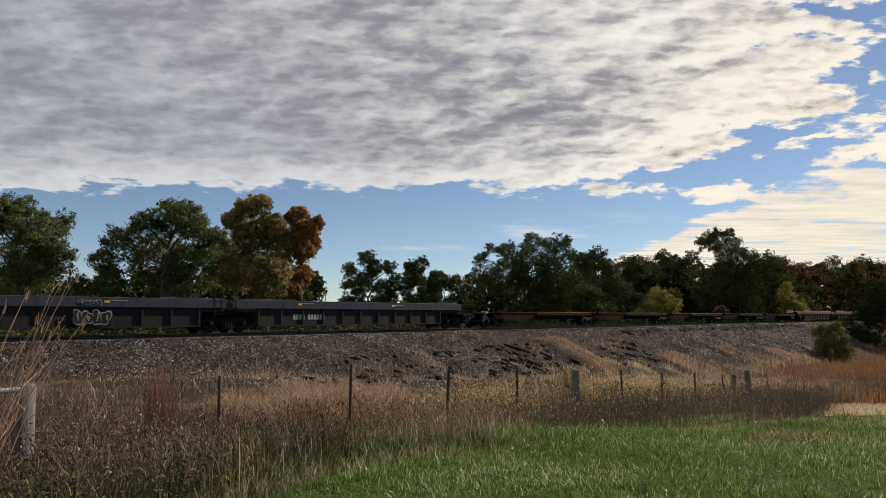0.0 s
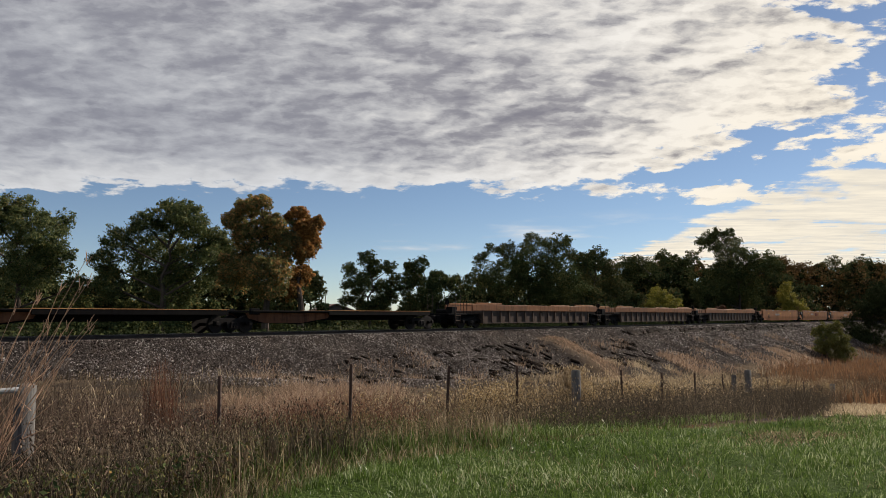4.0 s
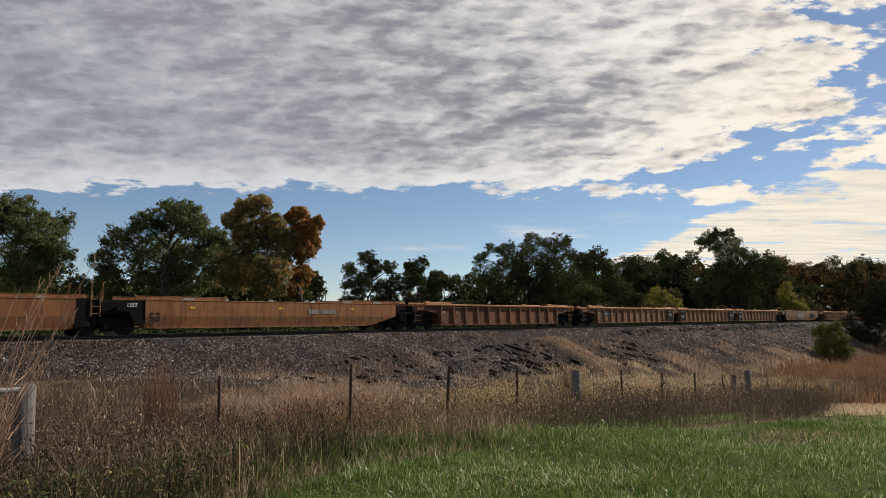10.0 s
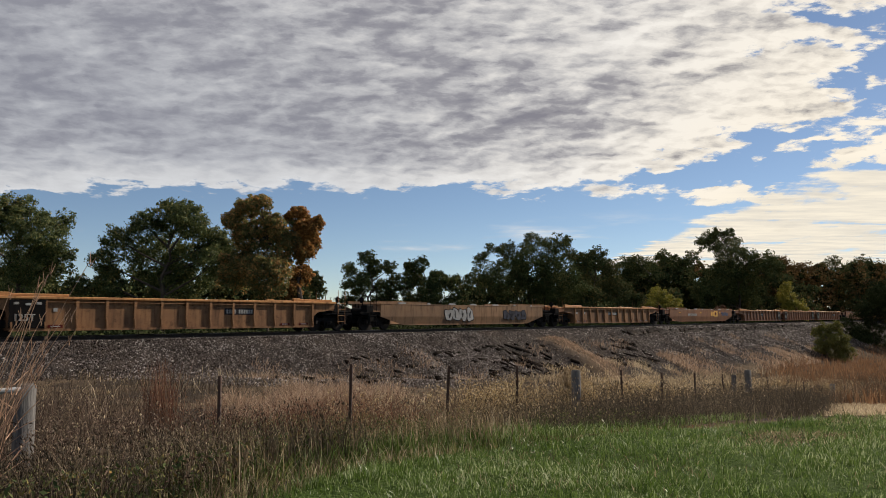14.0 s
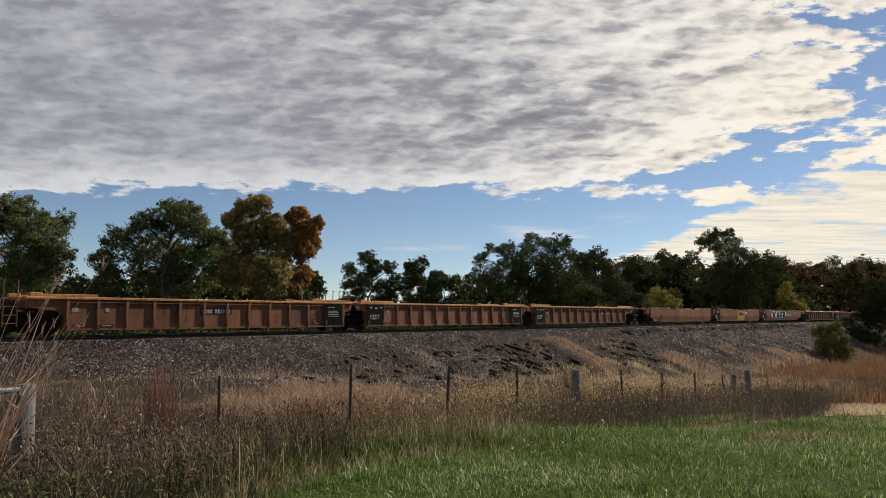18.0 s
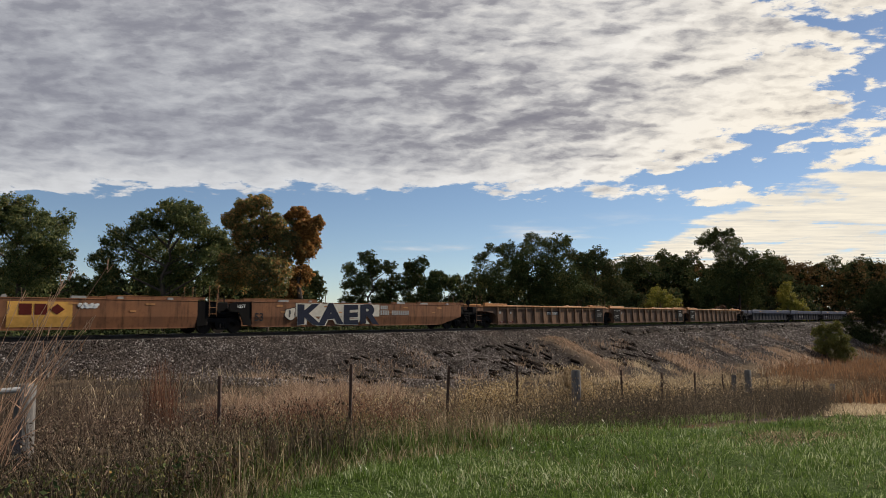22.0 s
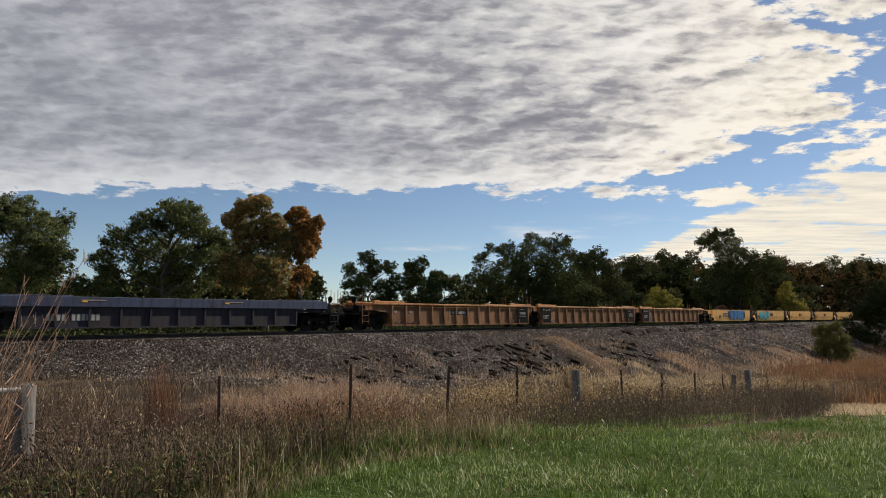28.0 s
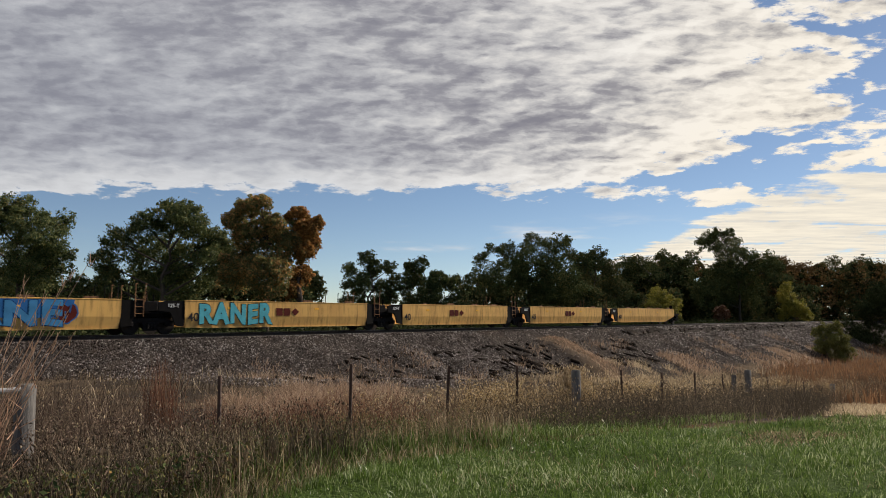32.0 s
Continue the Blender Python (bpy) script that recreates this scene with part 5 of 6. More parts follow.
tree(41.7, 140.0, -0.05, [(-5.5, 2.3, 11.3, 2.4), (0.5, -2.2, 12.6, 2.2), (3.0, -1.0, 11.7, 2.2), (-2.2, 4.7, 8.8, 4.8), (4.9, 2.3, 9.3, 3.9), (6.5, -0.4, 12.6, 2.0), (-3.6, 1.4, 12.4, 1.5), (1.6, 0.9, 4.4, 3.7)], LEAF_SHADE, "dark green tree in the tree line", 0.30, 36683, 12, name="tree", trunk=0.28, category="tree")
tree(55.5, 135.0, -0.05, [(-4.4, 1.5, 15.9, 2.3), (-1.9, -0.7, 16.8, 1.6), (-6.8, -1.1, 15.2, 1.7), (-1.1, -0.5, 12.7, 4.0), (3.2, -2.9, 10.3, 3.8), (-3.2, -1.2, 8.0, 4.7), (2.1, 4.6, 4.8, 4.7), (6.5, -0.7, 11.1, 1.9), (-7.4, -3.2, 5.9, 3.2), (-4.2, -1.0, 17.3, 1.1)], LEAF_SHADE, "tall dark tree that stands above the tree line", 0.27, 56695, 13, name="tree", trunk=0.28, category="tree")
tree(80.0, 172.0, -0.05, [(-4.1, -2.3, 12.9, 3.3), (2.1, 1.8, 13.4, 3.0), (0.0, -1.6, 7.8, 5.7), (5.5, -1.7, 11.2, 3.8), (-4.1, -3.9, 6.4, 4.6)], LEAF_BROWN, "brown and russet tree in the tree line", 0.36, 26680, 14, name="tree", trunk=0.28, category="tree")
tree(102.3, 178.0, -0.05, [(-4.2, 2.8, 14.4, 2.8), (1.4, -0.5, 13.6, 3.3), (5.8, -2.2, 12.2, 3.6), (-4.2, -5.9, 7.9, 6.4), (4.2, -5.4, 6.5, 5.8), (9.7, -3.3, 10.0, 4.7)], LEAF_MIX, "olive-brown tree in the tree line", 0.36, 30015, 15, name="tree", trunk=0.28, category="tree")
tree(32.6, 108.0, -0.05, [(-0.4, 0.6, 4.9, 1.5), (1.2, -1.2, 3.3, 1.7), (-1.7, -1.3, 2.9, 1.4), (2.1, -0.0, 1.7, 1.0), (-3.4, -0.5, 2.3, 1.0)], LEAF_YELLOW, "yellow-green sapling beside the track", 0.22, 12006, 16, name="tree", trunk=0.14, category="tree", gap=0.05)
tree(66.0, 136.0, -0.05, [(-0.3, 2.2, 5.4, 2.1), (-1.6, -1.0, 7.2, 1.3), (1.0, 0.1, 3.2, 2.1), (-1.1, 1.1, 2.5, 1.9), (2.4, -0.2, 1.7, 1.3)], LEAF_YELLOW, "yellow-green young tree beside the track", 0.27, 12006, 17, name="tree", trunk=0.14, category="tree", gap=0.05)
tree(45.9, 118.0, -0.05, [(0.3, 1.5, 2.1, 1.5), (-1.1, -0.0, 1.5, 0.8)], LEAF_RED, "red-brown bush beside the track", 0.22, 6003, 18, name="bush", trunk=0.14, category="bush")
tree(51.8, 98.0, -4.90, [(0.2, -0.7, 3.4, 1.3), (1.6, -0.3, 2.5, 1.4), (-1.3, -1.1, 2.7, 1.1), (2.3, -0.2, 3.6, 0.9), (-0.5, -0.6, 1.4, 1.3), (-2.1, 0.6, 1.3, 0.9), (1.4, -0.6, 0.9, 1.2), (2.9, 0.2, 1.6, 1.1), (0.0, 0.0, 4.9, 1.0), (1.2, -0.2, 5.1, 0.9), (-1.0, 0.3, 4.3, 1.0)], LEAF_OLIVE, "olive bush at the foot of the bank", 0.22, 13000, 19, name="bush", trunk=0.10, category="bush", gap=0.1)
tree(73.7, 124.0, -5.00, [(0.5, 2.0, 3.7, 2.9), (-0.7, -0.0, 6.6, 1.7), (1.9, -2.3, 8.1, 2.3), (2.4, -1.3, 0.8, 2.5), (5.3, -2.1, 4.7, 3.9), (-1.0, -1.2, 0.8, 1.9), (-3.2, -1.3, 2.7, 2.3), (-3.8, 1.2, 5.1, 1.6), (-2.4, -1.4, 8.1, 1.9), (0.0, -2.2, 10.5, 2.3), (3.4, 2.9, 9.5, 3.3), (-4.4, 0.2, 1.8, 1.4)], LEAF_DEEP, "dark dense bush at the foot of the bank", 0.24, 46688, 20, name="bush", trunk=0.14, category="bush")


def far_woods():
    """The wood that closes the view behind the single trees."""
    rng = np.random.default_rng(21)
    rows = []

    def stand(x0, x1, y, low, high, step=3.0):
        for x in np.arange(x0, x1, step):
            h = rng.uniform(low, high)
            for z in np.arange(0.8, h, 2.0):
                rows.append((x + rng.uniform(-1.5, 1.5), y + rng.uniform(-5, 5), z, rng.uniform(1.4, 2.4)))
    stand(-95, -23, 118, 4.5, 9.0)
    stand(-75, -17, 96, 4.5, 7.5, 1.8)
    stand(-14, 6, 122, 2.5, 4.6, 2.0)
    stand(-30, -12, 140, 1.8, 2.8, 2.0)
    stand(4, 60, 140, 8.0, 11.5)
    stand(30, 66, 165, 10.5, 14.0)
    stand(3, 34, 112, 3.0, 6.0, 2.2)
    stand(34, 75, 146, 7.0, 10.5, 2.2)
    ob = leaves("far_woods", rows, LEAF_MIX, None, 0.42, 180000, 5, 1.3, "", 0.2)
    tagged(ob, "dark wood of olive and brown autumn trees", "woods", kind="stuff")
    # oversized dark leaves fill the lobes; the wood's inner shade is in their colour
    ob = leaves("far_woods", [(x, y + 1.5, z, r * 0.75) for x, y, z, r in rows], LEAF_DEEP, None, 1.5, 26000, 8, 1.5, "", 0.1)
    tagged(ob, "large leaves inside the wood, coloured dark for its inner shade", "woods", kind="stuff")
    rows = []
    stand(66, 150, 165, 10.5, 14.5)
    stand(60, 190, 195, 12.5, 16.5)
    stand(64, 135, 205, 12.0, 17.0, 3.0)
    ob = leaves("far_woods", rows, LEAF_BROWN, None, 0.50, 100000, 7, 1.3, "", 0.2)
    tagged(ob, "dark wood of russet brown autumn trees far off", "woods", kind="stuff")
    # same dark filling for the brown stands, shade put in as leaf colour
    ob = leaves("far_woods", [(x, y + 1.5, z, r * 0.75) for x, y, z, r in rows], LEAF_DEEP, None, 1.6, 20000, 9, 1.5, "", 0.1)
    tagged(ob, "large leaves inside the far wood, coloured dark for its inner shade", "woods", kind="stuff")

    rows = []
    stand(-60, -17, 88, 1.5, 4.6, 1.6)
    stand(-52, -26, 66, 1.0, 2.4, 1.6)
    stand(0, 36, 112, 1.0, 2.6, 2.0)
    rows = [(x, y, z, r * 0.6) for x, y, z, r in rows]
    ob = leaves("understorey", rows, LEAF_SHADE, None, 0.26, 70000, 6, 0.3)
    tagged(ob, "low olive undergrowth below the trees", "shrubs", kind="stuff")


far_woods()


def house():
    """A low house far off between the trees; only its roof and gable show."""
    ob = new("house")
    ob.matrix_basis = pose(-23.2, 150, -0.1, 0, 0, 20)
    tagged(ob, "low house with a brown gable roof, far off among trees", "house")
    bm = bmesh.new()
    slab(bm, [(-4, 0), (4, 0), (4, 2.5), (0, 3.9), (-4, 2.5)], -5, 5)
    part("wall", bm, SIDING, ob)
    for s in (-1, 1):
        bm = bmesh.new()
        slab(bm, [(s * 4.5, 2.45), (0, 4.03), (0, 4.25), (s * 4.5, 2.67)], -5.5, 5.5)
        part("roof", bm, ROOF, ob)
    bm = bmesh.new()
    box(bm, -0.4, 0.4, -5.06, -5.0, 1.0, 2.0)
    part("window", bm, INK, ob)


house()


def far_pole():
    bm = bmesh.new()
    rod(bm, (0, 0, -0.3), (0, 0, 5.6), 0.09, 0.07, 8)
    ob = part("utility_pole", bm, SIDING)
    ob.matrix_basis = pose(-22.5, 138, -0.05)
    tagged(ob, "thin pole far off between the trees", "pole")


far_pole()


# ---- fence ----
FENCE_P = 9.4


def gz(q, p):
    return float(ground_z(q, p))


def build_fence():
    rng = random.Random(8)
    tops = [(5.9, 0.73), (8.4, 0.79), (10.9, 0.62), (13.35, 0.50), (18.35, 0.13), (20.9, -0.08), (23.4, -0.25), (25.9, -0.42), (30.9, -0.85), (33.4, -1.12), (35.9, -1.35), (38.4, -1.60), (43.3, -2.05), (45.9, -2.25), (48.4, -2.45)]

    def tee(bm, h):
        slab(bm, [(-0.022, 0), (0.022, 0), (0.022, h), (-0.022, h)], -0.006, 0.006)
        slab(bm, [(-0.005, 0), (0.005, 0), (0.005, h), (-0.005, h)], 0.006, 0.045)
        for i in range(int(h / 0.11)):
            box(bm, -0.012, 0.012, -0.016, -0.006, 0.25 + i * 0.11, 0.27 + i * 0.11)
    for q, top in tops:
        z = gz(q, FENCE_P)
        bm = bmesh.new()
        tee(bm, top - z + 0.25)
        ob = part("fence_post", bm, POST_STEEL)
        ob.matrix_basis = LAY @ pose(q, FENCE_P, z - 0.25, rng.uniform(-2.5, 2.5), rng.uniform(-2.0, 2.0), 41 + rng.uniform(-9, 9))
        tagged(ob, "thin rusty steel fence post in tall weeds", "fence post", "posts of the wire fence")
    for q, top, r in ((15.85, 0.27, 0.115), (28.4, -0.42, 0.125), (40.9, -1.82, 0.13), (3.28, 0.80, 0.125)):
        z = gz(q, FENCE_P)
        bm = bmesh.new()
        bmesh.ops.create_cone(bm, cap_ends=True, segments=28, radius1=r * 1.04, radius2=r * 0.95, depth=top - z + 0.4, matrix=Matrix.Translation((0, 0, (top - z + 0.4) / 2)))
        top_edges = [e for e in bm.edges if all(v.co.z > top - z + 0.35 for v in e.verts)]
        bmesh.ops.bevel(bm, geom=top_edges, offset=0.02, segments=2, affect="EDGES")
        for v in bm.verts:
            v.co.x += 0.008 * math.sin(v.co.z * 7 + v.co.y * 30)
        for f in bm.faces:
            f.smooth = len(f.verts) == 4
        ob = part("wooden_post", bm, POST_WOOD)
        ob.matrix_basis = LAY @ pose(q, FENCE_P, z - 0.4, 0, 0, rng.uniform(0, 90))
        tagged(ob, "weathered grey wooden fence post in tall weeds", "fence post", "wooden posts of the fence")
    bm = bmesh.new()
    z = gz(28.0, FENCE_P + 0.4)
    rod(bm, (0, 0, -0.3), (0, 0, -0.60 - z), 0.09, 0.085, 10)
    ob = part("wooden_post", bm, POST_WOOD)
    ob.matrix_basis = LAY @ pose(27.95, FENCE_P + 0.4, z, 0, 4, 0)
    tagged(ob, "short weathered wooden brace post beside the fence", "fence post")
    # pale brace pipe at the corner post
    bm = bmesh.new()
    rod(bm, (-0.1, -0.02, 0.75), (-3.4, 0.3, 0.70), 0.033, None, 10)
    ob = part("brace_pipe", bm, simple("pale_galvanised_pipe", (0.42, 0.41, 0.39), (0.3, 0.29, 0.28), 6.0, 0.5, 0.1, 0.003, 0.4))
    ob.matrix_basis = LAY @ pose(3.28, FENCE_P - 0.1, 0)
    tagged(ob, "pale galvanised pipe fixed to the corner post", "fence rail")
    posts = sorted([(q, t) for q, t in tops] + [(15.85, 0.27), (28.4, -0.42), (40.9, -1.82), (3.28, 0.80)])
    for k, down in enumerate((0.06, 0.45)):
        bm = bmesh.new()
        for (q0, t0), (q1, t1) in zip(posts, posts[1:]):
            mid = ((q0 + q1) / 2, (t0 + t1) / 2 - down - 0.03)
            rod(bm, (q0, 0, t0 - down), (mid[0], 0, mid[1]), 0.0009, None, 3)
            rod(bm, (mid[0], 0, mid[1]), (q1, 0, t1 - down), 0.0009, None, 3)
        ob = part("fence_wire", bm, WIRE)
        ob.matrix_basis = LAY @ pose(0, FENCE_P - 0.03, 0)
        tagged(ob, "thin rusty wire strung between the fence posts", "fence wire", "wires of the fence")


build_fence()


# ---- grass and weeds ----
def blades(name, q, p, height, width, lean, material, seed, label, category="grass", head=0.0, droop=0.3):
    """Bent tapering blades on the ground; head adds a seed head at the tip."""
    rng = np.random.default_rng(seed)
    n = len(q)
    z = ground_z(q, p) - 0.02
    # low growth on the trodden strip before the corner post
    height = np.where((np.abs(q - 0.349 * p) < 0.3) & (p > 5) & (p < 9.3), np.minimum(height, 0.7), height)
    base = np.stack([q, p, z], -1)
    a = rng.uniform(0, 2 * np.pi, n)
    side = np.stack([np.cos(a), np.sin(a), np.zeros(n)], -1) * (width * rng.uniform(0.6, 1.4, n))[:, None] / 2
    b = rng.uniform(0, 2 * np.pi, n)
    bend = np.stack([np.cos(b), np.sin(b), np.zeros(n)], -1) * (lean * rng.uniform(0.1, 1.0, n) * height)[:, None]
    up = np.array([0, 0, 1.0])[None] * height[:, None]
    mid = base + up * 0.55 + bend * 0.35
    tip = base + up * (1 - droop * rng.uniform(0, 0.5, n))[:, None] + bend
    vs = [base - side, base + side, mid - side * 0.75, mid + side * 0.75, tip]
    fs = [(0, 1, 3, 2), (2, 3, 4)]
    if head:
        d = (tip - mid) / np.linalg.norm(tip - mid, axis=1)[:, None]
        fat = head * rng.uniform(0.5, 1.3, n)[:, None]
        sd = side / np.linalg.norm(side, axis=1)[:, None]
        other = np.cross(sd, d)
        vs += [tip - d * fat * 1.2, tip + sd * fat * 0.45, tip - sd * fat * 0.45, tip + other * fat * 0.45, tip - other * fat * 0.45, tip + d * fat * 1.8]
        fs += [(5, 6, 8), (5, 8, 7), (5, 7, 9), (5, 9, 6), (10, 8, 6), (10, 7, 8), (10, 9, 7), (10, 6, 9)]
    me = soup(name, np.stack(vs, 1), fs, material)
    ob = hang(name, me, material)
    ob.matrix_world = LAY
    return tagged(ob, label, category, kind="stuff")


def plants(name, q, p, height, material, seed, label, bits=22, spread=0.16, low=0.35, size=0.016):
    """Branching weeds: a thin stem, twigs, and many small withered leaves and seed bunches on them."""
    rng = np.random.default_rng(seed)
    n = len(q)
    base = np.stack([q, p, ground_z(q, p) - 0.02], -1)
    lean = rng.normal(0, 0.16, (n, 2)) * height[:, None]
    tip = base + np.stack([lean[:, 0], lean[:, 1], height], -1)
    a = rng.uniform(0, 6.2832, n)
    side = np.stack([np.cos(a), np.sin(a), np.zeros(n)], -1) * 0.003
    mid = base * 0.5 + tip * 0.5 - np.stack([lean[:, 0], lean[:, 1], np.zeros(n)], -1) * 0.15
    vs = [base - side, base + side, mid - side * 0.8, mid + side * 0.8, tip]
    fs = [(0, 1, 3, 2), (2, 3, 4)]
    for i in range(bits):
        u = rng.uniform(low, 1.0, n)
        ring = rng.uniform(0, 6.2832, n)
        out = (spread * height * (1.25 - u) * rng.uniform(0.2, 1.0, n))[:, None] * np.stack([np.cos(ring), np.sin(ring), rng.uniform(0.1, 0.9, n)], -1)
        stem = base + (tip - base) * u[:, None]
        at = stem + out
        if i < 7:
            k = len(vs)
            vs += [stem - side * 0.6, stem + side * 0.6, at]
            fs += [(k, k + 1, k + 2)]
        g = rng.normal(size=(n, 3))
        g /= np.linalg.norm(g, axis=1)[:, None]
        w = np.cross(g, rng.normal(size=(n, 3)))
        w /= np.linalg.norm(w, axis=1)[:, None]
        s = (size * rng.uniform(0.45, 1.35, n))[:, None]
        k = len(vs)
        vs += [at - g * s, at + w * s * 0.5, at + g * s, at - w * s * 0.5]
        fs += [(k, k + 1, k + 2, k + 3)]
    ob = hang(name, soup(name, np.stack(vs, 1), fs, material), material)
    ob.matrix_world = LAY
    return tagged(ob, label, "weeds", kind="stuff")


def scatter(rng, n, q0, q1, p0, p1, near=1.0):
    """Random places, denser towards small q where near > 1."""
    return q0 + (q1 - q0) * rng.random(n) ** near, p0 + (p1 - p0) * rng.random(n)


def clumped(rng, q, p, scale, cut):
    f = wave(q * scale, p * scale) + 0.6 * wave(q * scale * 2.7 + 3, p * scale * 2.3)
    return f + rng.normal(0, 0.35, len(q)) > cut


def build_grass():
    rng = np.random.default_rng(11)
    # mown lawn
    q, p = scatter(rng, 190000, 2.4, 22, -2.0, 6.8, 1.3)
    k = (p < lawn_edge(q) + rng.normal(0, 0.25, len(q)) + 0.2 * wave(q * 3, p)) & (p > 0.13 * q - 0.3) & (np.hypot(q, p) > 5.0)
    q, p = q[k], p[k]
    blades("lawn_grass", q, p, rng.uniform(0.02, 0.06, len(q)), 0.0075, 1.3, GRASS, 1, "mown green grass with scattered pale blades")
    tq, tp = scatter(rng, 19000, 2.4, 22, -2.0, 6.8, 1.3)
    k = (tp < lawn_edge(tq) + rng.normal(0, 0.3, 19000)) & (tp > 0.13 * tq - 0.3) & (np.hypot(tq, tp) > 5.0) & (wave(tq * 2.1, tp * 2.3) + 0.5 * wave(tq * 5.3, tp * 4.9) + rng.normal(0, 0.3, 19000) > -0.5) & (np.hypot((tq - 11.6) / 1.1, (tp - 3.4) / 0.5) > rng.uniform(0.2, 1.4, 19000))
    tq, tp = np.repeat(tq[k], 14), np.repeat(tp[k], 14)
    h = np.repeat(0.03 + 0.11 * rng.random(k.sum()) ** 1.7, 14) * rng.uniform(0.6, 1.3, len(tq))
    blades("grass_tufts", tq + rng.normal(0, 0.035, len(tq)), tp + rng.normal(0, 0.035, len(tq)), h, 0.0075, 0.9, GRASS, 51, "tufts of coarse grass in the lawn")
    q, p = 11.6 + rng.normal(0, 0.8, 1500), 3.4 + rng.normal(0, 0.3, 1500)
    blades("dead_grass_patch", q, p, rng.uniform(0.03, 0.09, 1500), 0.009, 1.3, STRAW, 52, "brown dead patch in the lawn")
    q, p = scatter(rng, 18000, 3.5, 22, -2.0, 6.6, 1.3)
    k = (p < lawn_edge(q)) & clumped(rng, q, p, 1.7, 0.3)
    q, p = q[k], p[k]
    blades("dry_lawn_grass", q, p, rng.uniform(0.04, 0.12, len(q)), 0.008, 1.4, STRAW, 2, "dry pale blades in the lawn")
    # rank green grass along the edge of the lawn
    q, p = scatter(rng, 42000, 1.0, 26, 1.0, 9.6, 1.2)
    d = p - lawn_edge(q)
    k = ((q < 9) | (rng.random(len(q)) < 0.2)) & (d > -0.4) & (d < rng.uniform(0.1, 1.0, len(q)) * (1 + 1.2 * soft(-q, -9, -6)))
    q, p = q[k], p[k]
    blades("rank_grass", q, p, rng.uniform(0.07, 0.24, len(q)), 0.009, 0.9, WEED_GREEN, 3, "rank green grass along the lawn's edge")
    # brown weeds before and along the fence
    q, p = scatter(rng, 78000, -7, 62, 0.5, 12.0, 1.5)
    d = p - lawn_edge(q)
    k = (d > rng.uniform(0.0, 1.3, len(q)) + 0.45 * soft(-q, -12, -9)) & clumped(rng, q, p, 1.1, -0.2) & ((np.abs(q - 7.8) > 2.7) | (rng.random(len(q)) < 0.28)) & ((q < 14) | (p > np.minimum(0.235 * q + rng.normal(0, 0.25, len(q)), 7.6)))
    q, p = q[k], p[k]
    d = np.clip(p - lawn_edge(q), 0, 4)
    h = (0.22 + 0.14 * d) * rng.uniform(0.35, 1.35, len(q)) * np.clip(1 + 0.45 * wave(q * 1.9, p * 1.3) + 0.5 * wave(q * 0.7 + 5, p * 0.5), 0.25, 2)
    blades("brown_weeds", q, p, h, 0.008, 0.9, WEED_DARK, 4, "tangled brown weeds along the fence", "weeds", 0.012)
    # withered leaves that hang in the weeds
    q, p = scatter(rng, 190000, -7, 50, 0.5, 11.5, 1.5)
    d = p - lawn_edge(q)
    k = (d > rng.uniform(0.1, 0.9, len(q))) & clumped(rng, q, p, 1.4, -0.2) & ((np.abs(q - 7.6) > 2.4) | (rng.random(len(q)) < 0.35)) & ((q < 14) | (p > np.minimum(0.235 * q, 7.6)))
    q, p = q[k], p[k]
    n = len(q)
    d = np.clip(p - lawn_edge(q), 0, 4)
    c = np.stack([q, p, ground_z(q, p) + (0.24 + 0.15 * d) * rng.uniform(0.05, 1.0, n) ** 0.8], -1)
    u, v = rng.normal(size=(n, 3)), rng.normal(size=(n, 3))
    u /= np.linalg.norm(u, axis=1)[:, None]
    v = np.cross(u, v)
    v /= np.linalg.norm(v, axis=1)[:, None]
    s = rng.uniform(0.008, 0.026, n)[:, None]
    quads = np.stack([c - u * s, c + v * s * 0.4, c + u * s, c - v * s * 0.4], 1)
    low = (d < 2.4 + rng.normal(0, 0.6, n)) & (q < 12) & (rng.random(n) < 0.9)
    for name, pick, m, label in (("withered_leaves", ~low, WEED_DARK, "withered brown leaves hanging in the weeds"), ("green_leaves", low, WEED_GREEN, "small green leaves low in the weeds")):
        ob = hang(name, soup(name, quads[pick], [(0, 1, 2), (0, 2, 3)], m), m)
        ob.matrix_world = LAY
        tagged(ob, label, "weeds", kind="stuff")
    q, p = scatter(rng, 5500, -6, 45, 3.0, 9.8, 1.8)
    k = np.where(q > 8, p > 8.3, (p > lawn_edge(q) + 0.25) & (rng.random(len(q)) < 0.8))
    q, p = q[k], p[k]
    blades("pale_stalks", q, p, rng.uniform(0.35, 0.95, len(q)), 0.006, 0.35, STRAW, 21, "thin pale stalks among the weeds", "weeds", 0.012)
    # green weeds low on the near side
    q, p = scatter(rng, 42000, -7, 8, 4.0, 10.5)
    k = (p - lawn_edge(q) > 0.1) & clumped(rng, q, p, 0.9, -0.3)
    q, p = q[k], p[k]
    blades("green_weeds", q, p, rng.uniform(0.1, 0.36, len(q)), 0.018, 0.9, WEED_GREEN, 5, "leafy green weeds among brown stems", "weeds")
    # straw with pale heads by the fence
    q, p = scatter(rng, 26000, 6, 60, 8.6, 13.0, 1.2)
    k = clumped(rng, q, p, 0.9, 0.4)
    q, p = q[k], p[k]
    blades("straw_grass", q, p, rng.uniform(0.3, 0.75, len(q)) * np.clip(1 + 0.6 * wave(q * 1.1, p), 0.4, 1.5), 0.009, 0.7, STRAW, 6, "dry straw-coloured grass with pale seed heads", "grass", 0.026)
    # dry grass up to the bank
    q, p = scatter(rng, 80000, -12, 75, 11, 30.5, 1.2)
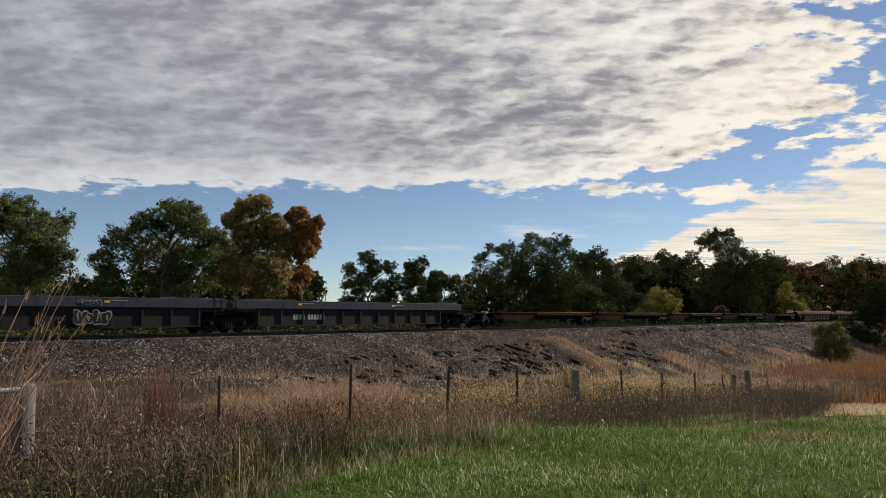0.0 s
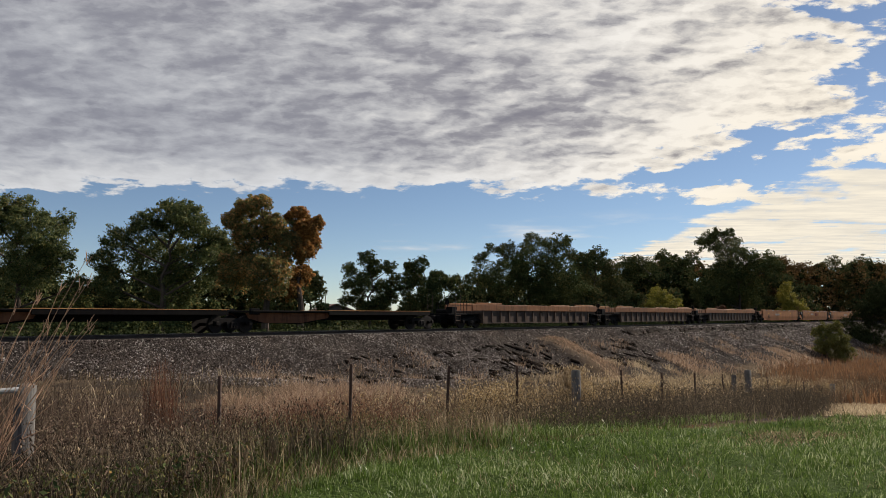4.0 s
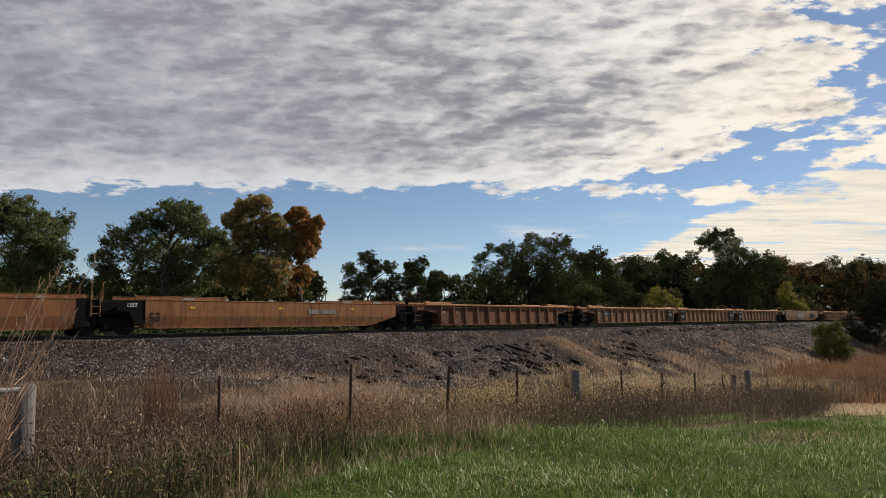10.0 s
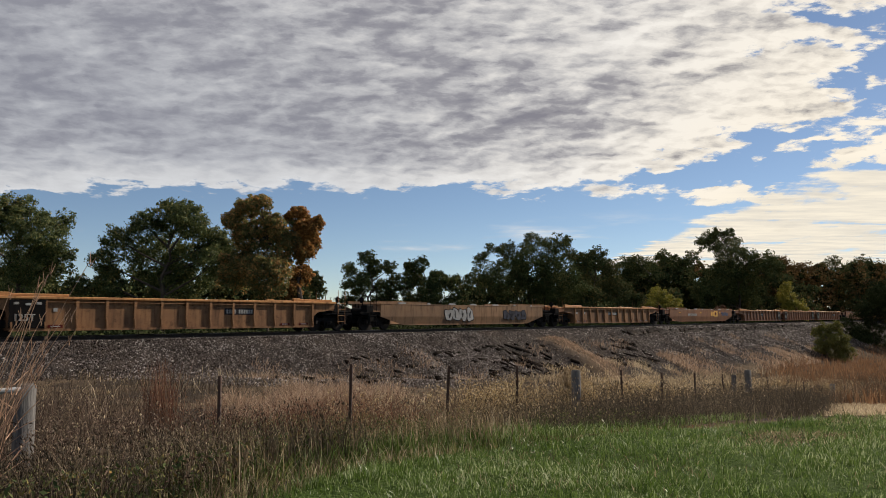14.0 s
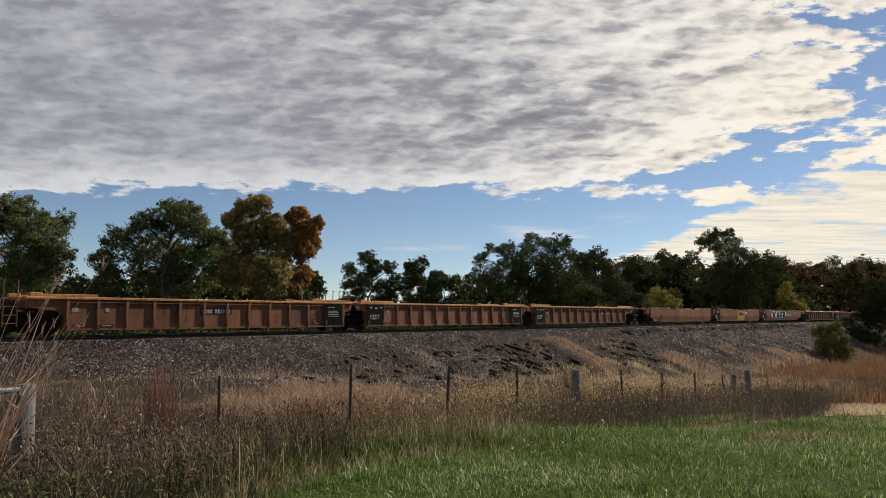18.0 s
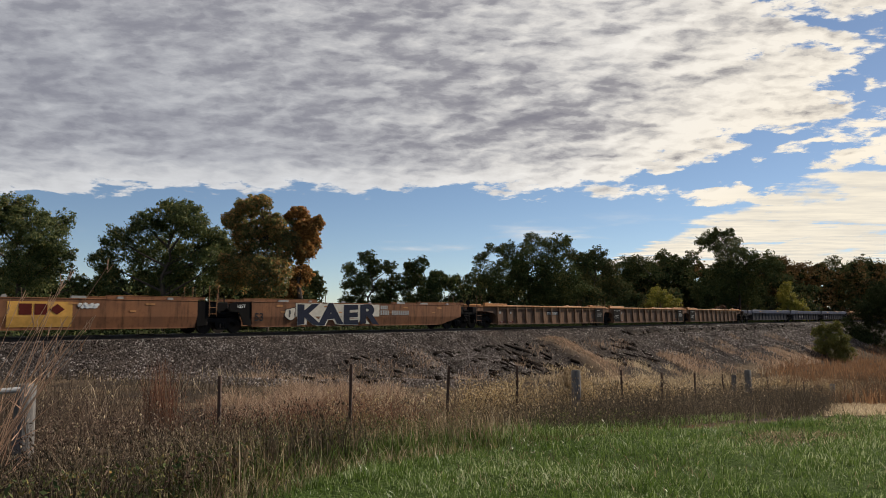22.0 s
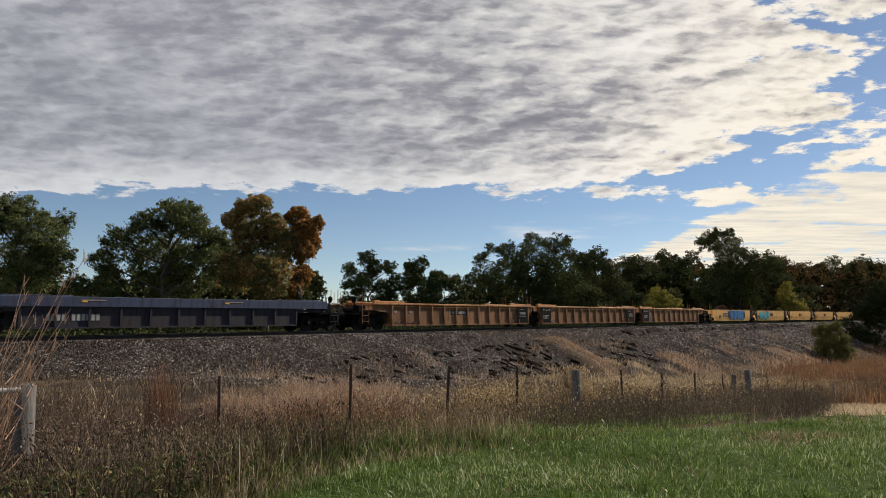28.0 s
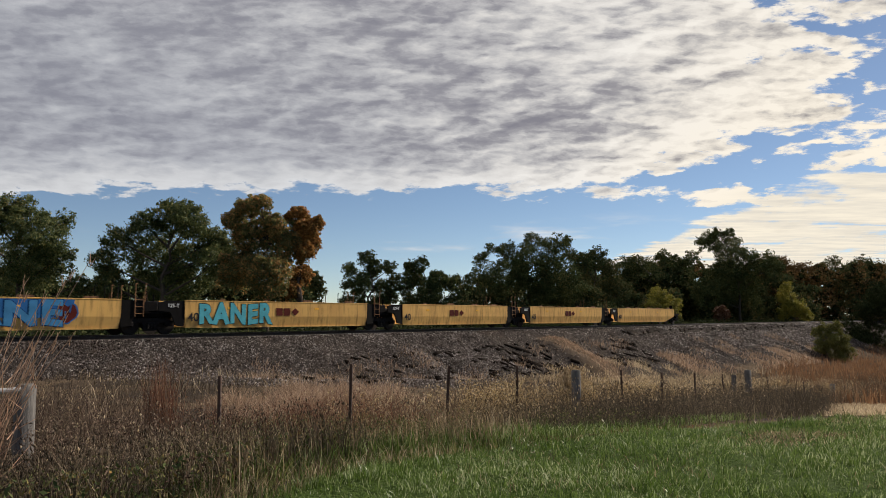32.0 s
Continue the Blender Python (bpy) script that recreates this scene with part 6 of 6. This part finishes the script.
    foot = 33.3 - (0.47 - floor_z(q)) / 0.46
    k = clumped(rng, q, p, 0.6, 0.4) & (p < foot + 0.6 + rng.normal(0, 0.5, len(q))) & (p > 13) & ((q > 12) | (rng.random(len(q)) < 0.4)) & ((q < 13) | (p < 15 + rng.normal(0, 1, len(q))) | (q > 36) | (rng.random(len(q)) < 0.2))
    q, p = q[k], p[k]
    blades("dry_grass", q, p, rng.uniform(0.15, 0.7, len(q)) * (0.8 + 0.5 * wave(q * 0.8, p * 0.8)), 0.020, 1.2, STRAW, 7, "matted dry tan grass below the bank")
    q, p = scatter(rng, 60000, -12, 75, 11, 30.0, 1.2)
    k = clumped(rng, q, p, 0.7, 0.35) & ((q < 14) | (p < 20) | (q > 36) | (rng.random(len(q)) < 0.3)) & (p < 33.3 - (0.47 - floor_z(q)) / 0.46)
    q, p = q[k], p[k]
    blades("bank_weeds", q, p, rng.uniform(0.15, 0.6, len(q)), 0.016, 0.9, WEED_DARK, 8, "brown weeds below the bank", "weeds", 0.02)
    # russet field
    q, p = scatter(rng, 80000, 36, 190, -30, 25, 1.3)
    k = (p - lawn_edge(q) > 4) & (p < 0.3 * q + rng.normal(0, 0.8, len(q))) & clumped(rng, q, p, 0.3, -0.7)
    q, p = q[k], p[k]
    blades("russet_grass", q, p, rng.uniform(0.4, 0.95, len(q)), 0.045, 0.5, RUSSET_GRASS, 9, "russet field grass")
    # tufts on the bank
    tq, tp = scatter(rng, 46, 16, 110, 25.5, 31.0, 0.9)
    q = np.repeat(tq, 110) + rng.normal(0, 0.7, 5060)
    p = np.repeat(tp, 110) + rng.normal(0, 0.4, 5060)
    blades("bank_tufts", q, p, rng.uniform(0.15, 0.45, len(q)), 0.025, 1.1, TAN_GRASS, 10, "tufts of dry tan grass on the bank")
    # grass on the slumped spur
    q = 49.6 + rng.normal(0.5, 0.8, 2600)
    p = rng.uniform(25.6, 32.0, 2600)
    blades("spur_grass", q, p, rng.uniform(0.08, 0.26, len(q)), 0.03, 1.2, TAN_GRASS, 12, "dry tan grass on a slumped spur of the bank")
    # a pale clump beside a wooden post, and a pale mat at the lawn's end
    q, p = 16.75 + rng.normal(0, 0.13, 900), 10.0 + rng.normal(0, 0.13, 900)
    blades("pale_grass_clump", q, p, rng.uniform(0.8, 1.4, len(q)), 0.014, 0.25, PALE_STRAW, 13, "pale grass clump beside a wooden post", "grass", 0.03)
    q, p = scatter(rng, 60000, 15, 38, 0.0, 8.0)
    k = clumped(rng, q, p, 0.5, -0.4) & (p > lawn_edge(q) + 0.25) & (p < 0.235 * q + rng.normal(0, 0.15, len(q))) & (q > 19)
    q, p = q[k], p[k]
    blades("pale_grass_mat", q, p, rng.uniform(0.06, 0.22, len(q)), 0.02, 1.2, PALE_STRAW, 14, "pale flattened grass at the end of the lawn")
    # tall purple-brown weeds behind the fence
    q, p = scatter(rng, 30000, 0.5, 14.0, 8.6, 15.0)
    k = clumped(rng, q, p, 0.8, 0.1) & (rng.random(len(q)) > 0.86 * soft(q, 5.8, 7.6))
    q, p = q[k], p[k]
    h = rng.uniform(0.45, 1.25, len(q)) * np.clip(1 + 0.3 * wave(q * 1.3, p), 0.5, 1.4) * (1 - 0.3 * soft(q, 9, 13))
    blades("tall_weeds", q, p, h, 0.008, 0.35, TALL_WEED, 60, "tall purple-brown weeds behind the fence", "weeds", 0.012)
    # branching weeds: dark ones before the fence, golden ones along it, leafy ones low down
    q, p = scatter(rng, 2300, -1.0, 5.4, 6.0, 11.0)
    k = (p > lawn_edge(q) + 0.4 + 0.9 * soft(q, 4.4, 5.6)) & clumped(rng, q, p, 1.2, -0.1)
    q, p = q[k], p[k]
    plants("seedy_weeds", q, p, rng.uniform(0.45, 1.15, len(q)) * (0.55 + 0.45 * soft(p, 6.5, 8.5)), TALL_WEED, 71, "withered purple-brown weeds gone to seed", 24, 0.2)
    q, p = scatter(rng, 2600, 12.0, 36, 6.0, 9.6, 1.3)
    k = (p > np.minimum(0.235 * q + 0.5, 7.8)) & (p > lawn_edge(q) + 0.8)
    q, p = q[k], p[k]
    plants("seedy_weeds", q, p, rng.uniform(0.4, 0.85, len(q)), WEED_DARK, 72, "withered dark brown weeds gone to seed", 22, 0.2, 0.2)
    q, p = scatter(rng, 1700, 9.3, 17.0, 9.3, 11.4)
    k = clumped(rng, q, p, 1.3, 0.4)
    q, p = q[k], p[k]
    plants("golden_weeds", q, p, rng.uniform(0.55, 1.1, len(q)), GOLD_WEED, 73, "golden withered weeds with fluffy seed bunches", 30, 0.2, 0.55, 0.019)
    q, p = scatter(rng, 2400, 16.5, 46, 9.3, 11.0, 1.2)
    k = clumped(rng, q, p, 0.8, 0.3)
    q, p = q[k], p[k]
    plants("golden_weeds", q, p, rng.uniform(0.5, 1.05, len(q)), GOLD_WEED, 74, "golden withered weeds with fluffy seed bunches", 22, 0.22, 0.5, 0.026)
    q, p = scatter(rng, 5000, -1.5, 8.0, 5.4, 9.6)
    k = (p > lawn_edge(q) + 0.35) & clumped(rng, q, p, 1.0, -0.1)
    q, p = q[k], p[k]
    plants("leafy_weeds", q, p, rng.uniform(0.2, 0.62, len(q)), WEED_GREEN, 75, "leafy olive green weeds low along the fence", 22, 0.3, 0.1, 0.012)
    q, p = scatter(rng, 900, 6.8, 11.5, 9.0, 12.5)
    plants("seedy_weeds", q, p, rng.uniform(0.4, 0.95, len(q)), RED_WEED, 76, "thin brown weeds before green grass", 20, 0.2)
    # pale straw and tall green grass before the fence
    q, p = scatter(rng, 9000, 3.6, 9.0, 6.0, 9.6)
    k = (p > lawn_edge(q) + 0.15) & clumped(rng, q, p, 1.6, 0.0)
    q, p = q[k], p[k]
    blades("fence_straw", q, p, rng.uniform(0.25, 0.8, len(q)), 0.007, 0.5, STRAW, 81, "pale dry straw stems before the fence", "grass", 0.01)
    q, p = scatter(rng, 16000, 3.6, 9.5, 6.0, 10.0)
    k = (p > lawn_edge(q) + 0.05) & clumped(rng, q, p, 1.1, -0.2)
    q, p = q[k], p[k]
    blades("fence_grass", q, p, rng.uniform(0.12, 0.42, len(q)), 0.009, 0.7, GRASS, 82, "tall green grass between the weeds")
    # green grass in the open place behind the fence
    q, p = scatter(rng, 15000, 7.0, 12.5, 9.6, 14.0)
    k = clumped(rng, q, p, 0.9, -0.3)
    q, p = q[k], p[k]
    blades("open_grass", q, p, rng.uniform(0.08, 0.28, len(q)), 0.014, 0.9, GRASS, 77, "green grass in an open place behind the fence")
    # tan mounds of matted grass at the foot of the bank
    tq, tp = scatter(rng, 44, 9.5, 17.5, 13.5, 21.0)
    k = (tp < 9.5 + 0.75 * tq) & (tp > 4.0 + 0.75 * tq)
    tq, tp = tq[k], tp[k]
    grow = rng.uniform(0.5, 1.3, len(tq))
    q = np.repeat(tq, 330) + rng.normal(0, 0.6, 330 * len(tq))
    p = np.repeat(tp, 330) + rng.normal(0, 0.45, 330 * len(tq))
    dome = np.exp(-((q - np.repeat(tq, 330)) ** 2 + (p - np.repeat(tp, 330)) ** 2) / 0.7)
    blades("tan_mounds", q, p, np.repeat(grow, 330) * (0.2 + 0.75 * dome) * rng.uniform(0.6, 1.1, len(q)), 0.013, 0.9, TAN_GRASS, 78, "rounded mounds of matted tan grass", "grass", 0.0, 0.6)
    # reddish dry litter where the lawn meets the weeds
    q, p = scatter(rng, 9000, 3.6, 15, 2.5, 8.4)
    d = p - lawn_edge(q)
    k = (d > -0.25) & (d < 0.8) & clumped(rng, q, p, 1.2, 0.1)
    q, p = q[k], p[k]
    blades("dry_litter", q, p, rng.uniform(0.03, 0.12, len(q)), 0.008, 1.8, RUSSET_GRASS, 79, "reddish dry litter along the lawn's edge")
    # taller weeds round the corner post
    q, p = scatter(rng, 9000, -1.5, 6.0, 6.2, 9.2)
    blades("corner_weeds", q, p, rng.uniform(0.3, 0.85, len(q)), 0.010, 0.6, WEED_DARK, 15, "tall brown weeds round the corner post", "weeds", 0.016)
    q, p = scatter(rng, 330, 6.35, 6.8, 12.1, 12.7)
    blades("russet_weeds", q, p, rng.uniform(0.8, 1.9, len(q)), 0.009, 0.25, RED_WEED, 16, "red-brown weed stems behind the fence", "weeds")

    # fluffy pale seed heads on the weeds
    q, p = scatter(rng, 22000, -5, 46, 4.0, 12.0, 1.5)
    d = p - lawn_edge(q)
    k = (d > 0.5) & (p > 7.0 + rng.normal(0, 0.7, len(q))) & clumped(rng, q, p, 1.0, 0.1) & ((q > 9) | (rng.random(len(q)) < 0.12))
    q, p, d = q[k], p[k], np.clip(d[k], 0, 4)
    n = len(q)
    c = np.stack([q, p, ground_z(q, p) + (0.3 + 0.15 * d) * rng.uniform(0.4, 1.25, n)], -1)
    o = np.array([[1, 0, 0], [-1, 0, 0], [0, 1, 0], [0, -1, 0], [0, 0, 1.7], [0, 0, -1.7]], float)
    v = c[:, None, :] + o[None] * (rng.uniform(0.006, 0.02, n)[:, None, None]) * rng.uniform(0.6, 1.3, (n, 6, 1))
    ob = hang("seed_heads", soup("seed_heads", v, [(0, 2, 4), (2, 1, 4), (1, 3, 4), (3, 0, 4), (2, 0, 5), (1, 2, 5), (3, 1, 5), (0, 3, 5)], PALE_STRAW), PALE_STRAW)
    ob.matrix_world = LAY
    tagged(ob, "fluffy pale seed heads on withered weeds", "weeds", kind="stuff")
    # green grass that shows between the weeds
    q, p = scatter(rng, 26000, 4.8, 18, 5.5, 10.0, 1.3)
    k = (p > lawn_edge(q) - 0.1) & clumped(rng, q, p, 0.8, -0.15)
    q, p = q[k], p[k]
    blades("low_green_grass", q, p, rng.uniform(0.08, 0.26, len(q)), 0.010, 0.9, GRASS, 57, "green grass between the weeds")
    # short straw along the edge of the lawn, and dead patches in it
    q, p = scatter(rng, 16000, 2.5, 13, 4.5, 8.4)
    d = p - lawn_edge(q)
    k = (d > -0.3) & (d < 1.3) & (q < 7 + rng.normal(0, 0.5, len(q)))
    q, p = q[k], p[k]
    blades("edge_straw", q, p, rng.uniform(0.06, 0.26, len(q)), 0.008, 0.9, STRAW, 58, "short dry straw along the lawn's edge")
    tq, tp = scatter(rng, 16, 11, 19, 0.2, 3.4)
    q, p = np.repeat(tq, 160) + rng.normal(0, 0.4, 2560), np.repeat(tp, 160) + rng.normal(0, 0.2, 2560)
    blades("dead_lawn_patches", q, p, rng.uniform(0.03, 0.10, 2560), 0.010, 1.3, STRAW, 59, "dead tan patches in the lawn")
    # dark leafy growth low round the corner post
    q, p = scatter(rng, 34000, -3.0, 6.8, 5.2, 9.6)
    k = (p > lawn_edge(q) + 0.2) & clumped(rng, q, p, 1.3, -0.5)
    q, p = q[k], p[k]
    n = len(q)
    c = np.stack([q, p, ground_z(q, p) + 0.48 * rng.random(n)], -1)
    u, w = rng.normal(size=(n, 3)), rng.normal(size=(n, 3))
    u /= np.linalg.norm(u, axis=1)[:, None]
    w = np.cross(u, w)
    w /= np.linalg.norm(w, axis=1)[:, None]
    s = rng.uniform(0.012, 0.035, n)[:, None]
    ob = hang("dark_leaves", soup("dark_leaves", np.stack([c - u * s, c + w * s * 0.45, c + u * s, c - w * s * 0.45], 1), [(0, 1, 2), (0, 2, 3)], LEAF_MIX), LEAF_MIX)
    ob.matrix_world = LAY
    tagged(ob, "dark olive leaves low in the weeds", "weeds", kind="stuff")
    # pale mounds of matted grass between fence and bank
    tq, tp = scatter(rng, 170, 8, 60, 13.5, 28.0, 1.2)
    keep = ((tq > 10) & (tp < 15.5)) | (tq > 36)
    tq, tp = tq[keep], tp[keep]
    q = np.repeat(tq, 120) + rng.normal(0, 0.45, 120 * len(tq))
    p = np.repeat(tp, 120) + rng.normal(0, 0.35, 120 * len(tq))
    blades("grass_mounds", q, p, rng.uniform(0.25, 0.75, len(q)), 0.014, 1.1, PALE_STRAW, 56, "pale mounds of matted dry grass")
    # dark weeds on the far side of the track
    q, p = scatter(rng, 60000, -45, 210, 38.9, 45)
    k = clumped(rng, q, p, 0.5, -0.3)
    q, p = q[k], p[k]
    n = len(q)
    c = np.stack([q, p, ground_z(q, p) + 1.15 * rng.random(n) * np.clip(0.75 + 0.5 * wave(q * 0.7, p * 0.4), 0.2, 1.2)], -1)
    u, w = rng.normal(size=(n, 3)), rng.normal(size=(n, 3))
    u /= np.linalg.norm(u, axis=1)[:, None]
    w = np.cross(u, w)
    w /= np.linalg.norm(w, axis=1)[:, None]
    s = rng.uniform(0.06, 0.16, n)[:, None]
    ob = hang("trackside_weeds", soup("trackside_weeds", np.stack([c - u * s, c + w * s * 0.5, c + u * s, c - w * s * 0.5], 1), [(0, 1, 2), (0, 2, 3)], LEAF_DEEP), LEAF_DEEP)
    ob.matrix_world = LAY
    tagged(ob, "dark leafy weeds beyond the track", "weeds", kind="stuff")
    q, p = scatter(rng, 3000, -45, 210, 39.5, 47)
    k = clumped(rng, q, p, 0.5, 0.25)
    q, p = q[k], p[k]
    blades("trackside_grass", q, p, rng.uniform(0.5, 1.3, len(q)), 0.06, 0.7, WEED_GREEN, 54, "green grass beyond the track")
    # tan grass low on the far bank
    q, p = scatter(rng, 14000, 62, 100, 24.0, 28.5)
    k = clumped(rng, q, p, 0.22, 0.2)
    q, p = q[k], p[k]
    blades("far_bank_grass", q, p, rng.uniform(0.15, 0.5, len(q)), 0.05, 1.2, TAN_GRASS, 55, "pale tan grass low on the bank")


build_grass()


def reeds():
    """Tall bluestem stalks that sway a little in front of the corner post."""
    ob = new("tall_grass_clump")
    ob.matrix_basis = LAY @ pose(2.6, 7.7, gz(2.6, 7.7) - 0.05)
    tagged(ob, "tall straw-coloured grass stalks leaning by the post", "grass clump")
    rng = random.Random(14)
    made = []
    for i in range(26):
        bm = bmesh.new()
        h = rng.uniform(1.4, 2.6)
        lean = rng.uniform(0.22, 0.5)
        way = rng.uniform(-0.5, 0.5)
        pts = [Vector((lean * (u ** 1.5) * h * math.cos(way), lean * (u ** 1.5) * h * math.sin(way), u * h)) for u in (0, 0.3, 0.6, 0.85, 1.0)]
        for a, b, r in zip(pts, pts[1:], (0.0048, 0.0044, 0.0038, 0.0032)):
            rod(bm, a, b, r, r * 0.8, 5)
        for j in range(3):
            d = Vector((rng.uniform(-0.02, 0.06), rng.uniform(-0.03, 0.03), 0.09))
            rod(bm, pts[-1] - Vector((0, 0, 0.03 * j)), pts[-1] - Vector((0, 0, 0.03 * j)) + d, 0.005, 0.002, 4)
        for j in range(2):
            u = rng.uniform(0.2, 0.6)
            a = pts[0].lerp(pts[-1], u)
            rod(bm, a, a + Vector((rng.uniform(-0.2, 0.3), rng.uniform(-0.2, 0.2), rng.uniform(0.1, 0.3))), 0.006, 0.001, 3)
        st = part("stalk", bm, REED, ob)
        st.location = (rng.uniform(-0.85, -0.25), rng.uniform(-0.25, 0.25), 0)
        made.append((st, tuple(st.location), rng.uniform(0, 6.28)))
    return made


STALKS = reeds()


# ---- stones and broken crust on the bank ----
def build_stones():
    rng = np.random.default_rng(31)
    n = 210000
    q = np.where(rng.random(n) < 0.55, rng.uniform(6, 42, n), rng.uniform(30, 150, n))
    p = rng.uniform(19.0, 34.4, n)
    k = p > 30.6 - 3.6 * soft(q, 15, 50) - 8.0 * soft(q, 12, 18) * soft(-q, -44, -32) + rng.normal(0, 0.9, n)
    k = k & ((p > 28.0 - 2.5 * soft(q, 15, 50)) | (rng.random(n) < 0.3))
    k = k & ~((np.abs(q - 49.6) < 1.9 + rng.normal(0, 0.4, n)) & (p < 32.3))
    q, p = q[k], p[k]
    n = len(q)
    o = np.array([[1, 0, -0.6], [-0.6, 0.9, -0.5], [-0.5, -0.9, -0.4], [0.1, 0, 1]], float)
    v = o[None] * rng.uniform(0.6, 1.25, (n, 4, 1)) + rng.normal(0, 0.2, (n, 4, 3))
    a = rng.normal(size=(n, 3, 3))
    rot, _ = np.linalg.qr(a)
    s = rng.uniform(0.022, 0.06, n) * (1 + 0.8 * soft(q, 40, 90))
    v = np.einsum("nij,nkj->nki", rot, v) * s[:, None, None]
    v += np.stack([q, p, ground_z(q, p) + s * 0.35], -1)[:, None, :]
    me = soup("ballast_stones", v, [(0, 1, 3), (1, 2, 3), (2, 0, 3), (0, 2, 1)], STONE)
    ob = hang("ballast_stones", me, STONE)
    ob.matrix_world = LAY
    tagged(ob, "loose grey ballast stones on the bank", "stones", kind="stuff")
    # broken slabs of crust, near black to stand for shade under the bank's lips
    n1, n2 = 150, 120
    q = np.concatenate([np.where(np.arange(n1) < 18, rng.uniform(18, 32, n1), rng.uniform(26, 62, n1)), 64 + np.arange(n2) * 0.6 + rng.normal(0, 0.2, n2)])
    p = np.concatenate([np.where(np.arange(n1) < 18, rng.uniform(22, 28.5, n1), rng.uniform(27.2, 31.2, n1)), np.full(n2, 32.62) + rng.normal(0, 0.05, n2)])
    L = np.concatenate([rng.uniform(0.2, 0.8, n1) * (0.55 + 0.45 * soft(q[:n1], 30, 48)), rng.uniform(0.6, 1.2, n2)])
    W = np.concatenate([rng.uniform(0.05, 0.16, n1), rng.uniform(0.1, 0.16, n2)])
    H = np.concatenate([rng.uniform(0.08, 0.2, n1), rng.uniform(0.035, 0.07, n2)])
    n = n1 + n2
    q = np.where((np.abs(q - 49.4) < 2.2) & (np.arange(n) < n1), q - 5.5, q)
    c = np.array([[x, y, z] for x in (-1, 1) for y in (-1, 1) for z in (-1, 1)], float)[None] + rng.normal(0, 0.22, (n, 8, 3))
    c = c * np.stack([L, W, H], -1)[:, None, :] / 1.4
    ang = rng.normal(-0.6, 0.5, n) * np.where(np.arange(n) < n1, 1.0, 0.1)
    ca, sa = np.cos(ang)[:, None], np.sin(ang)[:, None]
    x, y = c[..., 0] * ca - c[..., 1] * sa, c[..., 0] * sa + c[..., 1] * ca
    z = c[..., 2] + ground_z(q[:, None] + x, p[:, None] + y) + 0.02
    v = np.stack([q[:, None] + x, p[:, None] + y, z], -1)
    me = soup("broken_crust", v, [(0, 1, 3, 2), (4, 6, 7, 5), (0, 4, 5, 1), (2, 3, 7, 6), (1, 5, 7, 3), (0, 2, 6, 4)], CRUST)
    ob = hang("broken_crust", me, CRUST)
    ob.matrix_world = LAY
    tagged(ob, "broken earth slabs on the eroded bank, coloured dark for shade under its lips", "earth slabs", kind="stuff")


build_stones()


# ---- what moves ----
SPEED = 22.106


def motions():
    for ob, front in CARS:
        walk(ob, [(t, LAY @ pose(17.52 + front + SPEED * (32.0 - t), TRACK_P, RAIL_TOP)) for t in (0.0, 8.0, 16.0, 24.0, 32.0)])
    drift = Vector((0.39, 0.92, 0)) * 0.149 * CLOUD_H
    walk(clouds, [(t, Matrix.Translation(Vector((0, 0, CLOUD_H)) + drift * (t - 16.0) / 32.0)) for t in (0.0, 16.0, 32.0)])
    for st, at, ph in STALKS:
        rows = []
        for i in range(0, 65):
            t = i * 0.5
            g = 2.2 * math.sin(t * 1.5 + ph) + 1.2 * math.sin(t * 3.1 + ph * 2) + 2.0 * math.sin(t * 0.37)
            rows.append((t, pose(*at, 0.6 * g, 0.9 * g, 0)))
        walk(st, rows)


motions()
